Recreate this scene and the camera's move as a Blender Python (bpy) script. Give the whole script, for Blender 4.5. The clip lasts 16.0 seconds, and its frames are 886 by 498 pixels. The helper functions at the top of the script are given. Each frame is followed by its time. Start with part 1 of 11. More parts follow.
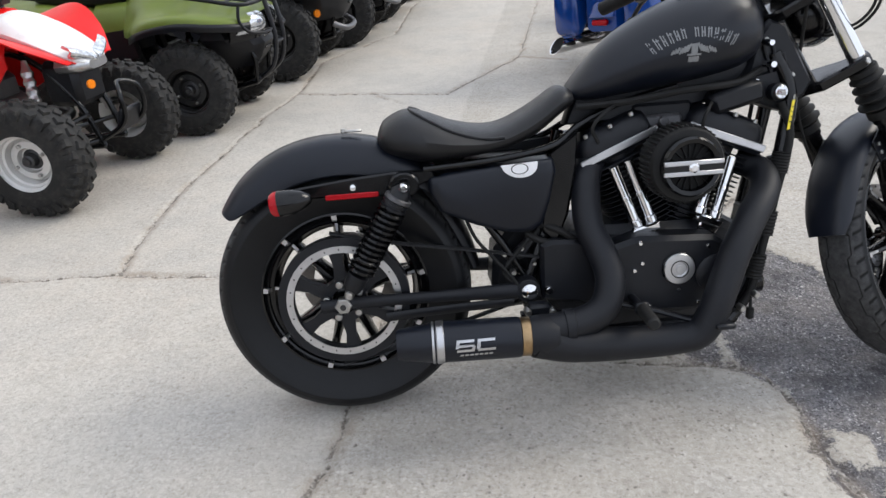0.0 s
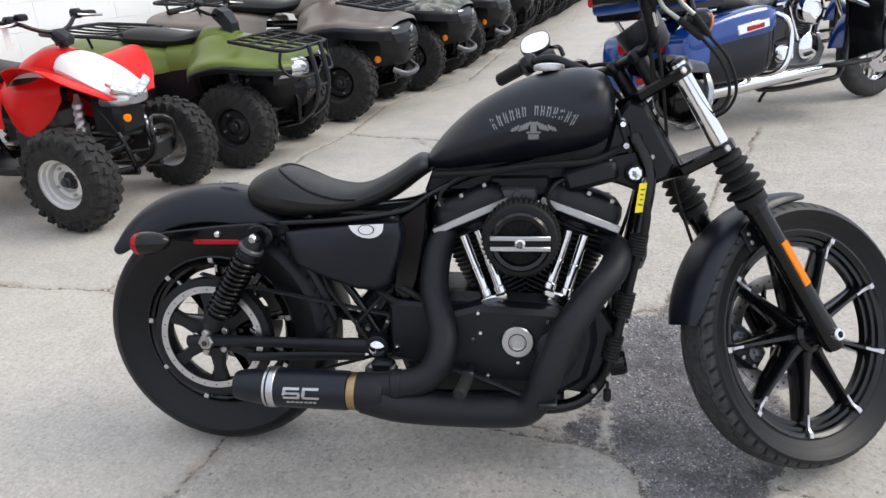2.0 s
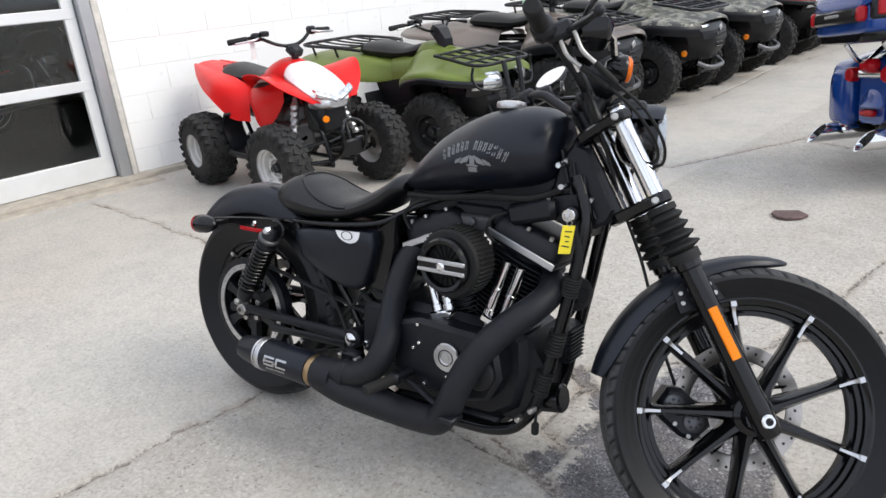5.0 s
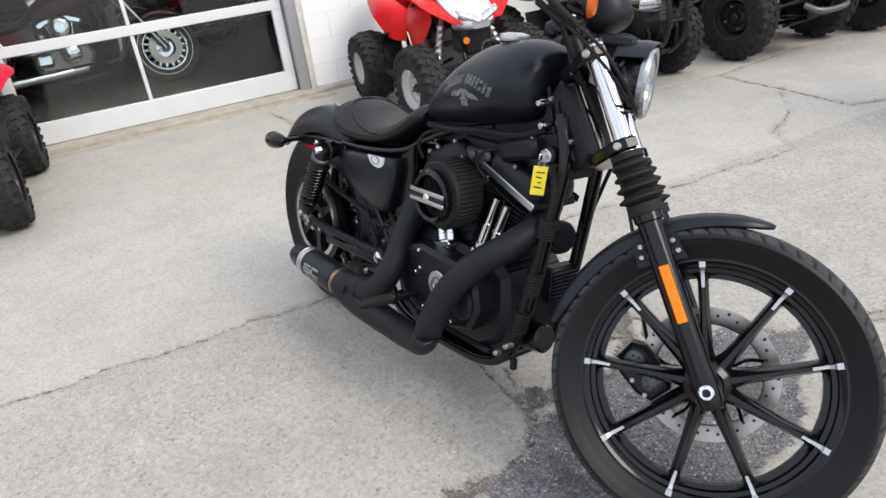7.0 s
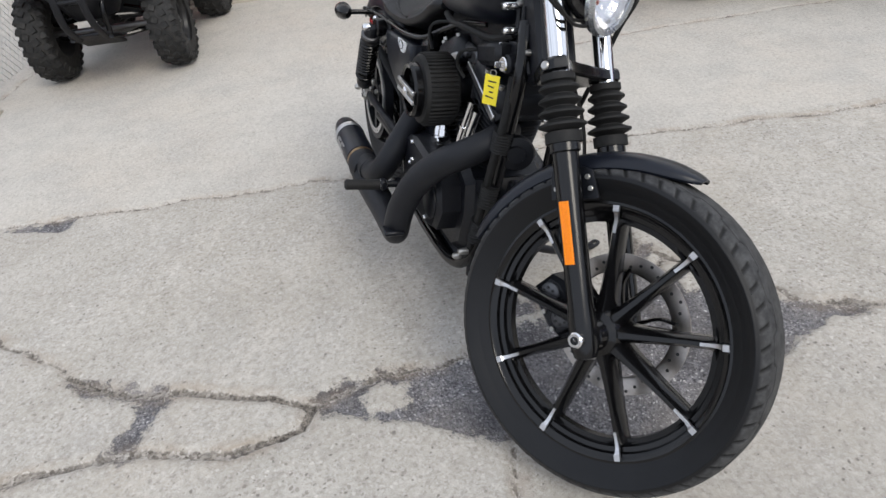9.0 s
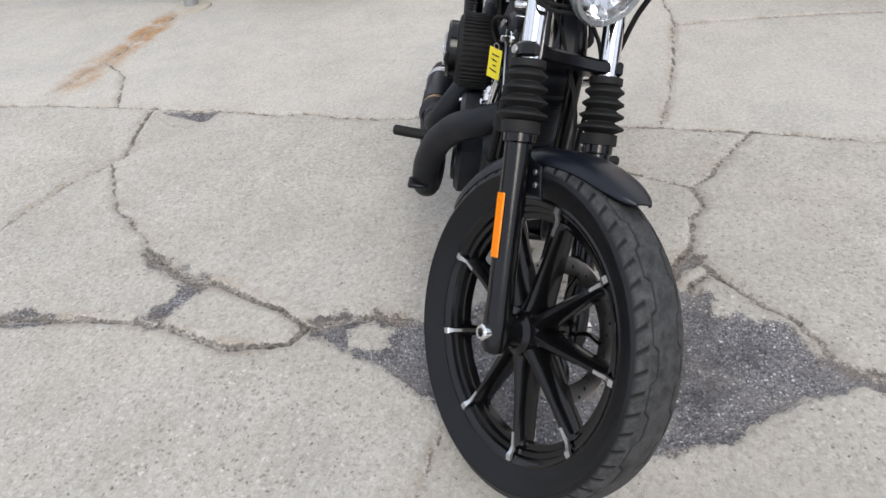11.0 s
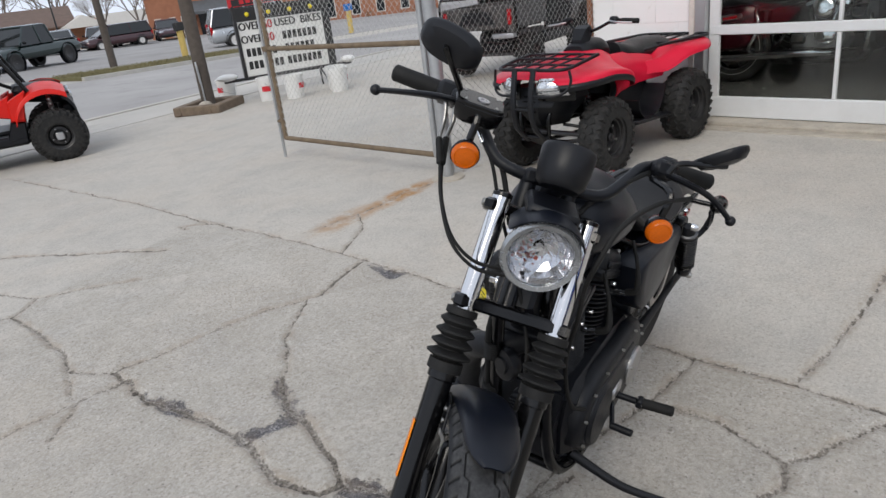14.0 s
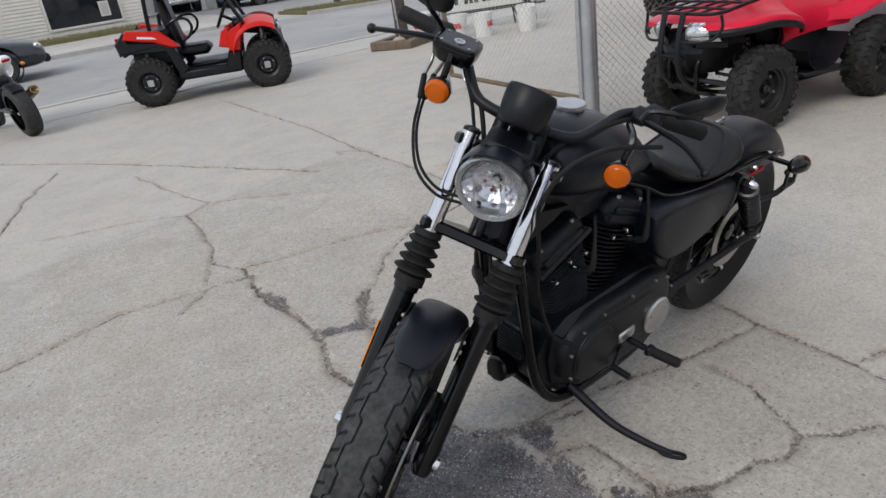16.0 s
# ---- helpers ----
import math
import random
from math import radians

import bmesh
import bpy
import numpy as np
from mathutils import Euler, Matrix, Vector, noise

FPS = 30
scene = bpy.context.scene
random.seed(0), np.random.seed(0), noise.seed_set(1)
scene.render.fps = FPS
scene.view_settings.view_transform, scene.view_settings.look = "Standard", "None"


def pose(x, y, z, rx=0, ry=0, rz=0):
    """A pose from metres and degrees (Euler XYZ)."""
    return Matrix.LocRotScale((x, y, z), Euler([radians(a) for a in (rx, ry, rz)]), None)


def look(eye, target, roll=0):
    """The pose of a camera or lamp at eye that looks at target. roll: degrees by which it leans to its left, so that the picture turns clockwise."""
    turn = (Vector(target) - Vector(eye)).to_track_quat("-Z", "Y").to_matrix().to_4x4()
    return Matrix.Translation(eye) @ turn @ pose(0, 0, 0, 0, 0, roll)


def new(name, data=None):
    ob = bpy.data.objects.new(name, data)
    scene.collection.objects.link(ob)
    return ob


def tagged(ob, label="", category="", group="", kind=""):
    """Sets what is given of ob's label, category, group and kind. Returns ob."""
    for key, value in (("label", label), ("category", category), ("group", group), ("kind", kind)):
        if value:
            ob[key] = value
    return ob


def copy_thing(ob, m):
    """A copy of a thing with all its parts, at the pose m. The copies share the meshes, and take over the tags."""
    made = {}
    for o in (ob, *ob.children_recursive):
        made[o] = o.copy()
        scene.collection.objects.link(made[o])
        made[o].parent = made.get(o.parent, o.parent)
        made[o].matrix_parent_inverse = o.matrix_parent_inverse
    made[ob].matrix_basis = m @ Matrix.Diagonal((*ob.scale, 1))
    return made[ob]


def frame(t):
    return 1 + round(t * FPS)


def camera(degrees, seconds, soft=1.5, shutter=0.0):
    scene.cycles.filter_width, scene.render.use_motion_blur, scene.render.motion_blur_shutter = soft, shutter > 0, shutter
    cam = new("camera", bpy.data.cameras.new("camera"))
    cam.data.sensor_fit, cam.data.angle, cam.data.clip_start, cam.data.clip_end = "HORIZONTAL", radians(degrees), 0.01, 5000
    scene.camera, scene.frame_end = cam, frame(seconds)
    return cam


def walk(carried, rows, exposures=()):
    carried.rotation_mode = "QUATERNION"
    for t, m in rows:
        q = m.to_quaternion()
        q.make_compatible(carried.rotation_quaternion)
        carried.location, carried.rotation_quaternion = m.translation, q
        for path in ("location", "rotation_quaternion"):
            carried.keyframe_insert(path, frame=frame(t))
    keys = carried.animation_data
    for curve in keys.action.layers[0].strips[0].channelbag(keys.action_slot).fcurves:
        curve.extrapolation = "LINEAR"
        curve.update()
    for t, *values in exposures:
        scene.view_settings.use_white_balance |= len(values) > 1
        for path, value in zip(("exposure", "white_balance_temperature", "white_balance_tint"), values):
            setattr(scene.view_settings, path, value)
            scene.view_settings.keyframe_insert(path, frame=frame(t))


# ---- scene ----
cam = camera(64.6, 16.0, soft=1.5)
PATH = [
    (0, (0.098, 0.038, 1.237), (0.026, 1.813, 0.318), -3.8),
    (0.5, (0.266, 0.026, 1.248), (0.084, 1.809, 0.36), -3.8),
    (1, (0.456, -0.019, 1.266), (0.148, 1.772, 0.431), -3.2),
    (1.5, (0.618, 0.025, 1.254), (0.269, 1.812, 0.427), -2.6),
    (2, (0.774, 0.072, 1.278), (0.353, 1.853, 0.473), -3.2),
    (2.5, (0.963, 0.026, 1.302), (0.452, 1.821, 0.582), -3.1),
    (3, (1.113, 0.008, 1.323), (0.493, 1.789, 0.656), -3.4),
    (3.5, (1.244, 0.069, 1.309), (0.503, 1.812, 0.667), -4.5),
    (3.7, (1.285, 0.097, 1.313), (0.484, 1.801, 0.641), -4.5),
    (5.8, (1.785, 0.472, 1.314), (0.441, 1.733, 0.537), -6.1),
    (6, (1.817, 0.515, 1.311), (0.442, 1.724, 0.507), -6.6),
    (6.5, (1.96, 0.617, 1.316), (0.474, 1.666, 0.484), -7.0),
    (7, (2.042, 0.706, 1.3), (0.493, 1.614, 0.42), -7.9),
    (7.5, (2.072, 0.847, 1.289), (0.496, 1.628, 0.336), -7.5),
    (8, (2.119, 0.975, 1.283), (0.548, 1.638, 0.239), -7.2),
    (8.5, (2.224, 1.121, 1.295), (0.603, 1.55, 0.205), -6.8),
    (9, (2.283, 1.281, 1.281), (0.642, 1.552, 0.171), -7.8),
    (9.2, (2.275, 1.354, 1.268), (0.64, 1.571, 0.136), -8.2),
    (11.3, (2.292, 1.885, 1.294), (0.729, 1.473, 0.116), -6.9),
    (11.5, (2.274, 1.938, 1.294), (0.714, 1.482, 0.128), -6.9),
    (12, (2.23, 2.05, 1.299), (0.727, 1.469, 0.114), -7.5),
    (12.5, (2.24, 2.176, 1.334), (0.758, 1.431, 0.216), -7.6),
    (13, (2.253, 2.323, 1.383), (0.768, 1.406, 0.407), -7.2),
    (13.5, (2.18, 2.434, 1.413), (0.677, 1.389, 0.607), -7.7),
    (14, (2.086, 2.524, 1.429), (0.628, 1.368, 0.696), -7.1),
    (14.5, (2.041, 2.644, 1.433), (0.631, 1.387, 0.777), -7.1),
    (15, (2.03, 2.793, 1.424), (0.789, 1.374, 0.757), -7.8),
    (15.5, (1.97, 2.901, 1.393), (0.859, 1.411, 0.657), -8.6),
    (16, (1.862, 2.995, 1.393), (0.852, 1.471, 0.583), -8.1),
]
EXPOSURES = [(0, 0.50), (3.5, 0.56), (7.0, 0.52), (9.0, 0.36), (11.5, 0.38), (12.5, 0.36), (13.0, 0.33), (13.5, 0.10), (14.0, -0.06), (16.0, -0.14)]
walk(cam, [(t, look(eye, target, roll)) for t, eye, target, roll in PATH], EXPOSURES)


# ---- world and light ----
world = bpy.data.worlds.new("sky")
scene.world = world
world.use_nodes = True
wt = world.node_tree
wt.nodes.clear()
w_out = wt.nodes.new("ShaderNodeOutputWorld")
w_bg = wt.nodes.new("ShaderNodeBackground")
w_sky = wt.nodes.new("ShaderNodeTexSky")
w_sky.sky_type = "NISHITA"
w_sky.sun_disc = False
SUN_EL, SUN_AZ = 42.0, 72.0          # elevation; bearing from +y towards +x
w_sky.sun_elevation = radians(SUN_EL)
w_sky.sun_rotation = radians(SUN_AZ)
w_sky.air_density, w_sky.dust_density = 1.0, 2.0
w_co = wt.nodes.new("ShaderNodeTexCoord")
w_map = wt.nodes.new("ShaderNodeMapping")
w_map.inputs["Scale"].default_value = (1.0, 1.0, 3.0)
w_noise = wt.nodes.new("ShaderNodeTexNoise")
w_noise.inputs["Scale"].default_value = 2.2
w_noise.inputs["Detail"].default_value = 6
w_ramp = wt.nodes.new("ShaderNodeValToRGB")
w_ramp.color_ramp.elements[0].position, w_ramp.color_ramp.elements[1].position = 0.24, 0.46
w_mix = wt.nodes.new("ShaderNodeMix")
w_mix.data_type = "RGBA"
w_mix.inputs["B"].default_value = (8.6, 9.3, 10.7, 1)     # thin bright cloud
wt.links.new(w_co.outputs["Generated"], w_map.inputs["Vector"])
wt.links.new(w_map.outputs["Vector"], w_noise.inputs["Vector"])
wt.links.new(w_noise.outputs["Fac"], w_ramp.inputs["Fac"])
wt.links.new(w_ramp.outputs["Color"], w_mix.inputs["Factor"])
wt.links.new(w_sky.outputs["Color"], w_mix.inputs["A"])
wt.links.new(w_mix.outputs["Result"], w_bg.inputs["Color"])
w_bg.inputs["Strength"].default_value = 0.1
wt.links.new(w_bg.outputs["Background"], w_out.inputs["Surface"])

sun_data = bpy.data.lights.new("sun", "SUN")
sun_data.energy = 1.5
sun_data.angle = radians(28)
sun_data.color = (1.0, 0.94, 0.845)
sun = new("sun", sun_data)
_az, _el = radians(SUN_AZ), radians(SUN_EL)
sun.matrix_world = look((30 * math.sin(_az) * math.cos(_el), 30 * math.cos(_az) * math.cos(_el), 30 * math.sin(_el)), (0, 0, 0))


# ---- materials ----
class Nodes:
    """Short hand for a principled material with texture nodes."""

    def __init__(self, name):
        self.m = bpy.data.materials.new(name)
        self.m.use_nodes = True
        self.t = self.m.node_tree
        self.b = self.t.nodes["Principled BSDF"]
        self.co = self.t.nodes.new("ShaderNodeTexCoord")

    def node(self, kind, **inputs):
        n = self.t.nodes.new(kind)
        for k, v in inputs.items():
            self.put(n.inputs[k.replace("_", " ")], v)
        return n

    def put(self, socket, v):
        if isinstance(v, bpy.types.NodeSocket):
            self.t.links.new(v, socket)
        else:
            socket.default_value = v

    def math(self, op, a, b=0.0, clamp=False):
        n = self.t.nodes.new("ShaderNodeMath")
        n.operation, n.use_clamp = op, clamp
        self.put(n.inputs[0], a)
        self.put(n.inputs[1], b)
        return n.outputs[0]

    def noise(self, scale, detail=4, rough=0.55, vec=None, dist=0.0):
        n = self.node("ShaderNodeTexNoise", Scale=scale, Detail=detail, Roughness=rough, Distortion=dist)
        self.t.links.new(vec or self.co.outputs["Object"], n.inputs["Vector"])
        return n.outputs["Fac"]

    def ramp(self, fac, lo, hi, a=(0, 0, 0, 1), b=(1, 1, 1, 1)):
        n = self.node("ShaderNodeValToRGB", Fac=fac)
        e = n.color_ramp.elements
        e[0].position, e[1].position, e[0].color, e[1].color = lo, hi, a, b
        return n.outputs["Color"]

    def mix(self, fac, a, b, blend="MIX"):
        n = self.t.nodes.new("ShaderNodeMix")
        n.data_type, n.blend_type = "RGBA", blend
        self.put(n.inputs["Factor"], fac)
        self.put(n.inputs["A"], a)
        self.put(n.inputs["B"], b)
        return n.outputs["Result"]

    def bump(self, height, strength=0.3, distance=0.002):
        n = self.node("ShaderNodeBump", Strength=strength, Distance=distance, Height=height)
        self.t.links.new(n.outputs["Normal"], self.b.inputs["Normal"])

    def attr(self, name):
        n = self.t.nodes.new("ShaderNodeAttribute")
        n.attribute_name = name
        return n.outputs["Fac"]


def rgba(c, k=1.0):
    return (c[0] * k, c[1] * k, c[2] * k, 1.0)


def mat(name, colour, rough=0.5, metal=0.0, vary=0.15, scale=8.0, grain=0.0, grain_scale=300.0, coat=0.0, dust=0.0, spec=0.5, rvary=0.08):
    """A surface with variation at two scales, some relief and, if asked, a film of dust."""
    n = Nodes(name)
    big, small = n.noise(scale, 5), n.noise(grain_scale, 3)
    f = n.math("ADD", n.math("MULTIPLY", big, 0.65), n.math("MULTIPLY", small, 0.35))
    c = n.mix(n.ramp(f, 0.3, 0.7), rgba(colour, 1 - vary), rgba(colour, 1 + vary))
    if dust:
        d = n.math("MULTIPLY", n.ramp(n.noise(scale * 2.3, 6, 0.65), 0.45, 0.75), dust)
        c = n.mix(d, c, (0.30, 0.27, 0.23, 1))
    n.put(n.b.inputs["Base Color"], c)
    r = n.math("ADD", rough - rvary, n.math("MULTIPLY", n.noise(scale * 3, 4), 2 * rvary), True)
    n.put(n.b.inputs["Roughness"], r)
    n.b.inputs["Metallic"].default_value = metal
    n.b.inputs["Coat Weight"].default_value = coat
    n.b.inputs["Coat Roughness"].default_value = 0.06
    n.b.inputs["Specular IOR Level"].default_value = spec
    if grain:
        n.bump(small, grain, 0.001)
    return n.m


def lens(name, colour, rough=0.10):
    """Moulded plastic lens: deep colour with fine prisms behind a smooth face."""
    n = Nodes(name)
    wave = n.node("ShaderNodeTexVoronoi", Scale=480.0)
    n.t.links.new(n.co.outputs["Object"], wave.inputs["Vector"])
    n.put(n.b.inputs["Base Color"], n.mix(n.ramp(wave.outputs["Distance"], 0.1, 0.6), rgba(colour, 1.10), rgba(colour, 0.80)))
    n.b.inputs["Roughness"].default_value = rough
    n.b.inputs["Specular IOR Level"].default_value = 0.28
    n.bump(wave.outputs["Distance"], 0.12, 0.001)
    return n.m


def glass(name, tint=(1, 1, 1), rough=0.0):
    n = Nodes(name)
    n.b.inputs["Base Color"].default_value = rgba(tint)
    n.put(n.b.inputs["Roughness"], n.math("ADD", rough, n.math("MULTIPLY", n.noise(3), 0.02)))
    n.b.inputs["Transmission Weight"].default_value = 1.0
    n.b.inputs["IOR"].default_value = 1.45
    return n.m


M_SATIN = mat("satin_black_paint", (0.0040, 0.0056, 0.0105), 0.36, 0.0, 0.2, 5, 0.03, 900, dust=0.003, spec=0.34)
M_GLOSSBLACK = mat("gloss_black_paint", (0.003, 0.003, 0.0035), 0.17, 0.0, 0.15, 6, dust=0.004, spec=0.36)
M_WRINKLE = mat("black_powder_coat", (0.0032, 0.0040, 0.0066), 0.44, 0.0, 0.25, 14, 0.35, 700, dust=0.008, spec=0.34)
M_EXHAUST = mat("matt_black_heat_coat", (0.0046, 0.0054, 0.0082), 0.54, 0.0, 0.2, 9, 0.2, 500, dust=0.010, spec=0.32)
M_PLASTIC = mat("black_plastic", (0.0038, 0.0044, 0.0066), 0.42, 0.0, 0.2, 10, 0.15, 600, dust=0.012, spec=0.34)
M_RUBBER = mat("black_rubber", (0.0070, 0.0070, 0.0070), 0.70, 0.0, 0.25, 12, 0.2, 500, dust=0.02, spec=0.32)
M_LEATHER = mat("black_vinyl", (0.0060, 0.0060, 0.0070), 0.44, 0.0, 0.2, 9, 0.35, 450, dust=0.004, spec=0.36)
M_CHROME = mat("chrome", (0.72, 0.72, 0.73), 0.09, 1.0, 0.05, 6)
M_ALU = mat("brushed_aluminium", (0.52, 0.52, 0.53), 0.34, 1.0, 0.12, 20, 0.1, 300)
M_STEEL = mat("zinc_plated_steel", (0.42, 0.41, 0.39), 0.38, 1.0, 0.2, 30)
M_DISC = mat("worn_disc_steel", (0.40, 0.37, 0.345), 0.36, 1.0, 0.2, 18, 0.1, 200)
M_BRONZE = mat("heat_tinted_band", (0.35, 0.24, 0.13), 0.35, 1.0, 0.25, 12)
M_ORANGE = lens("orange_lens", (0.88, 0.235, 0.004))
M_AMBER = lens("amber_signal_lens", (0.62, 0.120, 0.003), 0.07)
M_REDLENS = lens("red_lens", (0.40, 0.006, 0.012))
M_YELLOW = mat("yellow_paper_tag", (0.80, 0.66, 0.03), 0.6, 0, 0.06, 12)
M_INK = mat("dark_ink", (0.02, 0.02, 0.02), 0.6)
M_SILVERINK = mat("silver_grey_print", (0.20, 0.205, 0.21), 0.45, 0.3, 0.2, 60)
M_MIRROR = mat("mirror_glass", (0.85, 0.86, 0.88), 0.02, 1.0, 0.02, 3, rvary=0.01)
M_LAMPGLASS = glass("lamp_glass", (0.97, 0.98, 1.0))
M_REFLECTOR = mat("lamp_reflector", (0.62, 0.62, 0.63), 0.15, 1.0, 0.08, 40, 0.2, 120)
M_GREYCOLLAR = mat("dull_grey_collar", (0.10, 0.10, 0.105), 0.4, 0.6, 0.15, 20)
M_BELT = mat("drive_belt_rubber", (0.02, 0.02, 0.021), 0.65, 0, 0.3, 60)


# ---- geometry helpers ----
class Geo:
    """Vertices and faces, gathered."""

    def __init__(self, v=(), f=(), uv=None):
        self.v, self.f, self.uv = list(v), list(f), uv

    def __add__(self, o):
        k = len(self.v)
        return Geo(self.v + o.v, self.f + [tuple(i + k for i in q) for q in o.f])

    def at(self, m):
        return Geo([tuple(m @ Vector(p)) for p in self.v], self.f, self.uv)


def join(parts):
    v, f = [], []
    for g in parts:
        k = len(v)
        v += g.v
        f += [tuple(i + k for i in q) for q in g.f]
    return Geo(v, f)


def frame_of(d):
    d = Vector(d).normalized()
    a = Vector((0, 0, 1)) if abs(d.z) < 0.9 else Vector((1, 0, 0))
    u = a.cross(d).normalized()
    return u, d.cross(u), d


def lathe(profile, origin=(0, 0, 0), axis=(0, 0, 1), n=28, closed=False, uv=False, cap=True):
    """Turns (radius, height) pairs about an axis."""
    u, w, d = frame_of(axis)
    o = Vector(origin)
    v, f = [], []
    for r, h in profile:
        for i in range(n):
            a = 2 * math.pi * i / n
            v.append(tuple(o + d * h + (u * math.cos(a) + w * math.sin(a)) * r))
    m = len(profile)
    for j in range(m if closed else m - 1):
        k = (j + 1) % m
        for i in range(n):
            i2 = (i + 1) % n
            f.append((j * n + i, j * n + i2, k * n + i2, k * n + i))
    if not closed and cap:
        if profile[0][0] > 1e-6:
            f.append(tuple(range(n - 1, -1, -1)))
        if profile[-1][0] > 1e-6:
            f.append(tuple(range((m - 1) * n, m * n)))
    g = Geo(v, f)
    if uv:
        g.uv = [[((i + (1 if c in (1, 2) else 0)) / n, (j + (1 if c in (2, 3) else 0)) / (m if closed else m - 1)) for c in range(4)]
                for j in range(m if closed else m - 1) for i in range(n)]
    return g


def rod(p, q, r, n=14, bevel=0.0, r2=None):
    p, q = Vector(p), Vector(q)
    h, r2 = (q - p).length, r if r2 is None else r2
    b = min(bevel, h / 2.5)
    prof = [(r - b, 0), (r, b), (r2, h - b), (r2 - b, h)] if b else [(r, 0), (r2, h)]
    return lathe(prof, p, q - p, n)


def smooth(pts, steps=5):
    """Points on a Catmull-Rom curve through pts."""
    p = [Vector(a) for a in pts]
    if len(p) < 3:
        return p
    p = [2 * p[0] - p[1]] + p + [2 * p[-1] - p[-2]]
    out = []
    for i in range(1, len(p) - 2):
        a, b, c, d = p[i - 1:i + 3]
        for s in range(steps):
            t = s / steps
            out.append(0.5 * (2 * b + (c - a) * t + (2 * a - 5 * b + 4 * c - d) * t * t + (3 * b - a - 3 * c + d) * t ** 3))
    return out + [p[-2]]


def sweep(pts, r, n=10, steps=5, flat=1.0, up=None, loop=False):
    """A tube along a curve; r is one radius or one for each point; flat squashes it across."""
    path = smooth(pts, steps) if steps > 1 else [Vector(a) for a in pts]
    rr = [r] * len(path) if isinstance(r, (int, float)) else list(np.interp(np.linspace(0, 1, len(path)), np.linspace(0, 1, len(r)), r))
    v, f = [], []
    u = None
    for i, p in enumerate(path):
        d = (path[min(i + 1, len(path) - 1)] - path[max(i - 1, 0)]).normalized()
        if up is not None:
            u = Vector(up).cross(d).normalized()
        elif u is None:
            u = frame_of(d)[0]
        else:
            u = (u - d * u.dot(d)).normalized()
        w = d.cross(u)
        for k in range(n):
            a = 2 * math.pi * k / n
            v.append(tuple(p + u * math.cos(a) * rr[i] + w * math.sin(a) * rr[i] * flat))
    m = len(path)
    for j in range(m - 1):
        for i in range(n):
            i2 = (i + 1) % n
            f.append((j * n + i, j * n + i2, (j + 1) * n + i2, (j + 1) * n + i))
    f.append(tuple(range(n - 1, -1, -1)))
    f.append(tuple(range((m - 1) * n, m * n)))
    return Geo(v, f)


def loft(rings, cap=True, closed=True):
    n = len(rings[0])
    v = [tuple(p) for r in rings for p in r]
    f = []
    for j in range(len(rings) - 1):
        for i in range(n if closed else n - 1):
            i2 = (i + 1) % n
            f.append((j * n + i, j * n + i2, (j + 1) * n + i2, (j + 1) * n + i))
    if cap:
        f.append(tuple(range(n - 1, -1, -1)))
        f.append(tuple(range((len(rings) - 1) * n, len(rings) * n)))
    return Geo(v, f)


def oval(n, a, b, p=2.0):
    """A super-ellipse."""
    out = []
    for i in range(n):
        t = 2 * math.pi * i / n
        c, s = math.cos(t), math.sin(t)
        out.append((a * math.copysign(abs(c) ** (2 / p), c), b * math.copysign(abs(s) ** (2 / p), s)))
    return out


def rbox(c, s, b=0.004, m=None):
    """A box with chamfered edges; c its middle, s its sizes."""
    h = [x / 2 for x in s]
    b = min(b, min(h) * 0.9)
    idx, v = {}, []
    for sx in (-1, 1):
        for sy in (-1, 1):
            for sz in (-1, 1):
                for ax in range(3):
                    p = [sgn * (h[i] - (0 if i == ax else b)) for i, sgn in enumerate((sx, sy, sz))]
                    idx[(sx, sy, sz, ax)] = len(v)
                    v.append(tuple(p))
    f = []
    for ax in range(3):
        o = [i for i in range(3) if i != ax]
        for sg in (-1, 1):
            def key(a, bb):
                k = [0, 0, 0]
                k[ax], k[o[0]], k[o[1]] = sg, a, bb
                return (*k, ax)
            f.append(tuple(idx[key(a, bb)] for a, bb in ((-1, -1), (1, -1), (1, 1), (-1, 1))))
    for ax in range(3):
        i, j = [k for k in range(3) if k != ax]
        for si in (-1, 1):
            for sj in (-1, 1):
                q = []
                for sa, face in ((-1, i), (1, i), (1, j), (-1, j)):
                    k = [0, 0, 0]
                    k[ax], k[i], k[j] = sa, si, sj
                    q.append(idx[(*k, face)])
                f.append(tuple(q))
    for sx in (-1, 1):
        for sy in (-1, 1):
            for sz in (-1, 1):
                f.append(tuple(idx[(sx, sy, sz, a)] for a in range(3)))
    g = Geo([(p[0], p[1], p[2]) for p in v], f)
    if m is not None:
        g = g.at(m)
    return Geo([(p[0] + c[0], p[1] + c[1], p[2] + c[2]) for p in g.v], g.f)


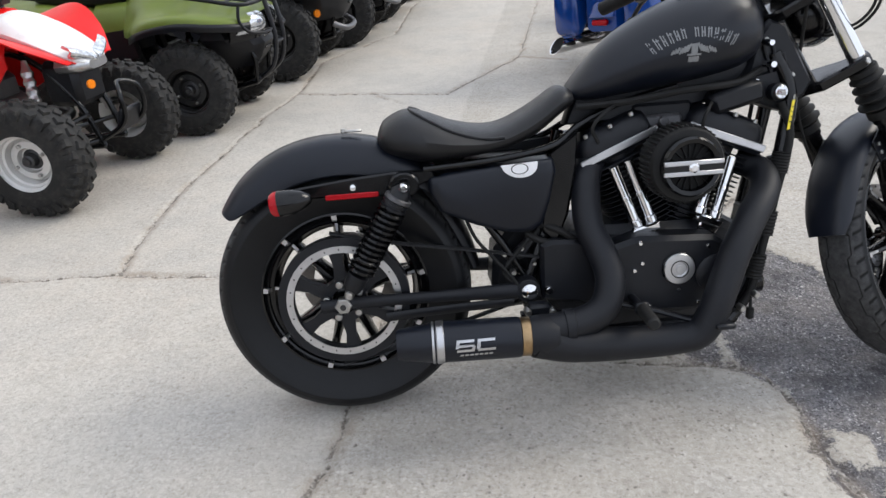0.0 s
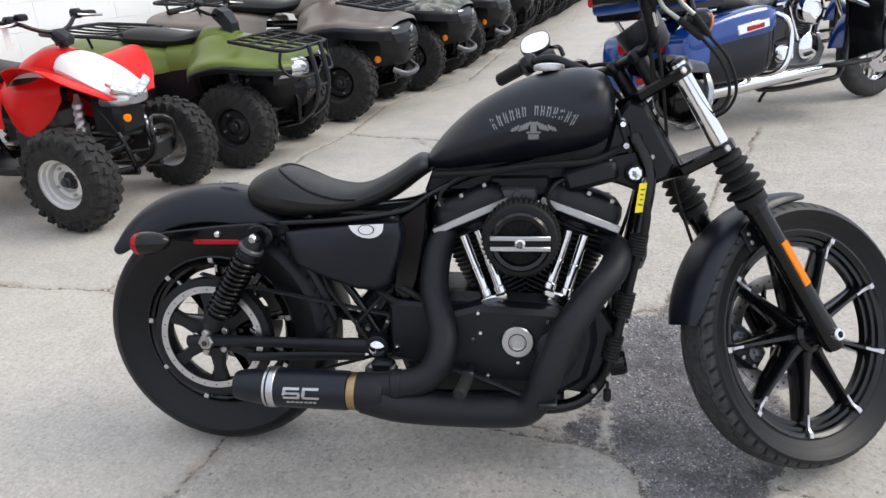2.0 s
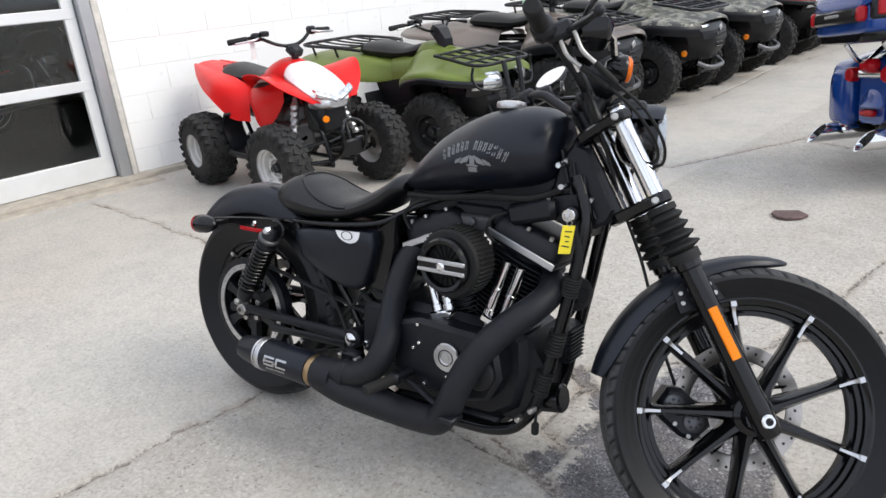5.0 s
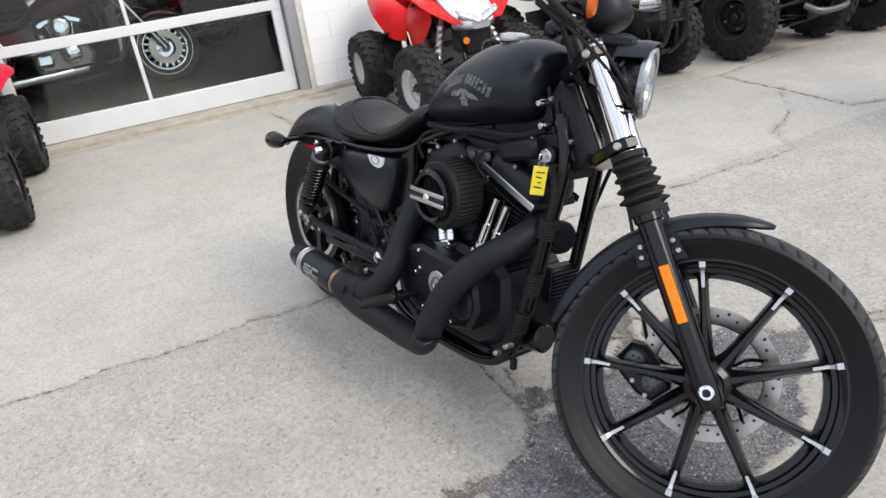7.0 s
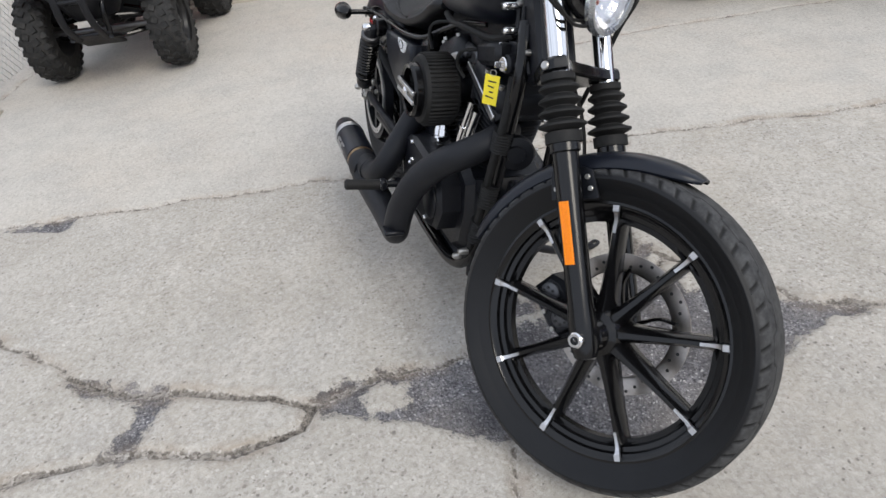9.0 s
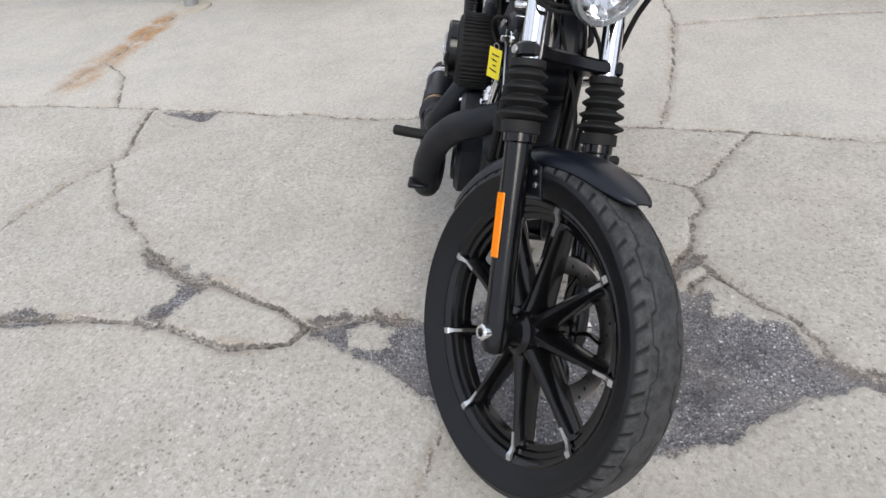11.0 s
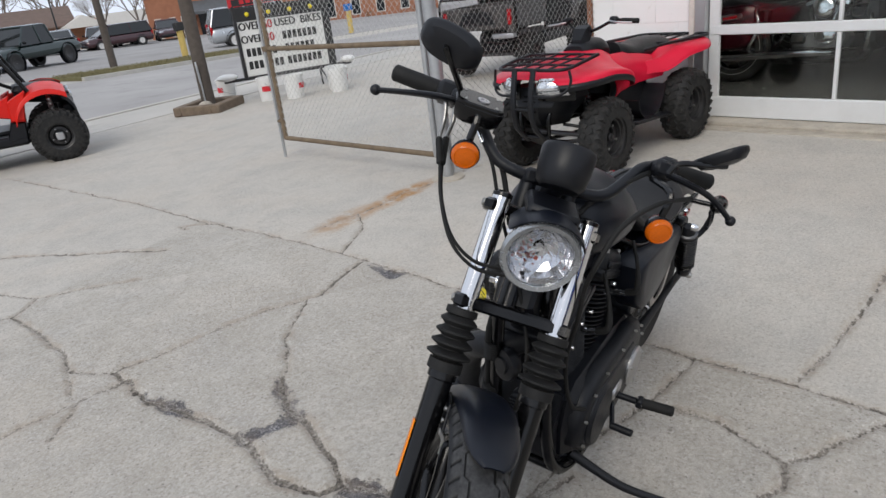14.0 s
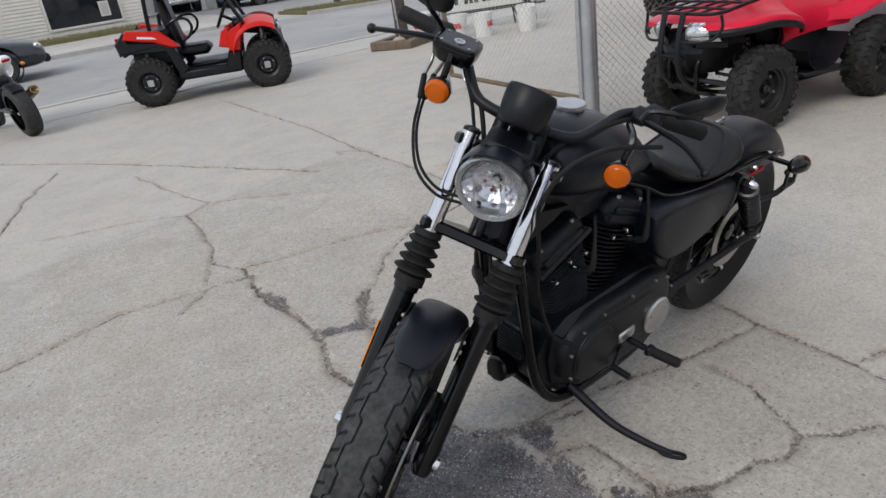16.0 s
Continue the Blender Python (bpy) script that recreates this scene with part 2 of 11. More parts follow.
def plate(outline, y0, y1, b=0.003, plane="xz"):
    """An outline in a plane, given thickness from y0 to y1, with eased edges."""
    cx = sum(p[0] for p in outline) / len(outline)
    cz = sum(p[1] for p in outline) / len(outline)

    def inset(k):
        out = []
        m = len(outline)
        for i in range(m):
            a, p, q = Vector(outline[i - 1]), Vector(outline[i]), Vector(outline[(i + 1) % m])
            d = ((p - a).normalized() + (q - p).normalized())
            d = d.normalized() if d.length > 1e-6 else Vector((1, 0))
            nrm = Vector((-d.y, d.x))
            if area < 0:
                nrm = -nrm
            out.append(p + nrm * k)
        return out
    area = sum(outline[i - 1][0] * outline[i][1] - outline[i][0] * outline[i - 1][1] for i in range(len(outline)))
    s = 1 if y1 > y0 else -1
    rings = [[(p.x, y0, p.y) for p in inset(b)], [(p.x, y0 + s * b, p.y) for p in inset(0)],
             [(p.x, y1 - s * b, p.y) for p in inset(0)], [(p.x, y1, p.y) for p in inset(b)]]
    if plane == "xy":
        rings = [[(x, z, y) for x, y, z in r] for r in rings]
    if plane == "yz":
        rings = [[(y, x, z) for x, y, z in r] for r in rings]
    return loft(rings)


def ball(c, r, n=16, m=10):
    rx, ry, rz = (r, r, r) if isinstance(r, (int, float)) else r
    g = lathe([(math.sin(math.pi * j / m), -math.cos(math.pi * j / m)) for j in range(m + 1)], n=n)
    return Geo([(c[0] + x * rx, c[1] + y * ry, c[2] + z * rz) for x, y, z in g.v], g.f)


def to_mesh(name, g, material, angle=38, flat=False):
    me = bpy.data.meshes.new(name)
    me.from_pydata(g.v, [], g.f)
    if g.uv:
        uvl = me.uv_layers.new(name="UVMap")
        for poly in me.polygons:
            row = g.uv[poly.index] if poly.index < len(g.uv) else None
            if row:
                for k, li in enumerate(poly.loop_indices):
                    uvl.data[li].uv = row[k % 4]
    else:
        bm = bmesh.new()
        bm.from_mesh(me)
        bmesh.ops.recalc_face_normals(bm, faces=bm.faces)
        bm.to_mesh(me)
        bm.free()
    if not flat:
        me.shade_smooth()
        me.set_sharp_from_angle(angle=radians(angle))
    me.materials.append(material)
    return me


def part(name, g, material, parent, label="", angle=38, kind=""):
    """ONE mesh object under a thing or a part; its places are the thing's own."""
    me = g if isinstance(g, bpy.types.Mesh) else to_mesh(name, g, material, angle)
    ob = new(name, me)
    ob.parent = parent
    return tagged(ob, label, kind=kind)


def solid(name, g, material, label="", category="", group="", kind="", m=None, angle=38):
    """A thing of one mesh, or a piece of the setting."""
    ob = new(name, g if isinstance(g, bpy.types.Mesh) else to_mesh(name, g, material, angle))
    if m is not None:
        ob.matrix_world = m
    return tagged(ob, label, category, group, kind)


def thing(name, m, label, category, group=""):
    ob = new(name)
    ob.empty_display_size = 0.1
    ob.matrix_world = m
    return tagged(ob, label, category, group)


def text_mesh(body, size, depth=0.0008, spacing=1.0, shear=0.0):
    """Letters from the built-in font, as geometry centred on the origin in the xy plane."""
    cu = bpy.data.curves.new("letters", "FONT")
    cu.body, cu.size, cu.align_x, cu.align_y = body, size, "CENTER", "CENTER"
    cu.extrude, cu.space_character, cu.shear, cu.resolution_u = depth, spacing, shear, 3
    ob = bpy.data.objects.new("letters", cu)
    me = bpy.data.meshes.new_from_object(ob)
    g = Geo([tuple(v.co) for v in me.vertices], [tuple(p.vertices) for p in me.polygons])
    bpy.data.objects.remove(ob)
    bpy.data.meshes.remove(me)
    return g


# ---- ground ----
WALL_DIR = Vector((0.130, 0.9915, 0))         # the building's front runs this way


def rise(x, y):
    """The lot's height: level round the motorcycle, falling to the street and along it."""
    return -0.027 * min(max(-y - 0.8, 0), 8.2) - 0.03 * min(max(-x - 5, 0), 60) * min(max((-y - 8) / 6, 0), 1)


def spaced(*runs):
    """Grid lines: runs of (from, to, step)."""
    out = []
    for a, b, s in runs:
        out += list(np.arange(a, b - s * 0.3, s))
    return np.array(out + [runs[-1][1]])


# cracks and joints of the slabs: half width in metres, then the way on the ground
CRACKS = [
    (0.007, [(-1.05, -6.0), (-0.82, -2.98), (-0.62, -1.66), (-0.58, -1.05), (-0.50, -0.25), (-0.42, 0.32), (-0.34, 0.84), (-0.25, 1.50), (-0.20, 1.84), (-0.17, 2.16), (-0.12, 2.45), (-0.06, 2.75), (0.01, 3.13), (0.15, 3.88)]),
    (0.009, [(-0.45, -0.07), (-0.27, -0.04), (-0.04, 0.03), (0.03, 0.0)]),
    (0.0075, [(0.03, 0.0), (0.19, -0.12), (0.55, -0.20), (0.91, -0.29)]),
    (0.006, [(0.03, 0.0), (0.26, 0.13), (0.37, 0.22), (0.53, 0.38), (0.60, 0.43)]),
    (0.011, [(0.60, 0.43), (0.71, 0.60), (0.77, 0.74), (0.83, 0.88), (0.88, 1.01), (0.95, 1.10)]),
    (0.008, [(1.60, -1.90), (1.00, -1.64), (0.82, -1.47), (0.86, -1.05), (0.93, -0.68), (0.985, -0.49), (0.92, -0.30)]),
    (0.010, [(0.92, -0.30), (0.925, -0.12), (0.965, 0.08), (0.96, 0.23)]),
    (0.004, [(1.01, -0.47), (1.09, -0.33), (1.14, -0.16), (1.30, -0.05)]),
    (0.007, [(0.82, -1.47), (0.73, -1.52), (0.64, -1.60)]),
    (0.012, [(0.96, 0.23), (0.94, 0.40), (0.94, 0.56), (0.96, 0.66), (1.00, 0.78), (1.04, 0.91), (1.02, 1.08), (0.95, 1.12)]),
    (0.008, [(0.94, -0.16), (1.26, -0.25), (1.55, -0.27), (2.3, -0.1)]),
    (0.011, [(2.1, -6.3), (0.95, -4.1), (0.506, -3.10), (0.259, -2.525), (-0.168, -1.507)]),
    (0.010, [(1.20, -4.0), (1.55, -3.24), (1.85, -2.3), (2.0, -1.0)]),
    (0.006, [(0.77, -3.0), (0.726, -2.45), (0.70, -2.1), (0.682, -1.93), (0.625, -1.61), (0.45, -1.45), (0.2, -1.2)]),
    (0.004, [(-0.62, -1.66), (-0.52, -1.85), (-0.48, -1.72)]),
    (0.006, [(-0.60, -0.78), (-0.85, -0.70), (-1.08, -0.65), (-0.87, -0.43), (-0.52, -0.28)]),
    (0.007, [(-3.3, 2.45), (-2.43, 2.41), (-1.69, 2.34), (-1.23, 2.34), (-0.80, 2.29), (-0.42, 2.23), (-0.19, 2.17)]),
    (0.010, [(0.25, 2.23), (0.36, 2.24), (0.43, 2.20), (0.52, 2.20), (0.60, 2.17), (0.68, 2.11)]),
    (0.008, [(0.25, 2.23), (0.16, 2.31), (0.06, 2.36), (-0.12, 2.48)]),
    (0.007, [(0.25, 2.23), (0.20, 2.12), (0.14, 2.0), (0.13, 1.84)]),
    (0.007, [(-0.18, 1.83), (0.18, 1.77), (0.40, 1.70), (0.59, 1.66), (0.86, 1.63)]),
    (0.006, [(-1.23, 2.34), (-1.27, 2.72), (-1.27, 3.23), (-1.22, 3.63), (-1.15, 4.40), (-1.04, 4.90)]),
    (0.012, [(-1.04, 4.90), (-0.73, 4.83), (-0.42, 4.78), (0.0, 4.68)]),
    (0.010, [(0.0, 4.68), (0.15, 4.95), (0.29, 5.19), (0.58, 5.68), (0.91, 5.49)]),
    (0.006, [(-1.04, 4.90), (-1.04, 5.90), (-0.50, 6.97), (-0.42, 8.72), (0.3, 12.0)]),
    (0.006, [(0.58, 5.68), (1.03, 8.57), (1.4, 13.0)]),
    (0.006, [(0.15, 3.88), (-0.07, 4.08), (-0.20, 4.4), (-0.45, 4.72)]),
    (0.007, [(1.10, 2.55), (1.22, 3.0), (1.33, 3.55), (1.44, 4.0), (1.63, 4.39), (1.84, 5.12)]),
    (0.009, [(0.65, 2.20), (0.78, 2.28), (0.90, 2.40), (1.0, 2.43), (1.07, 2.53), (1.16, 2.70), (1.5, 3.0)]),
    (0.005, [(1.24, 1.55), (1.36, 1.53), (1.70, 1.46), (2.3, 1.3)]),
    (0.008, [(0.59, 1.72), (0.74, 1.66), (0.89, 1.60), (0.92, 1.45), (0.90, 1.30), (0.95, 1.12)]),
    (0.010, [(0.70, 2.235), (0.748, 2.165), (0.78, 2.15)]),
    (0.007, [(0.80, 1.79), (0.692, 1.832), (0.687, 1.926), (0.685, 2.052), (0.715, 2.112)]),
    (0.006, [(-3.6, -0.2), (-2.2, -0.5), (-1.6, -0.62), (-1.08, -0.65)]),
]
# dark asphalt filling where the slabs broke away
PATCHES = [
    [(0.78, 1.80), (0.80, 1.95), (0.76, 2.03), (0.70, 2.09), (0.640, 2.13), (0.627, 2.206), (0.66, 2.19), (0.696, 2.134), (0.758, 2.117), (0.787, 2.166), (0.871, 2.195), (0.902, 2.286), (0.902, 2.376), (0.967, 2.391), (1.018, 2.419), (1.052, 2.482), (1.093, 2.57), (1.13, 2.57),
     (1.103, 2.471), (1.133, 2.363), (1.173, 2.30), (1.22, 2.237), (1.274, 2.164), (1.30, 2.083), (1.32, 1.97), (1.33, 1.80), (1.28, 1.64), (1.20, 1.52), (1.155, 1.449), (1.085, 1.35), (1.041, 1.255), (0.988, 1.144), (0.955, 1.12), (0.921, 1.115), (0.895, 1.205), (0.895, 1.357), (0.930, 1.43), (0.93, 1.53), (0.85, 1.60), (0.73, 1.66), (0.71, 1.70), (0.76, 1.76)],
    [(-0.42, 0.02), (-0.42, 0.28), (-0.31, 0.26)],
    [(0.935, 0.0), (0.925, 0.19), (0.935, 0.31), (0.985, 0.27), (0.985, 0.12)],
    [(0.62, 0.46), (0.70, 0.52), (0.76, 0.66), (0.86, 0.66), (0.95, 0.60), (0.97, 0.66), (0.80, 0.73), (0.74, 0.72)],
]
# pale islands of old concrete left standing in the filling
ISLANDS = [[(0.956, 1.215), (0.925, 1.30), (0.955, 1.385), (1.05, 1.34), (1.02, 1.25)], [(0.80, 1.93), (0.765, 1.975), (0.80, 2.05), (0.83, 2.02)], [(0.842, 1.642), (0.800, 1.660), (0.800, 1.806), (0.843, 1.854), (0.855, 1.75)]]


def poly_distance(px, py, poly):
    """Signed distance to a polygon, negative inside."""
    d = np.full(px.shape, 1e9)
    inside = np.zeros(px.shape, bool)
    for (ax, ay), (bx, by) in zip(poly, poly[1:] + poly[:1]):
        ex, ey = bx - ax, by - ay
        t = np.clip(((px - ax) * ex + (py - ay) * ey) / (ex * ex + ey * ey), 0, 1)
        d = np.minimum(d, np.hypot(px - ax - t * ex, py - ay - t * ey))
        hit = ((ay > py) != (by > py)) & (px < ex * (py - ay) / (ey if abs(ey) > 1e-9 else 1e-9) + ax)
        inside ^= hit
    return np.where(inside, -d, d)


def build_ground():
    far = [4, 6, 9, 14, 22, 35, 60, 110, 220, 500, 1200, 3500]
    xs = np.concatenate([[-5 - a for a in far[::-1]], spaced((-5, -2.5, 0.05), (-2.5, -1.4, 0.022), (-1.4, 2.1, 0.014), (2.1, 2.6, 0.03), (2.6, 5, 0.09)), [5 + a for a in far]])
    ys = np.concatenate([[-26 - a for a in far[::-1]], spaced((-26, -8, 0.9), (-8, -6, 0.08), (-6, -2.4, 0.022), (-2.4, 3.0, 0.014), (3.0, 6.2, 0.020), (6.2, 10, 0.05), (10, 12, 0.15)), [12 + a for a in far]])
    gx, gy = np.meshgrid(xs, ys, indexing="ij")
    x, y = gx.ravel(), gy.ravel()
    wob = np.sin(1.9 * x + 2.3 * y) * 0.5 + 0.6
    jx = x + wob * (0.010 * np.sin(13 * y + 5 * x) + 0.006 * np.sin(37 * y - 19 * x + 1 + 3 * np.sin(5 * y)) + 0.003 * np.sin(91 * y + 47 * x))
    jy = y + wob * (0.010 * np.sin(11 * x - 6 * y + 2) + 0.006 * np.sin(41 * x + 17 * y + 3 * np.sin(6 * x)) + 0.003 * np.sin(97 * x - 39 * y))
    crack = np.full(x.shape, 0.5)
    for half, way in CRACKS:
        half = half * 0.75 - 0.0015 if half < 0.009 else half - 0.003
        for (ax, ay), (bx, by) in zip(way, way[1:]):
            near = (x > min(ax, bx) - 0.5) & (x < max(ax, bx) + 0.5) & (y > min(ay, by) - 0.5) & (y < max(ay, by) + 0.5)
            px, py, ex, ey = jx[near], jy[near], bx - ax, by - ay
            t = np.clip(((px - ax) * ex + (py - ay) * ey) / (ex * ex + ey * ey), 0, 1)
            crack[near] = np.minimum(crack[near], np.hypot(px - ax - t * ex, py - ay - t * ey) - half)
    patch = np.full(x.shape, 0.5)
    box = (x > -1) & (x < 2) & (y > -0.6) & (y < 3)
    for poly in PATCHES:
        patch[box] = np.minimum(patch[box], poly_distance(jx[box], jy[box], poly))
    for poly in ISLANDS:
        patch[box] = np.maximum(patch[box], -poly_distance(jx[box], jy[box], poly))
    fall = -0.027 * np.clip(-y - 0.8, 0, 8.2) - 0.03 * np.clip(-x - 5, 0, 60) * np.clip((-y - 8) / 6, 0, 1)
    near = (np.abs(x) < 6) & (np.abs(y) < 12)
    swell = 0.004 * np.sin(1.7 * x + 0.6) * np.sin(1.3 * y) * near
    groove = -0.011 * np.clip(1 - np.clip(crack, 0, 1) / 0.010, 0, 1)
    sink = -0.010 * np.clip(0.5 - patch / 0.02, 0, 1) + 0.004 * np.sin(90 * x) * np.sin(83 * y) * (patch < 0)
    z = fall + swell + np.minimum(groove, sink)
    nx, ny = len(xs), len(ys)
    i, j = np.meshgrid(np.arange(nx - 1), np.arange(ny - 1), indexing="ij")
    a = (i * ny + j).ravel()
    faces = np.stack([a, a + ny, a + ny + 1, a + 1], 1)
    me = bpy.data.meshes.new("ground")
    me.vertices.add(len(x))
    me.vertices.foreach_set("co", np.stack([x, y, z], 1).ravel())
    me.loops.add(faces.size)
    me.loops.foreach_set("vertex_index", faces.ravel())
    me.polygons.add(len(faces))
    me.polygons.foreach_set("loop_start", np.arange(0, faces.size, 4))
    me.update(calc_edges=True)
    me.shade_smooth()
    for name, values in (("crack", crack), ("patch", patch)):
        at = me.attributes.new(name, "FLOAT", "POINT")
        at.data.foreach_set("value", values)
    return me


def ground_material():
    n = Nodes("old_concrete")
    # a slightly bent coordinate, so that stones and pits are not round
    bend = n.node("ShaderNodeTexNoise", Scale=70.0, Detail=3.0)
    n.t.links.new(n.co.outputs["Object"], bend.inputs["Vector"])
    vm = n.t.nodes.new("ShaderNodeVectorMath")
    vm.operation = "MULTIPLY_ADD"
    n.t.links.new(bend.outputs["Color"], vm.inputs[0])
    vm.inputs[1].default_value = (0.016, 0.016, 0.016)
    n.t.links.new(n.co.outputs["Object"], vm.inputs[2])
    bent = vm.outputs[0]
    big = n.noise(0.55, 5, 0.6)
    fine = n.noise(75.0, 6, 0.8)
    c = n.mix(n.ramp(big, 0.32, 0.68), (0.418, 0.388, 0.344, 1), (0.520, 0.490, 0.442, 1))
    # the slab under the motorcycle is rougher and greyer than the ones towards the wall and the street
    sep = n.node("ShaderNodeSeparateXYZ", Vector=n.co.outputs["Object"])
    past = n.math("SUBTRACT", sep.outputs[0], n.math("ADD", -0.445, n.math("MULTIPLY", sep.outputs[1], 0.13)))
    rough = n.math("MULTIPLY", n.math("MULTIPLY", n.math("ADD", past, 0.01), 40.0, True), n.math("MULTIPLY", n.math("ADD", n.math("ADD", sep.outputs[1], n.math("MULTIPLY", sep.outputs[0], -0.2)), 1.70), 20.0, True), True)
    c = n.mix(n.math("MULTIPLY", n.math("SUBTRACT", 1.0, rough), 0.55), c, (0.490, 0.458, 0.408, 1))
    warm = n.ramp(n.noise(1.1, 5, 0.65), 0.46, 0.70)
    c = n.mix(n.math("MULTIPLY", warm, 0.42), c, (0.45, 0.375, 0.295, 1))
    c = n.mix(n.math("MULTIPLY", n.ramp(n.noise(2.6, 6, 0.7), 0.46, 0.64), 0.46), c, (0.33, 0.315, 0.295, 1))
    c = n.mix(n.math("MULTIPLY", n.ramp(n.noise(9.0, 6, 0.7), 0.46, 0.64), 0.36), c, (0.36, 0.335, 0.30, 1))
    # cement skin with worn grains: two middling scales, then the stones that show through
    worn = n.math("ADD", 0.40, n.math("MULTIPLY", rough, 0.60))
    c = n.mix(n.math("MULTIPLY", n.math("MULTIPLY", n.ramp(n.noise(30.0, 8, 0.85), 0.45, 0.60), 0.52), worn), c, (0.27, 0.248, 0.218, 1))
    c = n.mix(n.math("MULTIPLY", n.ramp(fine, 0.46, 0.66), 0.55), c, (0.64, 0.615, 0.57, 1))
    vo = n.node("ShaderNodeTexVoronoi", Scale=95.0, Vector=bent)
    sp = n.node("ShaderNodeSeparateColor", Color=vo.outputs["Color"])
    size = n.math("ADD", 0.16, n.math("MULTIPLY", sp.outputs[2], 0.30))
    pebble = n.math("MULTIPLY", n.ramp(n.math("SUBTRACT", vo.outputs["Distance"], size), 0.0, 0.10, (1, 1, 1, 1), (0, 0, 0, 1)), n.math("GREATER_THAN", sp.outputs[0], 0.42))
    tone = n.ramp(sp.outputs[1], 0.10, 0.95, (0.20, 0.175, 0.15, 1), (0.66, 0.63, 0.58, 1))
    bare = n.math("MULTIPLY", n.ramp(n.noise(1.6, 4), 0.28, 0.62), worn)
    c = n.mix(n.math("MULTIPLY", n.math("MULTIPLY", pebble, bare), 0.80), c, tone)
    # greyer grime over the rough slab
    c = n.mix(n.math("MULTIPLY", rough, n.math("ADD", 0.06, n.math("MULTIPLY", n.ramp(n.noise(3.4, 6, 0.7), 0.42, 0.62), 0.28))), c, (0.29, 0.262, 0.215, 1))
    # dark pits, a few millimetres across and of uneven shape
    pv = n.node("ShaderNodeTexVoronoi", Scale=52.0, Vector=bent)
    ps = n.node("ShaderNodeSeparateColor", Color=pv.outputs["Color"])
    pit = n.math("MULTIPLY", n.ramp(n.math("SUBTRACT", pv.outputs["Distance"], n.math("MULTIPLY", ps.outputs[1], 0.17)), 0.0, 0.09, (1, 1, 1, 1), (0, 0, 0, 1)), n.math("GREATER_THAN", ps.outputs[0], 0.50))
    pit = n.math("MULTIPLY", pit, n.math("ADD", 0.12, n.math("MULTIPLY", rough, 0.80)))
    c = n.mix(n.math("MULTIPLY", pit, 0.78), c, (0.14, 0.126, 0.108, 1))
    c = n.mix(n.math("MULTIPLY", n.ramp(n.noise(60.0, 6, 0.9), 0.54, 0.64), 0.55), c, (0.21, 0.19, 0.165, 1))
    # rust run-off near the gate post: two narrow tongues
    for place, turn_by, size3, depth in (((-1.50, -0.62, 0), -0.36, (2.2, 7.5, 1), 1.0), ((-0.98, -0.66, 0), -0.12, (2.4, 6.5, 1), 0.62)):
        shift = n.node("ShaderNodeVectorMath", Vector=n.co.outputs["Object"])
        shift.operation = "SUBTRACT"
        shift.inputs[1].default_value = place
        mp = n.node("ShaderNodeMapping", Vector=shift.outputs[0], Rotation=(0, 0, turn_by), Scale=size3)
        stain = n.node("ShaderNodeTexGradient", Vector=mp.outputs["Vector"])
        stain.gradient_type = "SPHERICAL"
        c = n.mix(n.math("MULTIPLY", n.math("MULTIPLY", n.ramp(stain.outputs["Fac"], 0.0, 0.5), n.ramp(n.noise(7, 5, 0.65), 0.34, 0.56)), depth, True), c, (0.36, 0.205, 0.092, 1))
    # dark asphalt filling with pale stones, thinning out to patches of old cement at its rim
    grit = n.node("ShaderNodeTexVoronoi", Scale=125.0, Vector=bent)
    gs = n.node("ShaderNodeSeparateColor", Color=grit.outputs["Color"])
    stone = n.ramp(gs.outputs[1], 0.25, 1.0, (0.072, 0.069, 0.074, 1), (0.60, 0.58, 0.565, 1))
    asphalt = n.mix(n.ramp(n.noise(95, 6, 0.9), 0.40, 0.62), (0.046, 0.044, 0.050, 1), (0.31, 0.30, 0.308, 1))
    asphalt = n.mix(n.ramp(grit.outputs["Distance"], 0.22, 0.42, (1, 1, 1, 1), (0, 0, 0, 1)), asphalt, stone)
    pale = n.node("ShaderNodeTexVoronoi", Scale=64.0, Vector=bent)
    pl = n.node("ShaderNodeSeparateColor", Color=pale.outputs["Color"])
    asphalt = n.mix(n.math("MULTIPLY", n.ramp(pale.outputs["Distance"], 0.16, 0.27, (1, 1, 1, 1), (0, 0, 0, 1)), n.math("GREATER_THAN", pl.outputs[0], 0.80)), asphalt, (0.62, 0.60, 0.585, 1))
    asphalt = n.mix(n.math("MULTIPLY", n.ramp(n.noise(5, 6, 0.7), 0.46, 0.62), 0.50), asphalt, (0.25, 0.228, 0.210, 1))
    # pitch still dark in places
    asphalt = n.mix(n.math("MULTIPLY", n.ramp(n.noise(3.6, 5, 0.7), 0.47, 0.63), 0.62), asphalt, (0.040, 0.037, 0.040, 1))
    wander = n.math("ADD", n.math("MULTIPLY", n.math("SUBTRACT", n.noise(13, 6, 0.65), 0.5), 0.11), n.math("ADD", n.math("MULTIPLY", n.math("SUBTRACT", n.noise(45, 5), 0.5), 0.05), n.math("MULTIPLY", n.math("SUBTRACT", n.noise(170, 3, 0.8), 0.5), 0.05)))
    edge = n.math("ADD", n.attr("patch"), wander)
    in_patch = n.ramp(edge, 0.0, 0.010, (1, 1, 1, 1), (0, 0, 0, 1))
    rim = n.math("MULTIPLY", n.ramp(edge, -0.13, 0.0), n.ramp(n.noise(17, 6, 0.75), 0.49, 0.58))
    c = n.mix(n.math("MULTIPLY", in_patch, n.math("SUBTRACT", 1.0, n.math("MULTIPLY", rim, 0.75))), c, asphalt)
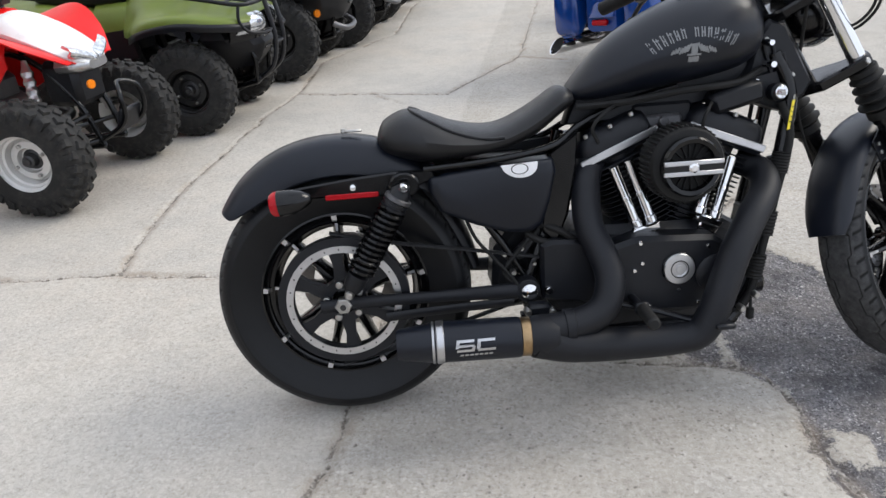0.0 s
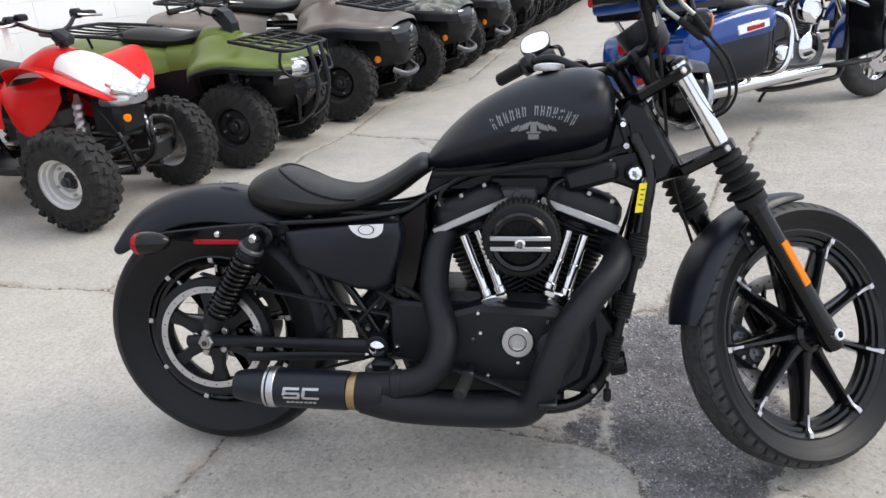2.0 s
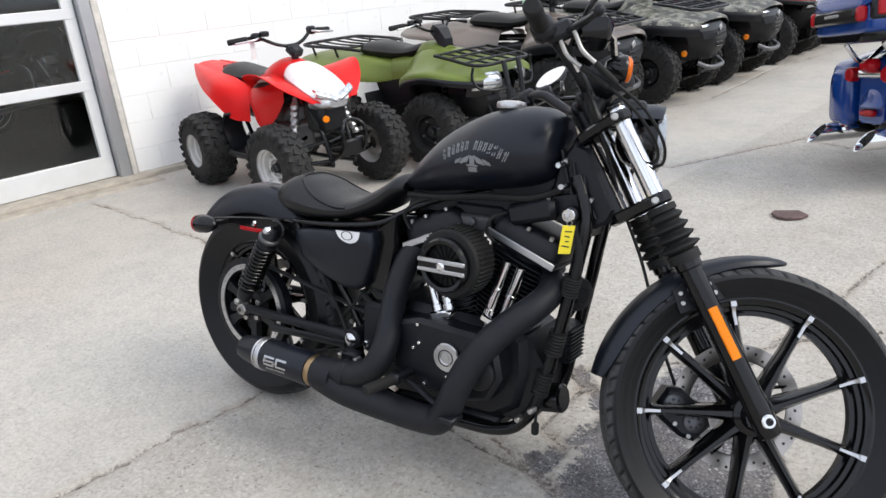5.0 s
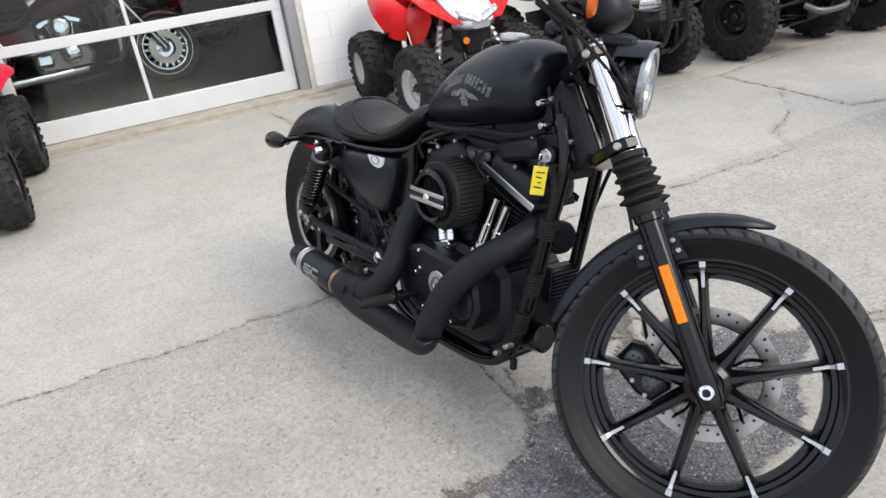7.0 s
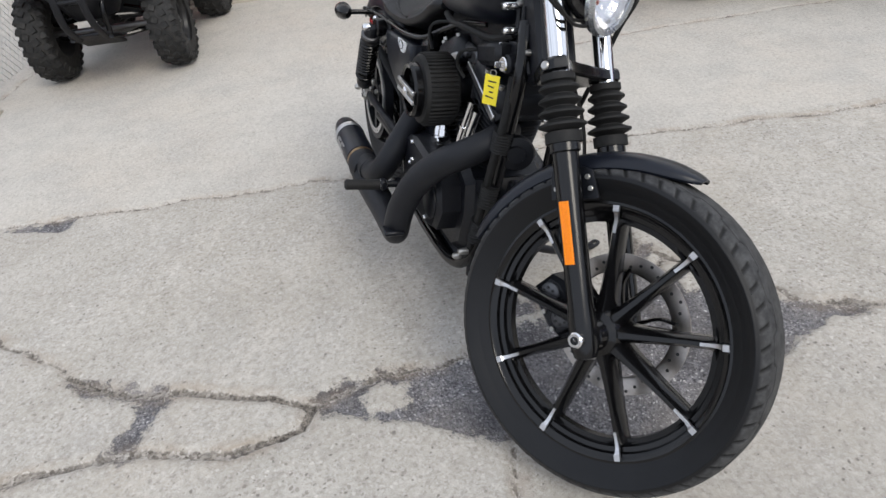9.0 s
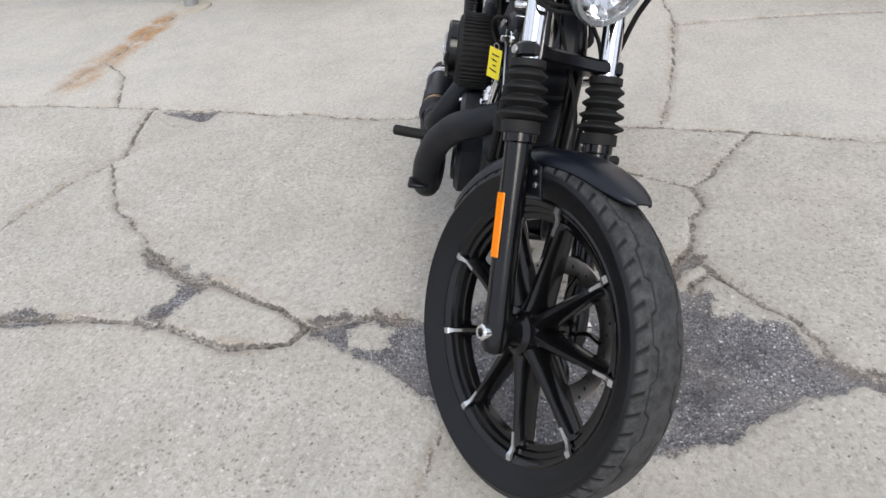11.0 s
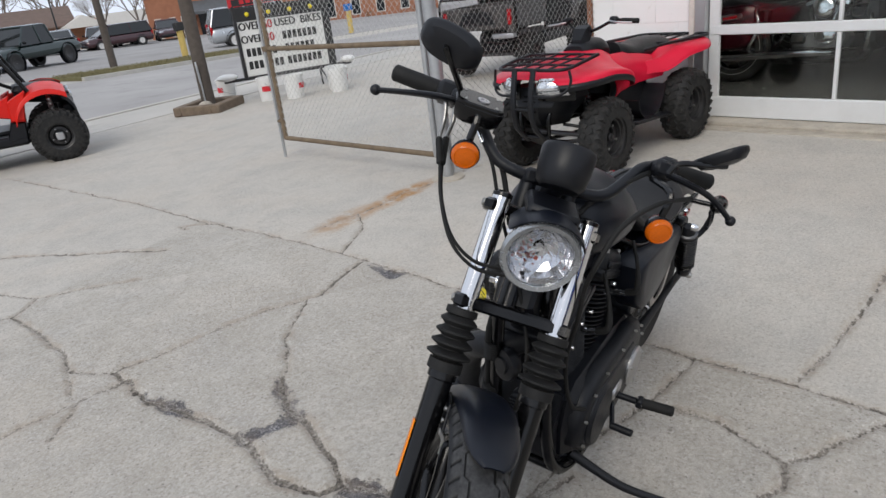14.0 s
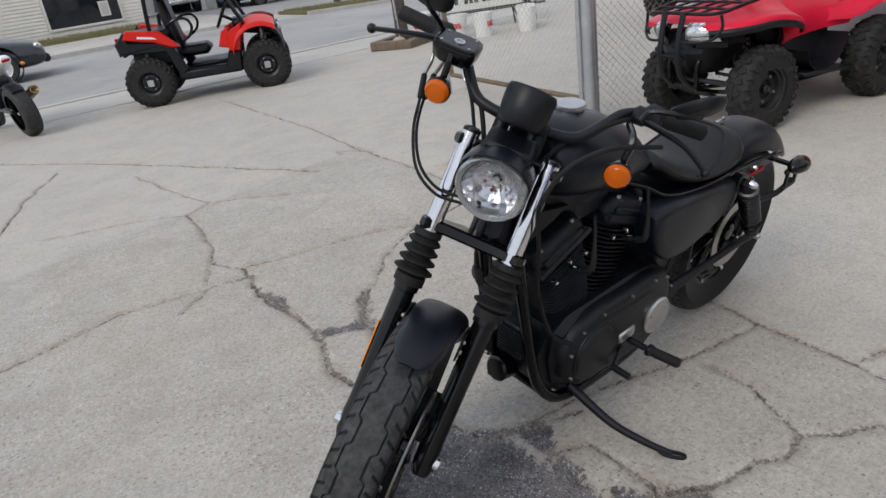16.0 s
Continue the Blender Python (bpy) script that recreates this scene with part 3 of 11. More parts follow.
    # joints and cracks: a dark core of uneven width, crumbled stones and brown dirt beside it
    jag = n.math("ADD", n.math("MULTIPLY", n.math("SUBTRACT", n.noise(24, 8, 0.8), 0.5), 0.034), n.math("MULTIPLY", n.math("SUBTRACT", n.noise(4.0, 4, 0.6), 0.5), 0.014))
    ce = n.math("ADD", n.attr("crack"), jag)
    halo = n.math("MULTIPLY", n.ramp(n.math("ADD", n.attr("crack"), n.math("MULTIPLY", jag, 2.0)), 0.0, 0.040, (1, 1, 1, 1), (0, 0, 0, 1)), 0.55)
    c = n.mix(n.math("MULTIPLY", halo, n.ramp(n.noise(7, 5), 0.40, 0.66)), c, (0.26, 0.195, 0.135, 1))
    rubble = n.ramp(gs.outputs[2], 0.10, 0.95, (0.13, 0.112, 0.094, 1), (0.58, 0.54, 0.49, 1))
    c = n.mix(n.math("MULTIPLY", n.ramp(ce, 0.001, 0.008, (1, 1, 1, 1), (0, 0, 0, 1)), n.math("ADD", 0.55, n.math("MULTIPLY", n.math("GREATER_THAN", gs.outputs[0], 0.35), 0.45))), c, rubble)
    core = n.mix(n.ramp(n.noise(70, 6, 0.85), 0.40, 0.58), (0.030, 0.025, 0.021, 1), (0.24, 0.212, 0.18, 1))
    filled = n.ramp(n.noise(2.3, 5, 0.7), 0.44, 0.62)
    c = n.mix(n.math("MULTIPLY", n.ramp(ce, -0.005, 0.000, (1, 1, 1, 1), (0, 0, 0, 1)), n.math("SUBTRACT", 1.0, n.math("MULTIPLY", filled, 0.65))), c, core)
    n.put(n.b.inputs["Base Color"], c)
    n.b.inputs["Roughness"].default_value = 0.88
    n.b.inputs["Specular IOR Level"].default_value = 0.3
    relief = n.math("ADD", n.math("ADD", fine, n.math("SUBTRACT", n.math("MULTIPLY", pebble, 0.25), n.math("MULTIPLY", pit, 0.9))), n.math("MULTIPLY", n.math("MULTIPLY", grit.outputs["Distance"], -2.2), in_patch))
    n.bump(relief, 0.6, 0.004)
    return n.m


M_GROUND = ground_material()
ground_mesh = build_ground()
ground_mesh.materials.append(M_GROUND)
ground = solid("ground", ground_mesh, M_GROUND, "cracked weathered concrete lot with dark asphalt patch", "ground", kind="structure")



# ---- the showroom: a white block wall with a glazed overhead door ----
WALL_ORIGIN = Vector((-3.87, 0.85, 0))
WALL = Matrix(((0.130, -0.9915, 0, -3.87), (0.9915, 0.130, 0, 0.85), (0, 0, 1, 0), (0, 0, 0, 1)))   # local x runs along the wall, y goes into the building


def white_block():
    n = Nodes("white_painted_block")
    c = n.mix(n.ramp(n.noise(1.3, 5), 0.3, 0.7), (0.84, 0.84, 0.83, 1), (0.90, 0.90, 0.89, 1))
    c = n.mix(n.math("MULTIPLY", n.ramp(n.noise(11, 6, 0.7), 0.60, 0.72), 0.5), c, (0.66, 0.64, 0.60, 1))
    info = n.t.nodes.new("ShaderNodeObjectInfo")
    c = n.mix(n.math("MULTIPLY", info.outputs["Random"], 0.12), c, (0.78, 0.78, 0.76, 1))
    n.put(n.b.inputs["Base Color"], c)
    n.b.inputs["Roughness"].default_value = 0.65
    n.bump(n.math("ADD", n.noise(90, 5), n.math("MULTIPLY", n.noise(20, 4), 0.6)), 0.35, 0.004)
    return n.m


M_BLOCK = white_block()
M_FRAMEWHITE = mat("white_aluminium_frame", (0.72, 0.73, 0.73), 0.35, 0.1, 0.06, 4, dust=0.08)
M_FRAMEGREY = mat("grey_aluminium_frame", (0.45, 0.46, 0.47), 0.35, 0.6, 0.08, 6, dust=0.08)
M_WOODTRIM = mat("weathered_white_wood", (0.60, 0.57, 0.52), 0.7, 0, 0.2, 12, 0.3, 120, dust=0.2)
M_SILL = mat("old_concrete_sill", (0.40, 0.36, 0.30), 0.85, 0, 0.25, 9, 0.5, 90, dust=0.3)
M_PANE = glass("window_glass", (0.90, 0.95, 0.93))
# floor and inner surfaces coloured dark: the room's shade is painted in
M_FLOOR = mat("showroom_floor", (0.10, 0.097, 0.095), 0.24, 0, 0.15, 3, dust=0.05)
M_INNERSHADE = mat("dim_inner_wall", (0.055, 0.060, 0.075), 0.8, 0, 0.15, 2)
M_BRICK = mat("brown_brick", (0.30, 0.135, 0.075), 0.85, 0, 0.25, 9, 0.4, 60, dust=0.1)
DOOR_L, DOOR_R, DOOR_T = -0.10, 2.02, 2.45
WALL_H = 4.6


def wall_piece(name, x0, x1, z0, z1, y0=0.0, y1=0.25, material=None, label="white painted block wall"):
    ob = solid(name, rbox(((x0 + x1) / 2, (y0 + y1) / 2, (z0 + z1) / 2), (x1 - x0, y1 - y0, z1 - z0), 0.004), material or M_BLOCK, label, "wall", kind="structure", m=WALL)
    return ob


wall_n = wall_piece("wall_east", 2.16, 34.0, -0.3, WALL_H)
wall_s = wall_piece("wall_east_pier", -1.15, -0.22, -0.3, WALL_H)
wall_piece("wall_lintel", -0.22, 2.16, DOOR_T, WALL_H)
solid("wall_south", rbox((-1.03, 5.0, 2.15), (0.25, 9.5, 4.9), 0.004), M_BLOCK, "painted block end wall", "wall", kind="structure", m=WALL)
solid("wall_north", rbox((33.9, 5.0, 2.15), (0.25, 9.5, 4.9), 0.004), M_BLOCK, "painted block end wall", "wall", kind="structure", m=WALL)
solid("wall_west", rbox((16.4, 9.85, 2.15), (35.3, 0.25, 4.9), 0.004), M_INNERSHADE, "plain back wall", "wall", kind="structure", m=WALL)
solid("roof", rbox((16.4, 5.0, 4.7), (35.5, 10.2, 0.2), 0.01), M_INNERSHADE, "flat roof", "roof", kind="structure", m=WALL)
solid("ceiling", rbox((16.4, 5.0, 3.2), (34.8, 9.3, 0.05), 0.005), M_INNERSHADE, "showroom ceiling with the room's shade put in its colour", "ceiling", kind="structure", m=WALL)
solid("floor", rbox((16.4, 5.05, 0.03), (34.9, 9.3, 0.08), 0.005), M_FLOOR, "polished showroom floor with the room's shade put in its colour", "floor", kind="structure", m=WALL)
solid("corner_brick_pier", rbox((-1.175, 0.16, 2.1), (0.045, 0.36, 4.8), 0.005), M_BRICK, "brown brick corner edge", "wall", kind="structure", m=WALL)
# blocks near the camera's way, as raised faces on the wall
block_face = to_mesh("block", rbox((0, 0, 0), (0.3985, 0.010, 0.1985), 0.0012), M_BLOCK)
for wall, x0, x1, cols in ((wall_n, 2.17, 6.2, 10), (wall_s, -1.14, -0.23, 3)):
    for r in range(9):
        for k in range(cols + 1):
            x = x0 + 0.40 * k + (0.20 if r % 2 else 0.0) - 0.2
            a, b = max(x, x0), min(x + 0.3985, x1)
            if b - a < 0.06:
                continue
            full = b - a > 0.39
            ob = new("block", block_face if full else to_mesh("half_block", rbox((0, 0, 0), (b - a, 0.010, 0.1985), 0.0012), M_BLOCK))
            ob.parent = wall
            ob.location = ((a + b) / 2, -0.0005 - 0.001 * ((r * 7 + k * 3) % 3), 0.02 + 0.20 * r + 0.1)
# foundation strip and door sill
solid("wall_footing", rbox((18.08, -0.03, -0.06), (31.9, 0.09, 0.20), 0.012), M_SILL, "worn concrete footing", "trim", kind="structure", m=WALL)
solid("door_sill", rbox((0.97, -0.05, 0.005), (2.56, 0.20, 0.075), 0.015), M_SILL, "worn concrete door sill", "trim", kind="structure", m=WALL)
solid("door_step", rbox((0.95, -0.20, -0.03), (2.62, 0.14, 0.085), 0.015), M_SILL, "worn concrete step edge", "trim", kind="structure", m=WALL)

# the glazed door: frame, rails, stiles and panes
door = tagged(new("door_1"), "white framed glass overhead door, closed", "door", kind="structure")
door.matrix_world = WALL
for s, x in ((-1, DOOR_L), (1, DOOR_R)):
    part("jamb", rbox((x + s * 0.045, 0.04, 1.24), (0.085, 0.16, 2.42), 0.006), M_FRAMEGREY, door, "grey metal jamb")
    part("casing", rbox((x + s * 0.108, 0.0, 1.24), (0.045, 0.10, 2.42), 0.006), M_WOODTRIM, door, "weathered wooden casing")
part("head", rbox((0.96, 0.04, DOOR_T - 0.02), (2.3, 0.16, 0.06), 0.006), M_FRAMEGREY, door)
rails = (0.045, 0.70, 1.20, 1.70, 2.18)
heights = (0.165, 0.075, 0.075, 0.075, 0.12)
for z, h in zip(rails, heights):
    part("rail", rbox((0.96, 0.055, z + h / 2), (2.11, 0.05, h), 0.006), M_FRAMEWHITE, door, "white door rail")
for x, w in ((DOOR_L + 0.045, 0.085), (DOOR_R - 0.045, 0.085)):
    part("stile", rbox((x, 0.057, 1.17), (w, 0.046, 2.25), 0.006), M_FRAMEWHITE, door)
for i in range(4):
    z0, z1 = rails[i] + heights[i], rails[i + 1]
    part("mullion", rbox((0.86, 0.057, (z0 + z1) / 2), (0.028, 0.04, z1 - z0 - 0.004), 0.004), M_FRAMEWHITE, door)
    for x0, x1 in ((DOOR_L + 0.09, 0.845), (0.875, DOOR_R - 0.09)):
        pn = part("pane", rbox(((x0 + x1) / 2, 0.060, (z0 + z1) / 2), (x1 - x0 - 0.002, 0.006, z1 - z0 - 0.002), 0.001), M_PANE, door, "clear glass pane")
        pn.visible_shadow = False


# ---- the motorcycle ----
def tyre_material(name, base=(0.0030, 0.0034, 0.0045)):
    """Rubber whose grooves and sidewall lie in the mesh: groove marks the cuts, tread the running band."""
    n = Nodes(name)
    groove, tread = n.attr("groove"), n.attr("tread")
    dusty = n.math("MULTIPLY", n.ramp(n.noise(14, 6), 0.40, 0.72), 0.010)
    worn = n.math("MULTIPLY", tread, n.math("ADD", 0.10, n.math("MULTIPLY", n.ramp(n.noise(38, 6, 0.75), 0.34, 0.66), 0.34)))
    c = n.mix(dusty, rgba(base), (0.16, 0.15, 0.135, 1))
    c = n.mix(worn, c, (0.13, 0.13, 0.13, 1))
    c = n.mix(groove, c, (0.004, 0.004, 0.004, 1))
    n.put(n.b.inputs["Base Color"], c)
    n.put(n.b.inputs["Roughness"], n.math("ADD", 0.44, n.math("MULTIPLY", tread, 0.20)))
    n.b.inputs["Specular IOR Level"].default_value = 0.28
    n.bump(n.math("ADD", n.noise(420, 3), n.math("MULTIPLY", n.noise(60, 5), 0.6)), 0.25, 0.0012)
    return n.m


def tread_cut(u, off, cuts, shoulder):
    """How deep the tread is cut, 0 to 1, at a turn u and a place off the middle: a stepped groove each side and slanting slots to the shoulder."""
    side = 0.0 if off > 0 else 0.5
    o = abs(off)
    w = math.sin(2 * math.pi * (u * cuts / 2 + side))
    d = max(0.0, 1 - abs(o - 0.085 - 0.026 * max(-1.0, min(1.0, 4.0 * w))) / 0.012)
    if 0.150 < o < shoulder:
        slot = (u * cuts * 1.5 + side - 2.2 * (o - 0.15)) % 1.0
        d = max(d, 1 - abs(slot - 0.5) / 0.15)
    return min(1.0, 1.8 * max(d, 0.0))


def tyre_mesh(R, W, rim, flange, cuts, shoulder, m, material):
    """A tyre with round crown, cut tread and ringed sidewalls, about the local y axis."""
    n, k = 720, 120
    v, groove, tread = [], [], []
    for j in range(k + 1):
        x = 2 * j / k - 1
        off = 0.5 * math.copysign(abs(x) ** 1.4, x)
        t = math.pi * (0.5 + off)
        c, sn = math.cos(t), max(math.sin(t), 0.0)
        r0 = rim + 0.006 + (R - rim - 0.006) * sn ** 0.62
        bead = (flange + 0.004) / (W / 2)
        y0 = W / 2 * math.copysign(abs(c) ** 0.62, c) * (bead + (1.02 - bead) * min(1.0, 2.1 * sn) ** 0.75)
        h = (r0 - rim) / (R - rim)
        ridge = 0.0009 * sum(math.exp(-((h - q) / 0.03) ** 2) for q in (0.17, 0.27, 0.66))
        run = max(0.0, min(1.0, (shoulder + 0.02 - abs(off)) / 0.05))
        for i in range(n):
            a = 2 * math.pi * i / n
            g = tread_cut(i / n, off, cuts, shoulder) if abs(off) < shoulder + 0.01 else 0.0
            r = r0 - 0.0035 * g
            v.append((r * math.cos(a), y0 + math.copysign(ridge, y0), -r * math.sin(a)))
            groove.append(g)
            tread.append(run)
    f = [(j * n + i, j * n + (i + 1) % n, (j + 1) * n + (i + 1) % n, (j + 1) * n + i) for j in range(k) for i in range(n)]
    me = to_mesh("tyre", Geo(v, f).at(m), material, 60)
    for key, values in (("groove", groove), ("tread", tread)):
        me.attributes.new(key, "FLOAT", "POINT").data.foreach_set("value", values)
    return me


M_TYRE = tyre_material("road_tyre_rubber")

BIKE = pose(-0.217, 1.559, 0.005, -10.81, 0, 4.51)
bike = thing("motorcycle", BIKE, "matt black cruiser motorcycle leaning on its side stand", "motorcycle")
RAKE, STEER = radians(31.0), radians(33.0)
axis = Vector((-math.sin(RAKE), 0, math.cos(RAKE)))
turn = Matrix.Rotation(STEER, 3, axis)
fu, fv = turn @ Vector((math.cos(RAKE), 0, math.sin(RAKE))), turn @ Vector((0, 1, 0))
FRONT = Matrix(((fu.x, fv.x, axis.x, 1.506), (fu.y, fv.y, axis.y, 0.022), (fu.z, fv.z, axis.z, 0.325), (0, 0, 0, 1)))
REAR = Matrix.Translation((0, 0, 0.32))


def bpart(name, g, material, label="", parent=None, front=False, angle=38):
    return part(name, g.at(FRONT) if front else g, material, parent or bike, label, angle)


def cable(name, pts, r=0.0045, front=True, label=""):
    return bpart(name, sweep(pts, r, 8, 6), M_RUBBER, label, front=front)


def wheel(name, m, R, W, rim, phase, cuts, shoulder, flange, label, hub):
    """A cast nine-spoke wheel about the local y axis."""
    w = flange
    half = [(rim + 0.010, w + 0.004), (rim + 0.002, w + 0.005), (rim - 0.004, w - 0.001), (rim - 0.010, w - 0.003), (rim - 0.013, w - 0.010), (rim - 0.022, w - 0.012), (rim - 0.025, w - 0.020), (rim - 0.036, min(w - 0.021, 0.010))]
    rimg = lathe(half + [(r, -y) for r, y in half[::-1]] + [(rim + 0.012, -w + 0.006), (rim - 0.004, -w + 0.014), (rim - 0.012, 0.0), (rim - 0.004, w - 0.014), (rim + 0.012, w - 0.006)], axis=(0, 1, 0), n=96, closed=True)
    wh = part(name, rimg.at(m), M_GLOSSBLACK, bike, label)
    part("tyre", tyre_mesh(R, W, rim, flange, cuts, shoulder, m, M_TYRE), M_TYRE, wh, "treaded black rubber tyre")
    for k in range(9):
        a = phase + 2 * math.pi * k / 9
        s = Matrix.Rotation(-a, 4, "Y")
        # spoke: a tapered bar that flares at the rim
        rings = []
        for r, h, th in ((hub * 0.8, 0.021, 0.040), (hub * 1.5, 0.015, 0.034), (rim * 0.62, 0.011, 0.027), (rim * 0.84, 0.011, 0.026), (rim * 0.90, 0.016, 0.022), (rim - 0.030, 0.032, 0.018)):
            rings.append([(r, th * 0.55, -h), (r, th, -h * 0.35), (r, th, h * 0.35), (r, th * 0.55, h), (r, -th * 0.55, h), (r, -th, h * 0.35), (r, -th, -h * 0.35), (r, -th * 0.55, -h)])
        part("spoke", loft(rings).at(m @ s), M_GLOSSBLACK, wh)
        for sg in (-1, 1):
            tip = loft([[(r, sg * (yy + 0.003 * q), hh * z) for q, z in ((-1, -1), (1, -1), (1, 1), (-1, 1))] for r, yy, hh in ((rim * 0.79, 0.0255, 0.0030), (rim * 0.90, 0.0245, 0.0036), (rim - 0.014, w - 0.001, 0.0045), (rim - 0.011, w + 0.003, 0.0062), (rim + 0.001, w + 0.004, 0.0062))])
            part("machined_tip", tip.at(m @ s), M_ALU, wh, "bright machined spoke tip")
    hubg = lathe([(0.018, -0.075), (0.030, -0.072), (0.034, -0.05), (hub, -0.042), (hub * 1.12, -0.02), (hub * 1.12, 0.02), (hub, 0.042), (0.034, 0.05), (0.030, 0.072), (0.018, 0.075)], axis=(0, 1, 0), n=36)
    part("hub", hubg.at(m), M_GLOSSBLACK, wh)
    return wh


front_wheel = wheel("front_wheel", FRONT @ Matrix.Translation((0, -0.013, 0)), 0.331, 0.126, 0.2545, radians(34.1), 38, 0.285, 0.0300, "black nine-spoke cast front wheel with bright tips", 0.046)
rear_wheel = wheel("rear_wheel", REAR @ Matrix.Translation((0, -0.004, 0)), 0.323, 0.168, 0.2065, radians(12.35), 34, 0.22, 0.046, "black nine-spoke cast rear wheel", 0.050)


def ring(r0, r1, t, y, n=64, ax=(0, 1, 0)):
    return lathe([(r1, y - t / 2), (r1, y + t / 2), (r0, y + t / 2), (r0, y - t / 2)], axis=ax, n=n, closed=True)


disc = part("brake_disc", lathe([(0.150, 0.0555), (0.150, 0.0605), (0.116, 0.0605), (0.112, 0.058), (0.116, 0.0555)], axis=(0, 1, 0), n=72, closed=True).at(FRONT), M_DISC, front_wheel, "drilled steel brake disc with light rust")
for k in range(40):
    a, r = 2 * math.pi * k / 40, (0.124, 0.133, 0.142, 0.133)[k % 4]
    part("disc_hole", rod((r * math.cos(a), 0.0550, r * math.sin(a)), (r * math.cos(a), 0.0610, r * math.sin(a)), 0.0036, 10).at(FRONT), M_INK, disc)
carriers = [sweep([(0.04, 0.055, 0), (0.085, 0.058, 0.010), (0.120, 0.058, 0.0)], 0.009, 8, flat=0.5).at(Matrix.Rotation(2 * math.pi * k / 5, 4, "Y")) for k in range(5)]
for carrier in carriers:
    part("disc_carrier", carrier.at(FRONT), M_GLOSSBLACK, front_wheel)
CAL = Matrix.Translation((-0.122, 0.056, 0.048)) @ Matrix.Rotation(radians(-22), 4, "Y")
caliper = bpart("brake_caliper", (plate([(-0.036, -0.062), (0.016, -0.066), (0.034, -0.040), (0.036, 0.040), (0.016, 0.066), (-0.036, 0.060), (-0.050, 0.030), (-0.050, -0.030)], -0.036, 0.036, 0.010)).at(CAL), M_WRINKLE, "black four-piston brake caliper", front=True)
for zz in (-0.030, 0.030):
    part("piston_cover", lathe([(0.024, 0.0), (0.024, -0.006), (0.018, -0.010), (0.0, -0.011)], (-0.004, -0.034, zz), (0, 1, 0), 22).at(FRONT @ CAL), M_GREYCOLLAR, caliper, "dull grey drilled piston cover")
    for q in range(6):
        a = 2 * math.pi * q / 6
        part("vent_hole", rod((-0.004 + 0.013 * math.cos(a), -0.0435, zz + 0.013 * math.sin(a)), (-0.004 + 0.013 * math.cos(a), -0.046, zz + 0.013 * math.sin(a)), 0.0034, 8).at(FRONT @ CAL), M_INK, caliper)
for zz in (-0.052, 0.0, 0.052):
    part("caliper_bolt", rod((-0.036, -0.036, zz * 0.8), (-0.036, -0.042, zz * 0.8), 0.006, 8, 0.001).at(FRONT @ CAL), M_STEEL, caliper)

# belt pulley and drive
pul = join([ring(0.126, 0.163, 0.030, -0.088, 72), ring(0.032, 0.056, 0.026, -0.088, 32)])
pulley = bpart("belt_pulley", pul.at(REAR), M_WRINKLE, "black rear belt pulley with bright outer ring")
for k in range(6):
    bar = loft([[(r, -0.088 + s * 0.011, h * q) for s, q in ((-1, -1), (1, -1), (1, 1), (-1, 1))] for r, h in ((0.05, 0.017), (0.09, 0.012), (0.132, 0.020))])
    part("pulley_spoke", bar.at(REAR @ Matrix.Rotation(radians(60 * k + 26), 4, "Y")), M_WRINKLE, pulley)
part("pulley_ring", ring(0.1255, 0.1425, 0.004, -0.1045, 72).at(REAR), M_ALU, pulley, "polished pulley ring with small holes")
for k in range(24):
    a = 2 * math.pi * k / 24
    part("ring_hole", rod((0.134 * math.cos(a), -0.1060, 0.134 * math.sin(a)), (0.134 * math.cos(a), -0.1070, 0.134 * math.sin(a)), 0.0022, 8).at(REAR), M_INK, pulley)
for k in range(5):
    a = 2 * math.pi * k / 5 + 0.5
    part("pulley_bolt", rod((0.044 * math.cos(a), -0.100, 0.044 * math.sin(a)), (0.044 * math.cos(a), -0.112, 0.044 * math.sin(a)), 0.009, 12, 0.002).at(REAR), M_STEEL, pulley)
belt_pts_top = [(-0.02, -0.088, 0.493), (0.10, -0.088, 0.462), (0.30, -0.088, 0.425), (0.52, -0.088, 0.382)]
belt_pts_low = [(-0.02, -0.088, 0.147), (0.10, -0.088, 0.172), (0.30, -0.088, 0.235), (0.52, -0.088, 0.300)]
bpart("drive_belt", join([sweep(belt_pts_top, 0.0125, 8, 3, 0.25, up=(0, 0, 1)), sweep(belt_pts_low, 0.0125, 8, 3, 0.25, up=(0, 0, 1))]), M_BELT, "black toothed drive belt")
teeth = []
for k in range(46):
    t = k / 45
    teeth.append(rbox((0.06 + 0.45 * t, -0.088, 0.4705 - 0.081 * t - 0.004), (0.005, 0.022, 0.004), 0.0008))
bpart("belt_teeth", join(teeth), M_BELT)
bpart("rear_axle_nut", rod((0, -0.118, 0.32), (0, -0.146, 0.32), 0.021, 6, 0.003) + rod((0, -0.146, 0.32), (0, -0.150, 0.32), 0.011, 16, 0.001), M_STEEL, "plated rear axle nut")
bpart("axle_end", rod((0, -0.149, 0.32), (0, -0.1515, 0.32), 0.0075, 12), M_INK)
bpart("rear_disc", ring(0.095, 0.130, 0.005, 0.075).at(REAR), M_DISC, "rear brake disc")

# swing arm, shocks


def arm(s):
    return sweep([(-0.055, s * 0.128, 0.318), (0.05, s * 0.126, 0.322), (0.25, s * 0.122, 0.318), (0.47, s * 0.112, 0.312)], [0.013, 0.012, 0.012, 0.018], 12, 4, 1.25)


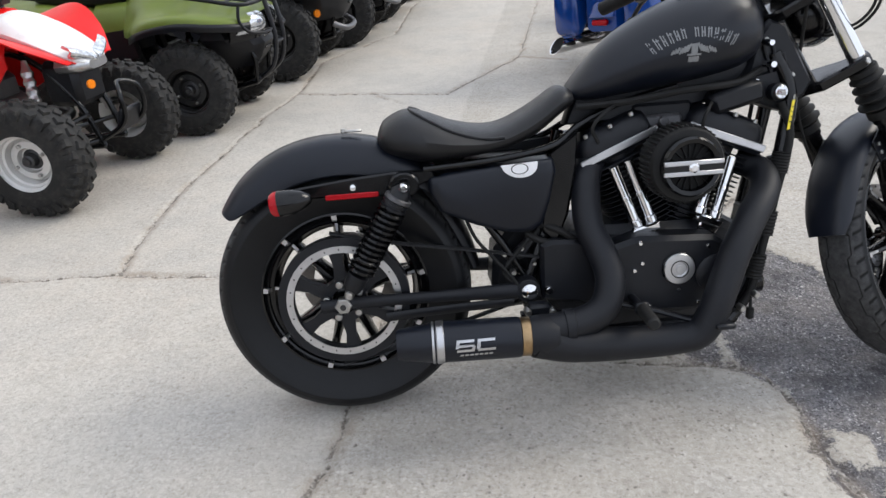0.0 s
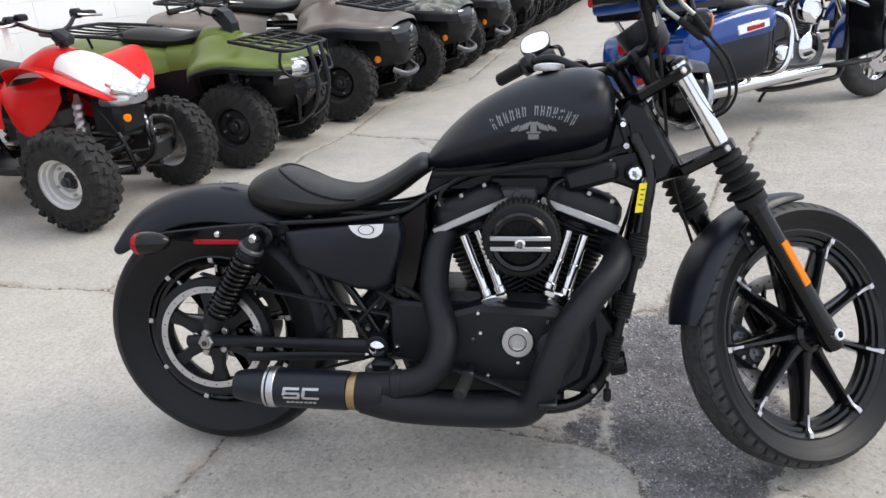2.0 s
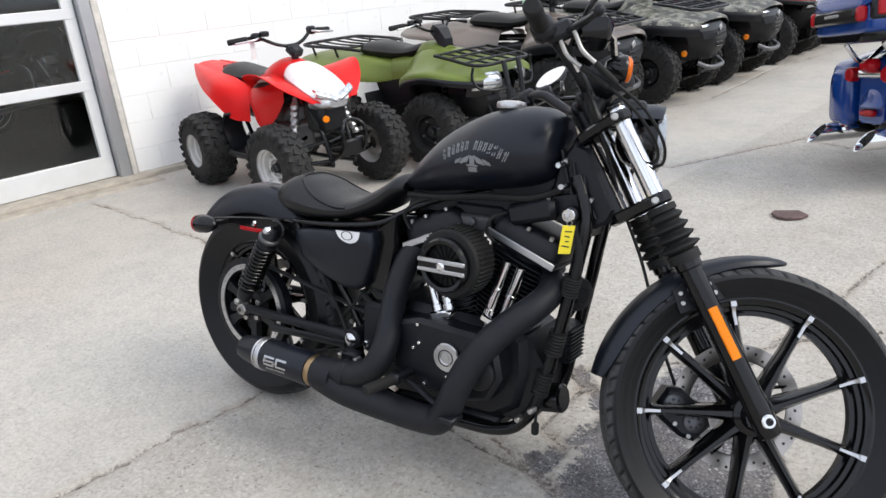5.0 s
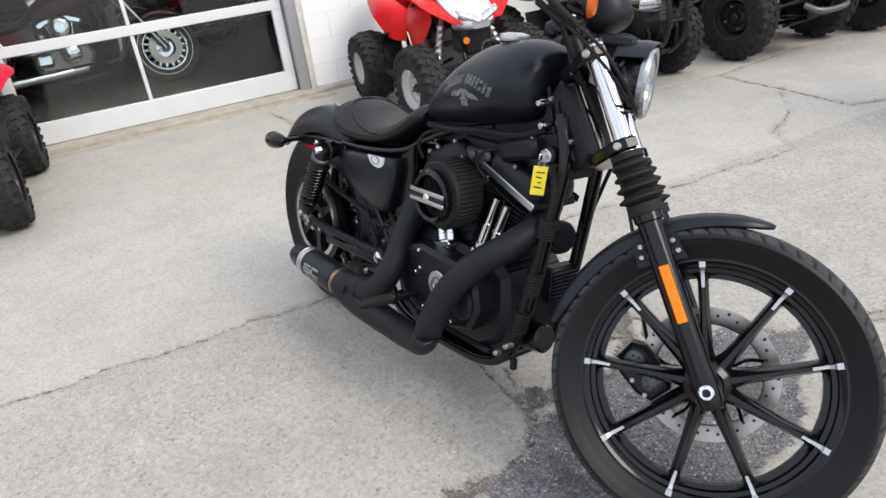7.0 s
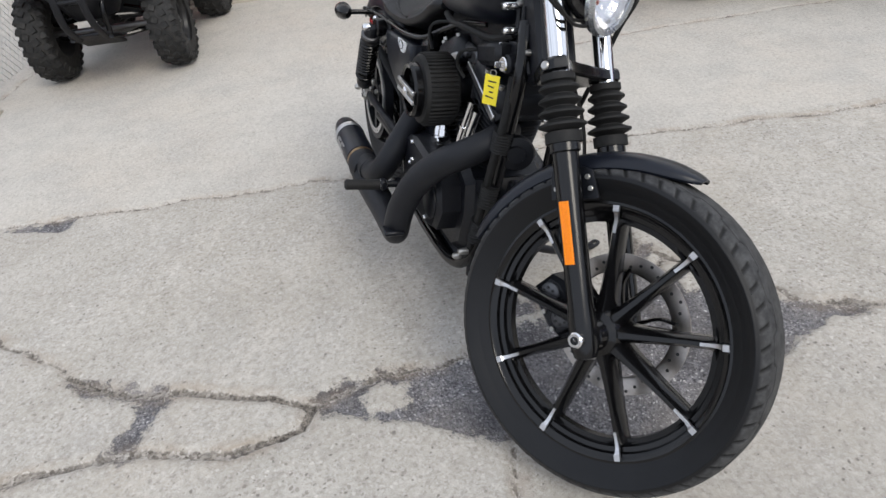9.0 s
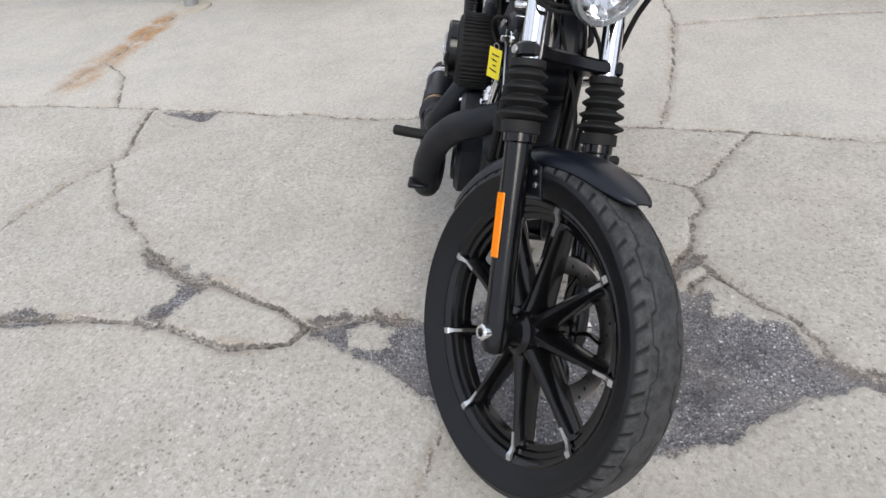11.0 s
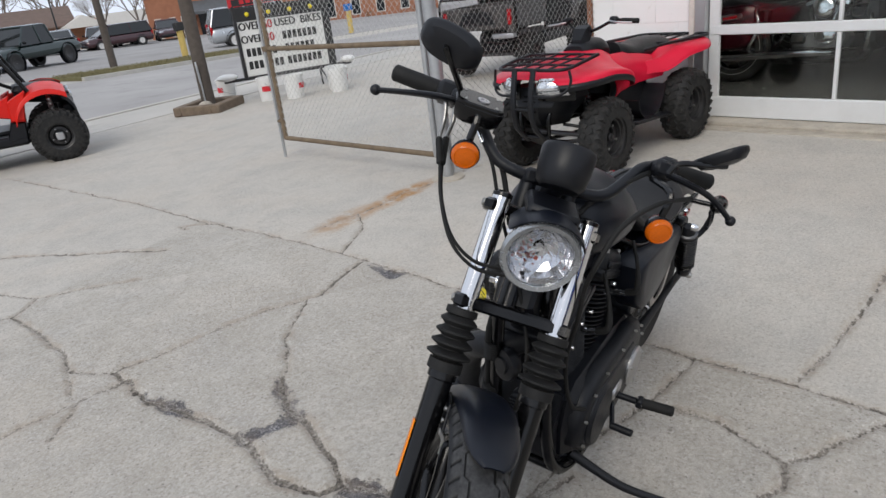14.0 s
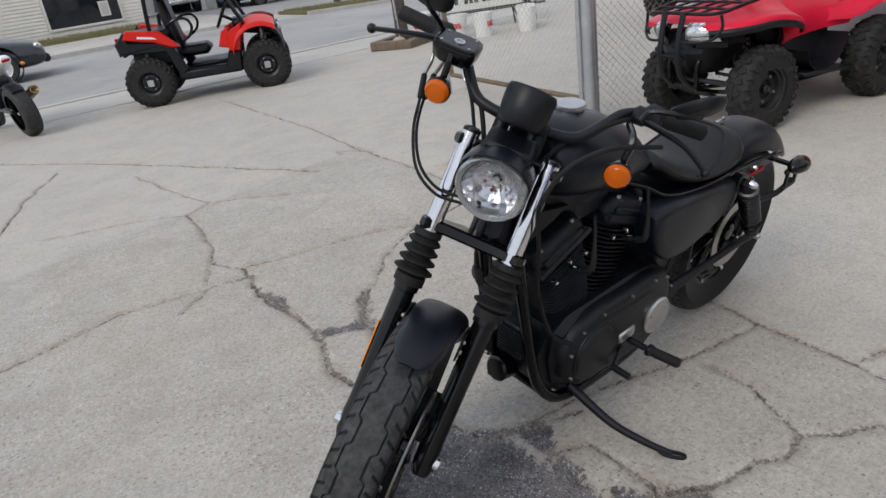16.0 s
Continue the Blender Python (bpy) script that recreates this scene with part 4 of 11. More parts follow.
swing = bpart("swing_arm", arm(-1) + arm(1) + rod((0.455, -0.13, 0.314), (0.455, 0.13, 0.314), 0.030, 16, 0.003), M_EXHAUST, "black swing arm")
bpart("pivot_bolt", lathe([(0.0, -0.012), (0.012, -0.011), (0.020, -0.006), (0.021, 0.004)], (0.457, -0.131, 0.314), (0, 1, 0), 20), M_CHROME, "bright domed pivot cover")
bpart("belt_guard", sweep([(0.10, -0.115, 0.272), (0.25, -0.117, 0.280), (0.42, -0.117, 0.286)], 0.012, 8, 4, 0.35, up=(0, 1, 0)), M_PLASTIC)


def shock(s):
    p, q = Vector((0.172, s * 0.158, 0.606)), Vector((0.020, s * 0.152, 0.358))
    d = (p - q).normalized()
    L = (p - q).length
    prof = [(0.013, 0.0), (0.022, 0.012), (0.026, 0.03), (0.026, 0.05)]
    body = lathe(prof + [(0.016, 0.055), (0.016, L * 0.79), (0.031, L * 0.795), (0.031, L * 0.815), (0.028, L * 0.82), (0.028, L * 0.84), (0.031, L * 0.845), (0.031, L * 0.865), (0.026, L * 0.87), (0.024, L * 0.95), (0.013, L)], q, d, 20)
    u, w, _ = frame_of(d)
    coil = [q + d * (0.058 + (L * 0.80 - 0.058) * k / 150) + (u * math.cos(k * 0.52) + w * math.sin(k * 0.52)) * 0.0290 for k in range(151)]
    return body, sweep(coil, 0.0058, 7, 1), p, q


for s in (-1, 1):
    body, coil, p, q = shock(s)
    sh = bpart("rear_shock", body, M_PLASTIC, "black coil-over rear shock")
    part("spring", coil, M_GLOSSBLACK, sh)
    dd = (p - q).normalized()
    part("preload_collar", lathe([(0.0295, 0), (0.0325, 0.002), (0.0325, 0.010), (0.0295, 0.012)], q + dd * (p - q).length * 0.868, dd, 22), M_GREYCOLLAR, sh, "grey preload collar")
    part("shock_bolt", lathe([(0, -0.010), (0.007, -0.010), (0.012, -0.004), (0.013, 0.012)], (p.x, p.y + s * 0.022, p.z), (0, -s, 0), 14), M_CHROME, sh, "bright dome nut")
    part("shock_bolt", lathe([(0, -0.008), (0.007, -0.008), (0.011, -0.003), (0.012, 0.010)], (q.x, q.y + s * 0.022, q.z), (0, -s, 0), 14), M_STEEL, sh)


# fenders: a rolled sheet round the wheel
def fender(c, spec, half, drop, thick=0.004, lip=0.0):
    """spec: (angle in degrees, radius, side drop, half width) along the arc."""
    top, bot = [], []
    m = 14
    for a, r, dr, hw in spec:
        ca, sa = math.cos(radians(a)), math.sin(radians(a))
        o, i = [], []
        for k in range(m + 1):
            t = -1 + 2 * k / m
            y = hw * math.sin(t * math.pi / 2) if abs(t) < 1 else hw * t
            dd = dr * (abs(t) ** 2.6)
            o.append((c[0] + (r - dd) * ca, c[1] + y, c[2] + (r - dd) * sa))
            i.append((c[0] + (r - dd - thick) * ca, c[1] + y * (1 - thick / hw), c[2] + (r - dd - thick) * sa))
        top.append(o + i[::-1])
    return loft(top)


def along(table, n):
    """Interpolates rows of numbers to n rows, smoothly."""
    t = np.linspace(0, 1, len(table))
    rows = [[float(v) for v in p] for p in smooth_rows(table, n)]
    return rows


def smooth_rows(table, n):
    a = np.array(table, float)
    src = np.arange(len(a))
    out = []
    for x in np.linspace(0, len(a) - 1, n):
        i = min(int(x), len(a) - 2)
        f = x - i
        p0, p1, p2, p3 = a[max(i - 1, 0)], a[i], a[i + 1], a[min(i + 2, len(a) - 1)]
        out.append(0.5 * (2 * p1 + (p2 - p0) * f + (2 * p0 - 5 * p1 + 4 * p2 - p3) * f * f + (3 * p1 - p0 - 3 * p2 + p3) * f ** 3))
    return out


bpart("rear_fender", fender((0, 0, 0.32), along([(40, 0.385, 0.03, 0.085), (60, 0.400, 0.07, 0.09), (85, 0.400, 0.085, 0.092), (110, 0.396, 0.085, 0.094), (126, 0.386, 0.07, 0.092), (136, 0.374, 0.045, 0.088), (139, 0.370, 0.030, 0.084)], 30), 0, 0), M_SATIN, "satin black bobbed rear fender")
bpart("front_fender", fender((0, 0, 0), along([(50, 0.355, 0.006, 0.020), (54, 0.357, 0.016, 0.040), (64, 0.358, 0.026, 0.056), (90, 0.356, 0.034, 0.064), (115, 0.355, 0.034, 0.066), (133, 0.357, 0.030, 0.060), (142, 0.358, 0.018, 0.046)], 26), 0, 0), M_SATIN, "satin black front fender", front=True)
for s in (-1, 1):
    br = plate([(-0.055, 0.27), (0.048, 0.262), (0.040, 0.318), (0.0, 0.335), (-0.050, 0.325)], s * 0.069, s * 0.074, 0.001)
    b = bpart("fender_bracket", br, M_WRINKLE, front=True)
    for px, pz in ((-0.040, 0.29), (0.034, 0.283), (-0.036, 0.312), (0.030, 0.306)):
        part("bolt", rod((px, s * 0.074, pz), (px, s * 0.080, pz), 0.0055, 8, 0.001).at(FRONT), M_STEEL, b)
for s in (-1, 1):
    st = plate([(-0.150, 0.592), (-0.148, 0.604), (-0.071, 0.614), (0.052, 0.627), (0.154, 0.634), (0.238, 0.632), (0.246, 0.612), (0.205, 0.596), (0.15, 0.578), (0.047, 0.582), (-0.05, 0.586)], s * 0.100, s * 0.118, 0.004)
    strut = bpart("fender_strut", st, M_GLOSSBLACK, "gloss black fender strut")
    part("strut_bolt", lathe([(0, -0.007), (0.007, -0.006), (0.010, 0.0), (0.010, 0.004)], (0.052, s * 0.120, 0.606), (0, -s, 0), 14), M_CHROME, strut)
    part("side_reflector", rbox((0.048, s * 0.1205, 0.586), (0.125, 0.006, 0.013), 0.002), M_REDLENS, strut, "red side reflector")
    boss = bpart("shock_mount", plate([(p[0] + 0.172, p[1] + 0.606) for p in oval(14, 0.036, 0.030)], s * 0.117, s * 0.148, 0.004), M_GLOSSBLACK)
    # bullet tail lamp on a stalk
    y = s * 0.200
    lamp = bpart("tail_signal", lathe([(0.0, -0.052), (0.012, -0.047), (0.022, -0.030), (0.028, -0.008), (0.030, 0.020), (0.029, 0.024)], (-0.085, y, 0.600), (-1, 0, -0.08), 24), M_GLOSSBLACK, "black bullet turn signal with smoked red lens")
    part("lens", lathe([(0.028, 0.0), (0.028, 0.010), (0.022, 0.018), (0.0, 0.022)], (-0.085 - 0.024, y, 0.598), (-1, 0, -0.08), 24), M_REDLENS, lamp, "dark red lens")
    part("stalk", rod((-0.075, s * 0.105, 0.600), (-0.075, y, 0.600), 0.009, 10), M_GLOSSBLACK, lamp)
bpart("seat_fastener", rbox((0.055, -0.03, 0.727), (0.05, 0.012, 0.006), 0.002) + rod((0.035, -0.03, 0.722), (0.035, -0.03, 0.734), 0.006, 8, 0.001), M_STEEL)
pl = bpart("plate_bracket", rbox((-0.085, 0.185, 0.585), (0.10, 0.010, 0.018), 0.003) + rbox((-0.085, 0.185, 0.520), (0.085, 0.010, 0.014), 0.003) + rbox((-0.125, 0.185, 0.552), (0.016, 0.010, 0.075), 0.003) + rbox((-0.060, 0.185, 0.552), (0.014, 0.010, 0.075), 0.003) + sweep([(0.02, 0.13, 0.47), (-0.05, 0.17, 0.50), (-0.12, 0.18, 0.53)], 0.010, 8), M_PLASTIC, "black side-mount plate bracket")
bpart("plate_light", rod((-0.12, 0.192, 0.610), (-0.05, 0.192, 0.610), 0.010, 12, 0.003), M_PLASTIC)


# seat and tank: sections along the length, (x, bottom, top, half width, squareness)
def body_loft(table, n=34, m=30, power=2.6, top_power=None):
    rings = []
    for x, zb, zt, hw, sink in smooth_rows(table, n):
        c, h = (zb + zt) / 2, (zt - zb) / 2
        rng = []
        for px, pz in oval(m, hw, h, power):
            k = 1.0 - sink * max(0.0, pz / h) if h > 0 else 1
            rng.append((x, px * k, c + pz))
        rings.append(rng)
    return loft(rings)


seat_rows = [(0.118, 0.690, 0.716, 0.060, 0.1), (0.135, 0.668, 0.744, 0.098, 0.15), (0.187, 0.648, 0.766, 0.128, 0.2), (0.240, 0.640, 0.755, 0.136, 0.22), (0.300, 0.644, 0.731, 0.134, 0.22), (0.371, 0.650, 0.716, 0.122, 0.2),
             (0.430, 0.660, 0.724, 0.110, 0.2), (0.500, 0.686, 0.758, 0.096, 0.2), (0.560, 0.728, 0.795, 0.084, 0.2), (0.590, 0.748, 0.786, 0.066, 0.2)]
seat = bpart("seat", body_loft(seat_rows, 44, 32, 2.7), M_LEATHER, "black vinyl solo seat with raised bolster")


def on_seat(x, t):
    """A point on the seat's skin; t from 0 at the ridge to 1 at the flank."""
    a = np.array(smooth_rows(seat_rows, 120))
    i = int(np.argmin(abs(a[:, 0] - x)))
    _, zb, zt, hw, sink = a[i]
    ang = math.pi / 2 * (1 - t)
    c, s = math.cos(ang), math.sin(ang)
    px, pz = hw * abs(c) ** (2 / 2.7), (zt - zb) / 2 * abs(s) ** (2 / 2.7)
    return px * (1 - sink * pz / ((zt - zb) / 2)), (zb + zt) / 2 + pz


for s in (-1, 1):
    way = []
    for k in range(15):
        t = k / 14
        x = 0.198 + 0.217 * t ** 1.9
        y, z = on_seat(x, 0.06 + 0.90 * t ** 0.85)
        way.append((x, s * y, z + 0.0015))
    part("piping", sweep(way, 0.0035, 6, 1), M_LEATHER, seat, "stitched piping")
part("piping", sweep([(0.198, 0.2 * k * on_seat(0.198, 0.06)[0], on_seat(0.198, 0.06 * abs(0.2 * k))[1] + 0.0015) for k in range(-5, 6)], 0.0035, 6, 1), M_LEATHER, seat)

tank_rows = [(0.578, 0.764, 0.780, 0.030, 0.3), (0.600, 0.757, 0.812, 0.058, 0.3), (0.650, 0.756, 0.866, 0.088, 0.32), (0.720, 0.764, 0.921, 0.116, 0.30), (0.830, 0.776, 0.974, 0.138, 0.26), (0.930, 0.792, 0.993, 0.140, 0.24),
             (0.990, 0.806, 0.990, 0.126, 0.22), (1.025, 0.826, 0.970, 0.102, 0.2), (1.038, 0.860, 0.940, 0.070, 0.15)]
tank = bpart("fuel_tank", body_loft(tank_rows, 46, 36, 2.35), M_SATIN, "satin black peanut fuel tank with faded emblem")
part("filler_cap", lathe([(0.036, 0.0), (0.038, 0.006), (0.036, 0.014), (0.020, 0.018), (0.0, 0.019)], (0.885, -0.01, 0.988), (0.02, 0, 1), 28), M_ALU, tank, "round bright filler cap")


def on_tank(x, z):
    """How far out the right flank of the tank lies at a height."""
    a = np.array(smooth_rows(tank_rows, 160))
    _, zb, zt, hw, sink = a[int(np.argmin(abs(a[:, 0] - x)))]
    c, h = (zb + zt) / 2, (zt - zb) / 2
    pz = max(-0.98, min(0.98, (z - c) / h))
    return -hw * (1 - abs(pz) ** 2.35) ** (1 / 2.35) * (1 - sink * max(0, pz)) - 0.0012


def tank_bar(x, z, w, h, tilt):
    """A small plain bar lying on the flank."""
    v = []
    for dx, dz in ((-w, -h), (w, -h), (w, h), (-w, h)):
        px, pz = x + dx * math.cos(tilt) - dz * math.sin(tilt), z + dx * math.sin(tilt) + dz * math.cos(tilt)
        v.append((px, on_tank(px, pz), pz))
    return Geo(v + [(a, b + 0.003, c) for a, b, c in v], [(0, 1, 2, 3), (7, 6, 5, 4), (0, 4, 5, 1), (1, 5, 6, 2), (2, 6, 7, 3), (3, 7, 4, 0)])


bars = []
for k in range(14):                                     # arched lettering drawn as bars
    if k == 6:
        continue
    t = -1 + 2 * k / 13
    x, z = 0.850 + 0.092 * t, 0.899 - 0.026 * t * t + 0.004 * t
    tl = -0.5 * t
    bars.append(tank_bar(x - 0.0035, z, 0.0012, 0.0105 + 0.003 * abs(t), tl))
    bars.append(tank_bar(x + 0.0025, z, 0.0012, 0.0100 + 0.003 * abs(t), tl))
    bars.append(tank_bar(x - 0.0005, z + (0.0075 if k % 2 else -0.001), 0.0035, 0.0012, tl))
for k in range(7):                                      # winged shape below it
    for s in (-1, 1):
        bars.append(tank_bar(0.850 + s * (0.012 + 0.006 * k), 0.866 - 0.0022 * k + 0.004 * (k > 3), 0.0022, 0.010 - 0.0008 * k, s * 0.5))
bars += [tank_bar(0.850, 0.862, 0.007, 0.012, 0), tank_bar(0.850, 0.840, 0.012, 0.006, 0), tank_bar(0.850, 0.850, 0.016, 0.0022, 0)]
part("tank_emblem", join(bars), M_SILVERINK, tank, "faded grey emblem in plain shapes", kind="stuff")

# side covers, badge
M_WHITEBADGE = mat("polished_badge", (0.86, 0.86, 0.87), 0.30, 0.3, 0.03, 20)
cover_out = [(0.227, 0.587), (0.229, 0.614), (0.287, 0.623), (0.421, 0.632), (0.526, 0.638), (0.534, 0.61), (0.519, 0.542), (0.499, 0.481), (0.468, 0.462), (0.413, 0.464), (0.332, 0.491), (0.253, 0.53)]
left_out = [(0.190, 0.590), (0.215, 0.620), (0.300, 0.637), (0.450, 0.652), (0.620, 0.668), (0.652, 0.650), (0.645, 0.590), (0.610, 0.520), (0.560, 0.478), (0.460, 0.468), (0.330, 0.490), (0.235, 0.530)]
for s, outline, mx in ((-1, cover_out, 0.39), (1, left_out, 0.43)):
    wide = 1.0 if s < 0 else 1.16
    g = loft([[((x - mx) * k + mx, s * y * wide, (z - 0.56) * k + 0.56) for x, z in outline] for y, k in ((0.06, 1.0), (0.108, 1.0), (0.119, 0.985), (0.125, 0.94), (0.129, 0.84))])
    sc = bpart("side_cover", g, M_SATIN, "satin black side cover", angle=44)
    if s < 0:
        badge = [(0.400, 0.631), (0.487, 0.635)] + [(0.4435 + 0.043 * math.cos(a) + 0.006 * math.sin(a), 0.631 - 0.032 * math.sin(a)) for a in np.linspace(0.12, 3.02, 12)]
        bd = part("badge", plate(badge, -0.1265, -0.1325, 0.001), M_WHITEBADGE, sc, "small bright badge in plain shapes")
        part("badge_inlay", plate([(0.444 + p[0], 0.619 + 0.002 + p[1]) for p in oval(18, 0.019, 0.012)], -0.1322, -0.1340, 0.0004), M_WHITEBADGE, sc)
        part("badge_outline", ring(0.0180, 0.0205, 0.0016, 0, 28).at(Matrix.Translation((0.444, -0.1340, 0.619 + 0.002)) @ Matrix.Diagonal((1, 1, 0.62, 1))), M_INK, sc)
bpart("battery_tray", plate([(0.520, 0.648), (0.592, 0.690), (0.588, 0.600), (0.566, 0.490), (0.535, 0.420), (0.495, 0.455)], -0.096, -0.045, 0.008), M_GLOSSBLACK, "black tray panel beside the side cover")
bpart("seat_rail", sweep([(0.22, -0.112, 0.634), (0.40, -0.110, 0.644), (0.53, -0.092, 0.662), (0.60, -0.060, 0.700), (0.70, -0.036, 0.742), (0.85, -0.03, 0.775)], 0.0085, 10), M_GLOSSBLACK)
bpart("seat_rail", sweep([(0.22, 0.112, 0.634), (0.40, 0.110, 0.644), (0.53, 0.092, 0.662), (0.60, 0.060, 0.700), (0.70, 0.036, 0.742), (0.85, 0.03, 0.775)], 0.0085, 10), M_GLOSSBLACK)
bpart("backbone_cover", plate([(0.575, 0.700), (0.60, 0.765), (0.80, 0.790), (1.03, 0.835), (1.06, 0.775), (0.98, 0.735), (0.80, 0.712), (0.70, 0.700)], -0.030, 0.030, 0.008), M_WRINKLE, "black cover under the tank")

# frame
frame_pts = [(1.085, 0.040, 0.835), (1.122, 0.056, 0.740), (1.108, 0.062, 0.620), (1.086, 0.066, 0.500), (1.062, 0.070, 0.380), (1.034, 0.080, 0.262), (1.000, 0.090, 0.200), (0.950, 0.100, 0.165), (0.850, 0.110, 0.155), (0.600, 0.110, 0.160), (0.480, 0.105, 0.230), (0.450, 0.100, 0.320)]
fr = bpart("frame", join([sweep([(x, s * y, z) for x, y, z in frame_pts], 0.0165, 12, 5) for s in (-1, 1)] + [sweep([(0.450, s * 0.075, 0.30), (0.50, s * 0.07, 0.42), (0.545, s * 0.06, 0.56), (0.575, s * 0.055, 0.68)], 0.0165, 10) for s in (-1, 1)]
           + [rod((0.985, -0.105, 0.182), (0.985, 0.105, 0.182), 0.014, 10), rod((0.60, -0.11, 0.165), (0.60, 0.11, 0.165), 0.014, 10), sweep([(0.60, 0, 0.70), (0.80, 0, 0.745), (1.08, 0, 0.83)], 0.026, 12)]), M_GLOSSBLACK, "gloss black tubular frame")
NECK = rod((-0.066, 0, 0.530), (-0.066, 0, 0.712), 0.024, 20, 0.004)
bpart("steering_neck", NECK, M_GLOSSBLACK, front=True)
for (x0, y0, z0), (x1, y1, z1) in (((1.104, -0.072, 0.60), (1.096, -0.074, 0.55)), ((1.078, -0.077, 0.455), (1.066, -0.079, 0.395)), ((1.052, -0.084, 0.345), (1.040, -0.087, 0.285))):
    a0, a1 = Vector((x0, y0, z0)), Vector((x1, y1, z1))
    ax = a1 - a0
    bpart("loom_sleeve", lathe([(0.0235 - 0.003 * (k % 2), ax.length * k / 14) for k in range(15)], a0, ax, 16), M_RUBBER)
bpart("loom", sweep([(1.098, -0.062, 0.720), (1.118, -0.078, 0.640), (1.088, -0.086, 0.500), (1.058, -0.092, 0.360), (1.030, -0.098, 0.250), (0.990, -0.10, 0.20)], 0.010, 10, 5), M_RUBBER, "black wiring loom along the frame tube")
gus = plate([(0.93, 0.765), (1.10, 0.800), (1.135, 0.735), (1.125, 0.690), (1.06, 0.715), (0.99, 0.735)], -0.052, 0.052, 0.006)
bpart("neck_gusset", gus, M_WRINKLE)
shroud = bpart("neck_shroud", plate([(0.985, 0.752), (1.022, 0.806), (1.036, 0.868), (1.072, 0.915), (1.112, 0.902), (1.150, 0.832), (1.186, 0.764), (1.170, 0.730), (1.135, 0.712), (1.075, 0.722), (1.030, 0.730)], -0.044, 0.044, 0.010), M_WRINKLE, "black cast steering head shroud")
for x, z, r in ((1.058, 0.868, 0.008), (1.128, 0.782, 0.007)):
    part("shroud_bolt", lathe([(0, -0.009), (r * 0.7, -0.009), (r, -0.003), (r, 0.01)], (x, -0.046, z), (0, 1, 0), 12), M_STEEL, shroud)
for k in range(3):
    part("shroud_rib", sweep([(1.045 + 0.030 * k, -0.045, 0.895 - 0.03 * k), (1.060 + 0.030 * k, -0.048, 0.840 - 0.03 * k), (1.085 + 0.028 * k, -0.046, 0.770 - 0.015 * k)], 0.005, 8, 4), M_PLASTIC, shroud)
bpart("fuel_pump_housing", rbox((0.815, 0.0, 0.712), (0.17, 0.075, 0.075), 0.018), M_WRINKLE)
for k, (x, y, z, r) in enumerate([(1.064, -0.075, 0.812, 0.010), (1.055, -0.078, 0.862, 0.009), (1.03, -0.066, 0.775, 0.007)]):
    bpart("frame_bolt", lathe([(0, -0.010), (r * 0.7, -0.010), (r, -0.003), (r, 0.03)], (x, y, z), (0, 1, 0), 14), M_CHROME)
bpart("ignition_coil", rbox((0.985, -0.055, 0.742), (0.13, 0.06, 0.055), 0.012, Matrix.Rotation(radians(-14), 4, "Y")), M_PLASTIC, "black ignition coil box")
bpart("ignition_switch", rod((1.083, -0.030, 0.744), (1.086, -0.080, 0.746), 0.021, 18, 0.004), M_WRINKLE)
bpart("ignition_lock", rod((1.086, -0.079, 0.746), (1.087, -0.087, 0.746), 0.0165, 18, 0.002) + rbox((1.0875, -0.095, 0.746), (0.004, 0.020, 0.014), 0.001), M_CHROME, "bright ignition lock with key")
tag_at = pose(1.098, -0.112, 0.694, 6, 4, 52)
tag = bpart("key_tag", rbox((0, 0, 0), (0.033, 0.0016, 0.070), 0.0006).at(tag_at), M_YELLOW, "yellow paper key tag with handwriting")
part("tag_ring", ring(0.006, 0.0075, 0.002, 0, 16).at(tag_at @ Matrix.Translation((0, 0, 0.040))), M_STEEL, tag)
for k in range(4):
    part("tag_mark", rbox((0.001 - 0.002 * (k % 2), -0.0013, 0.020 - 0.012 * k), (0.019 - 0.005 * (k % 3), 0.0012, 0.0030), 0.0003, Matrix.Rotation(0.15 * (k % 2), 4, "Y")).at(tag_at), M_INK, tag)


bpart("transmission_case", plate([(0.375, 0.30), (0.385, 0.40), (0.44, 0.470), (0.56, 0.470), (0.57, 0.24), (0.43, 0.235)], -0.035, 0.085, 0.018), M_WRINKLE, "black transmission case ahead of the rear wheel")

# engine
CRANK = Vector((0.833, 0, 0.321))
case = [(0.50, 0.30), (0.505, 0.40), (0.56, 0.445), (0.66, 0.455), (0.95, 0.45), (1.0, 0.42), (1.01, 0.33), (0.985, 0.23), (0.92, 0.185), (0.60, 0.175), (0.53, 0.21)]
engine = bpart("engine", plate(case, -0.105, 0.115, 0.02), M_WRINKLE, "black air-cooled V-twin engine")


def part_e(name, g, material, label="", angle=38):
    return part(name, g, material, engine, label, angle)


camc = [(0.635, 0.285), (0.640, 0.418), (0.72, 0.440), (0.90, 0.430), (0.955, 0.395), (0.970, 0.33), (0.935, 0.262), (0.86, 0.240), (0.72, 0.245)]
part_e("gear_cover", plate(camc, -0.090, -0.168, 0.012), M_WRINKLE, "black textured gear cover")
spr = [(0.490, 0.285), (0.490, 0.425), (0.52, 0.436), (0.645, 0.424), (0.645, 0.262), (0.54, 0.272)]
part_e("sprocket_cover", plate(spr, -0.080, -0.122, 0.010), M_WRINKLE, "black sprocket cover")
part_e("cam_boss", lathe([(0.048, 0.0), (0.048, -0.012), (0.040, -0.018), (0.0, -0.020)], (0.905, -0.160, 0.335), (0, 1, 0), 28), M_WRINKLE)
